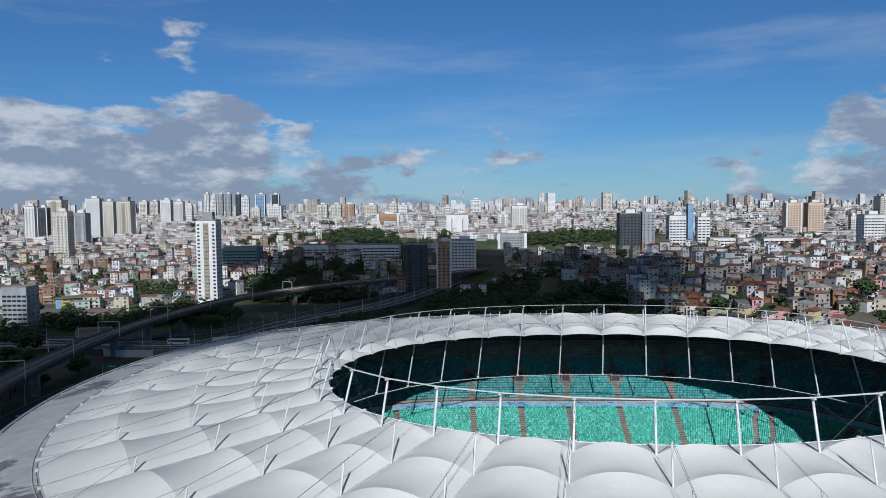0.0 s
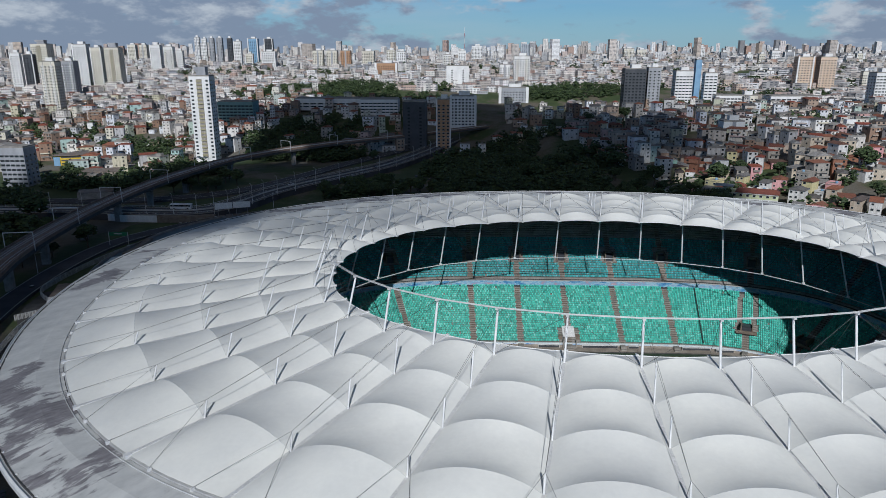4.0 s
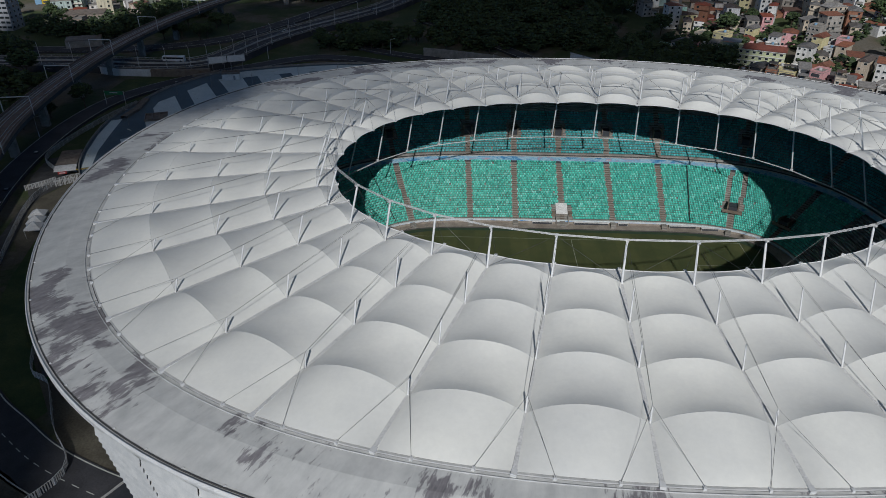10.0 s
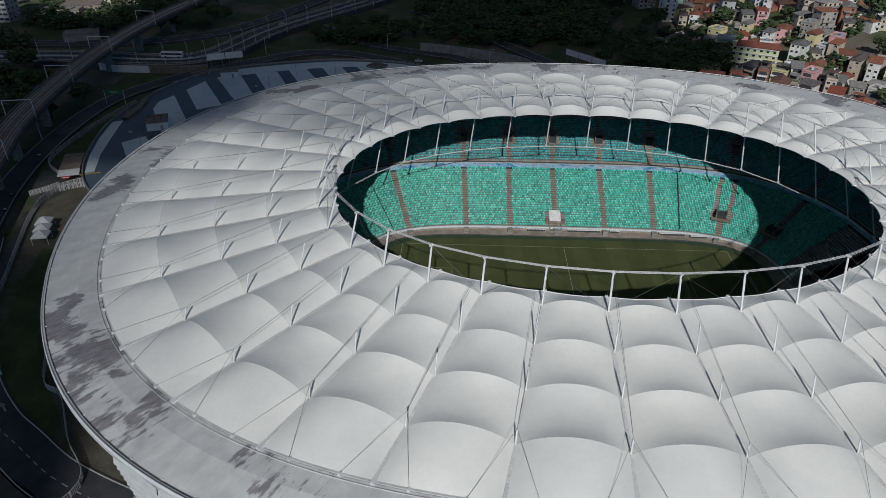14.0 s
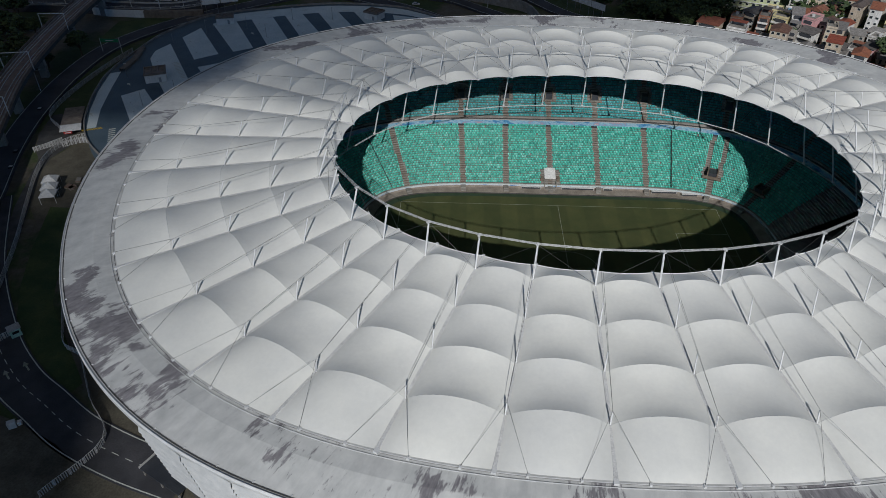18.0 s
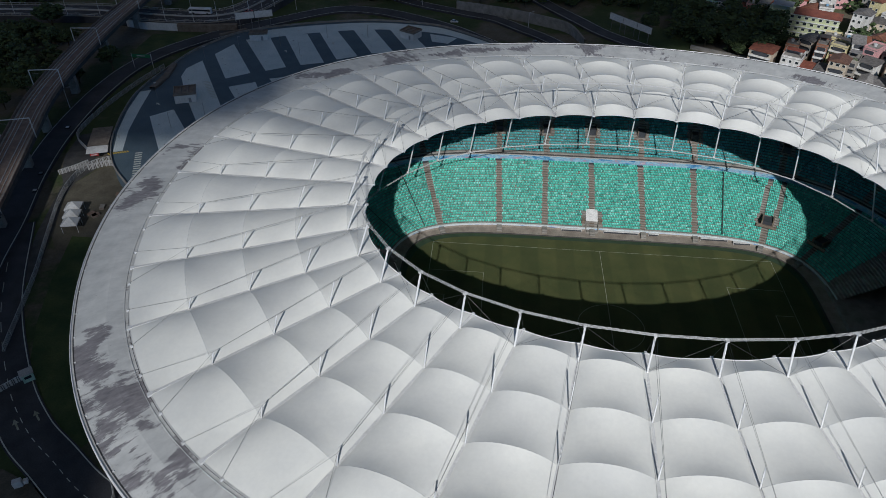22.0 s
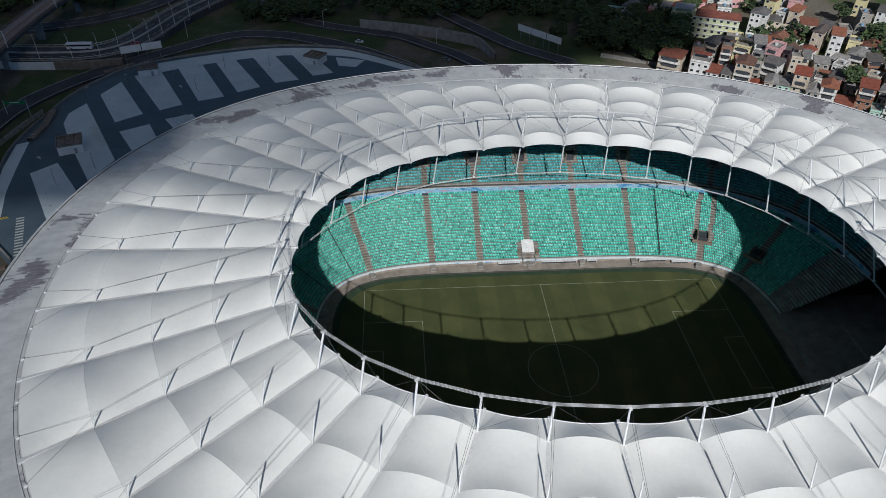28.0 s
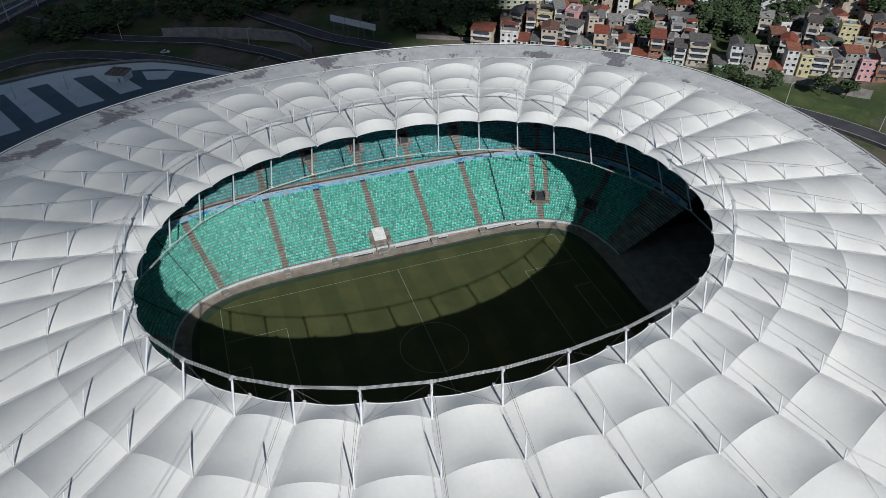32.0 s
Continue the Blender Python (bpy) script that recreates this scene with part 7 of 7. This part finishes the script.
tower(-824, 1510, 23.8, 19, 66, 100, "creamwall", "plain", 0)
tower(-797, 1510, 23.8, 19, 66, 100, "creamwall", "plain", 0)
tower(-591, 1109, 22.2, 18, 54, 97, "whitewall", "plain", 0)
tower(-563, 1098, 21.0, 17, 52, 94, "whitewall", "plain", 0)
tower(-548, 1106, 13.7, 12, 52, 87, "whitewall", "plain", 0)
tower(-630, 1406, 13.0, 12, 69, 115, "whitewall", "plain", 0)
tower(-618, 1416, 11.8, 12, 68, 112, "whitewall", "plain", 0)
tower(-598, 1406, 13.0, 12, 66, 113, "greywall", "plain", 0)
tower(-587, 1426, 15.8, 13, 66, 114, "greywall", "plain", 0)
tower(-558, 1406, 13.0, 12, 68, 113, "darkwall", "plain", 0)
tower(-534, 1387, 18.0, 14, 68, 106, "whitewall", "plain", 0)
tower(-506, 1410, 24.6, 20, 65, 112, "bluewall", "plain", 0)
tower(-480, 1438, 21.1, 17, 83, 112, "darkwall", "plain", 0)
tower(-430, 1261, 30.4, 22, 52, 85, "whitewall", "plain", 0)
tower(-473, 1267, 17.7, 14, 52, 81, "creamwall", "plain", 0)
tower(-50, 837, 31.3, 22, 32, 68, "whitewall", "blank", 1)
tower(43, 910, 24.0, 19, 36, 80, "whitewall", "plain", 1)
tower(21, 967, 16.3, 13, 38, 67, "whitewall", "plain", 0)
tower(-343, 1310, 24.1, 19, 56, 87, "creamwall", "plain", 0)
tower(-316, 1320, 24.2, 19, 56, 87, "creamwall", "plain", 0)
tower(-286, 1309, 22.8, 18, 56, 87, "orangewall", "plain", 0)
tower(-247, 1361, 28.5, 22, 55, 86, "creamwall", "plain", 0)
tower(-193, 1308, 19.1, 15, 55, 88, "creamwall", "plain", 0)
tower(-172, 1307, 17.9, 14, 55, 85, "whitewall", "plain", 0)
tower(-168, 1011, 36.2, 22, 51, 68, "orangewall", "plain", 0)
tower(-76, 1206, 14.4, 12, 54, 80, "whitewall", "plain", 0)
tower(-51, 1507, 16.3, 13, 57, 86, "whitewall", "plain", 0)
tower(-17, 1510, 24.3, 19, 67, 97, "whitewall", "plain", 0)
tower(138, 602, 25.8, 21, 26, 70, "darkwall", "dark", 0)
tower(159, 602, 15.7, 13, 26, 71, "greywall", "plain", 1)
tower(197, 629, 22.3, 18, 25, 67, "whitewall", "bands", 1)
tower(215, 634, 7.5, 12, 25, 79, "bluewall", "core", 0)
tower(226, 627, 16.7, 13, 25, 65, "whitewall", "bands", 1)
tower(388, 770, 24.6, 20, 37, 80, "peach", "plain", 1)
tower(416, 771, 26.7, 21, 37, 80, "peach", "plain", 1)
tower(402, 768, 2.9, 12, 37, 80, "orangewall", "core", 0)
tower(398, 611, 29.6, 22, 30, 66, "whitewall", "bands", 1)
tower(589, 911, 35.4, 22, 31, 89, "creamwall", "plain", 0)
tower(477, 786, 11.0, 12, 33, 62, "creamwall", "plain", 0)
tower(411, 956, 12.3, 12, 34, 58, "darkwall", "plain", 0)
tower(425, 956, 14.0, 12, 34, 58, "whitewall", "plain", 0)
tower(525, 1306, 15.0, 12, 54, 80, "whitewall", "plain", 0)
tower(550, 1306, 15.0, 12, 52, 80, "creamwall", "plain", 0)
tower(576, 1308, 20.7, 17, 49, 87, "whitewall", "plain", 0)
tower(625, 1360, 23.8, 19, 48, 84, "greywall", "plain", 0)
tower(525, 1607, 16.7, 13, 67, 95, "whitewall", "plain", 0)
tower(509, 1406, 16.0, 13, 60, 83, "greywall", "plain", 0)
tower(721, 1306, 16.0, 13, 46, 77, "whitewall", "plain", 0)
tower(795, 1407, 17.1, 14, 44, 81, "creamwall", "plain", 0)
tower(351, 1611, 28.2, 22, 59, 91, "creamwall", "plain", 0)
tower(393, 1660, 26.0, 21, 59, 88, "creamwall", "plain", 0)
tower(-195, 651, 74.1, 22, 25, 36, "whitewall", "long", 0)
tower(-131, 611, 40.6, 22, 27, 38, "whitewall", "long", 0)
tower(-83, 489, 22.6, 18, 19, 44, "darkwall", "blank", 0)
tower(-57, 486, 12.6, 12, 21, 46, "orangewall", "plain", 1)
tower(-40, 570, 25.2, 20, 26, 44, "whitewall", "plain", 1)
tower(19, 711, 34.1, 22, 29, 45, "greywall", "plain", 1)
tower(-275, 571, 36.7, 22, 27, 38, "teal", "long", 0)
tower(309, 611, 49.6, 22, 29, 42, "whitewall", "long", 0)
tower(244, 621, 26.9, 22, 30, 42, "whitewall", "long", 0)
tower(275, 650, 25.3, 20, 30, 40, "creamwall", "plain", 0)
tower(-344, 307, 17.3, 14, 7, 26, "greywall", "long", 0)
tower(173, 408, 20.9, 17, 18, 35, "whitewall", "plain", 1)
tower(264, 409, 21.9, 18, 15, 32, "whitewall", "plain", 1)


def lime_block():
    b = thing("apartment_house", "pale green four-storey apartment house with a dark red tiled roof", "apartment house", (120, 227, ground_z(120, 224) - 0.5), -0.42)
    W, D, H = 34, 11, 11.6
    put("body", Soup().box(0, 0, H / 2, W, D, H), M["limewall"], b)
    put("roof", Soup().add([(-5, -6.2, H), (17.6, -6.2, H), (17.6, 6.2, H), (-5, 6.2, H), (-3, 0, H + 1.9), (15, 0, H + 1.9)], [(0, 1, 5, 4), (1, 2, 5), (2, 3, 4, 5), (3, 0, 4)]), M["tilered"], b, "dark red tiled hip roof")
    put("terrace_roof", Soup().box(-11, 0, H + 2.5, 10, 9, 0.2), M["greywall"], b)
    for ox in (-15.5, -6.5):
        put("terrace_post", Soup().box(ox, -4.6, H + 1.2, 0.3, 0.3, 2.5), M["limewall"], b)
    for f in range(4):
        for c in range(10):
            piece("window", WINDOW, b, -15.2 + c * 3.35, -D / 2 - 0.04, 0.9 + f * 2.85, 1.5, 1.2)
        put("floor_band", Soup().box(0, -D / 2 - 0.3, 2.85 * (f + 1) - 0.2, W, 0.6, 0.25), M["whitewall"], b)


lime_block()


def yellow_depot():
    b = thing("depot", "low yellow and blue depot building with a grey sheet roof", "depot", (-356, 398, -0.5), 0.35)
    put("body", Soup().box(0, 0, 4, 30, 14, 8), M["yellow"], b)
    put("blue_end", Soup().box(-13.2, -0.5, 3.5, 4.5, 14.2, 7), M["bluewall"], b)
    put("roof", Soup().box(0, 0, 8.3, 32, 17, 0.5), M["tin"], b)
    for k in range(3):
        put("opening", Soup().box(2, -7.05, 1.6 + 2.6 * k, 24, 0.2, 1.2), M["darkwall"], b)
    for k, (x, y, w, d, h, mat) in enumerate(((-300, 330, 26, 16, 7, "tin"), (-268, 262, 20, 12, 5.5, "concrete"), (-330, 372, 22, 14, 6, "creamwall"), (-278, 376, 22, 10, 5, "creamwall"))):
        u = thing("workshop", "low workshop with a patched sheet roof beside the tracks", "workshop", (x, y, ground_z(x, y) - 0.3), 0.3 + 0.1 * k)
        put("body", Soup().box(0, 0, h / 2, w, d, h), M[mat], u)
        s = Soup()
        for j in range(12):
            s.box(-w / 2 + (j + 0.5) * w / 12, 0, h + 0.2 + 0.08 * (j % 2), w / 12, d + 1.0, 0.2)
        put("roof", s, M["tin"], u)


yellow_depot()


def antenna_mast():
    a = thing("radio_mast", "tall thin red and white lattice radio mast far away", "radio mast", (-52, 2400, 20))
    for k in range(8):
        s = Soup()
        for c in range(3):
            q = c * 2.094
            s.tube([(1.2 * math.cos(q), 1.2 * math.sin(q), k * 18), (1.2 * math.cos(q), 1.2 * math.sin(q), k * 18 + 18)], 0.3, 4)
        s.tube([(1.2, 0, k * 18), (-0.6, 1.04, k * 18 + 18)], 0.22, 4)
        put("section", s, M["red"] if k % 2 == 0 else M["whitewall"], a)


antenna_mast()


def far_city():
    """Everything past the countable quarters: thousands of low houses and clusters of towers out to the horizon."""
    rng = np.random.default_rng(8)
    s = Soup()
    for _ in range(15000):
        y = 660 + 3500 * rng.random() ** 1.8
        x = (rng.random() - 0.5) * (y + 157) * 1.45 - 60
        if y < 760 and -330 < x < 240:
            continue
        g = ground_z(x, y)
        w, d = 6 + 12 * rng.random() ** 1.6, 6 + 9 * rng.random()
        h = 4 + 9 * rng.random() ** 2
        if noise.noise(Vector((x / 160, y / 160, 9.0))) > 0.34 and y < 1500:
            continue
        s.box(x, y, g + h / 2 - 0.5, w, d, h + 1, rng.random() * 1.5, bottom=False)
    for _ in range(1500):
        y = 1500 + 3000 * rng.random() ** 0.9
        x = (rng.random() - 0.5) * (y + 157) * 1.42 - 60
        c = noise.noise(Vector((x / 330, y / 500, 4.0)))
        if c < -0.05 and rng.random() < 0.8:
            continue
        g = ground_z(x, y)
        h = 14 + 40 * rng.random() ** 1.6
        s.box(x, y, g + h / 2 - 0.5, 10 + 10 * rng.random(), 10 + 8 * rng.random(), h + 1, rng.choice((0.0, 0.3, -0.3, 0.1)), bottom=False)
    tagged(put("far_city", s, M["farcity"]), "thousands of pale far houses and tower blocks out to the horizon", "city", kind="stuff")
    s = Soup().add([(-9000, 4600, 47), (9000, 4600, 47), (9000, 8900, 47), (-9000, 8900, 47)], [(0, 1, 2, 3)])
    tagged(put("sea", s, M["sea"]), "strip of dark blue sea behind the city", "sea", kind="structure")


far_city()


# ==== drifting cumulus whose shade lies over the valley ====
def cumulus(outline, height, label, seed):
    shift = height / math.tan(SUN_EL)
    c = thing("cumulus_cloud", label, "cloud", kind="structure")
    step_m, x0, y0, nx, ny = 9.0, -430.0, -150.0, 66, 104
    over, under, deep = [], [], []
    for j in range(ny):
        for i in range(nx):
            x, y = x0 + i * step_m, y0 + j * step_m
            f = max(1.0 - math.hypot(x - bx, y - by) / (0.98 * r) for bx, by, r in outline)
            f = max(0.0, f + 0.16 * noise.noise(Vector((x / 34, y / 34, seed))))
            swell = 46 * f ** 0.5 * (1 + 0.3 * noise.noise(Vector((x / 22, y / 22, seed + 5.0))))
            px, py = x + shift * math.sin(SUN_AZ), y - shift * math.cos(SUN_AZ)
            deep.append(f)
            over.append((px, py, height + swell))
            under.append((px, py, height - 0.3 * swell))
    n = nx * ny
    fs = []
    for j in range(ny - 1):
        for i in range(nx - 1):
            q = (j * nx + i, j * nx + i + 1, (j + 1) * nx + i + 1, (j + 1) * nx + i)
            if max(deep[k] for k in q) > 0:
                fs += [q, tuple(k + n for k in reversed(q))]
    used = sorted({k for f in fs for k in f})
    at = {k: i for i, k in enumerate(used)}
    pts = over + under
    put("billow", Soup().add([pts[k] for k in used], [tuple(at[k] for k in f) for f in fs]), M["cloudbody"], c, smooth=True)
    # its thin ragged edge, drawn out over the western side of the stadium
    n = 8
    for x0, y0, w, d in ((-240, -90, 240, 300), (-200, -84, 96, 130), (-160, 90, 218, 110), (40, 370, 270, 260), (60, 330, 190, 240)):
        e = Soup()
        e.add([(x0 + w * i / n + shift * math.sin(SUN_AZ), y0 + d * j / n - shift * math.cos(SUN_AZ), height + 6 * math.sin(i * 1.7 + j)) for j in range(n + 1) for i in range(n + 1)],
              [(j * (n + 1) + i, j * (n + 1) + i + 1, (j + 1) * (n + 1) + i + 1, (j + 1) * (n + 1) + i) for j in range(n) for i in range(n)])
        put("thin_edge", e, M["veil"], c)


cumulus([(-236, 52, 42), (-240, 130, 64), (-225, 220, 95), (-150, 130, 42), (-140, 185, 60), (-70, 230, 60), (-110, 290, 90), (-20, 300, 95), (-200, 320, 70), (-60, 400, 110), (36, 340, 66), (20, 440, 90), (-100, 520, 110), (0, 560, 90), (20, 240, 40), (-320, 150, 60), (-206, -10, 40), (-172, -46, 34), (-158, -84, 30), (-190, -100, 45), (60, 235, 32), (-120, 620, 70), (-30, 640, 80), (5, 212, 36), (-45, 255, 60), (-270, 60, 60), (-265, 10, 50), (-166, 122, 22), (-150, 152, 30), (-118, 196, 34), (-92, 214, 32), (-48, 212, 28), (-150, -30, 24), (-216, 606, 44), (-150, 600, 60), (-192, 524, 38), (-262, 604, 34), (-216, 552, 26), (-200, 452, 30), (-204, 492, 28), (-196, 566, 34), (-150, 684, 50), (-214, 672, 38), (-100, 660, 50), (-146, -62, 16), (-156, -80, 22), (-138, 482, 56), (-134, -62, 14), (-140, -104, 28), (-124, -96, 14), (-310, 240, 60), (-350, 180, 60), (-300, 90, 60), (90, 232, 26), (96, 440, 46), (112, 500, 40)], 640, "grey-white cumulus cloud drifting over the valley", 6)
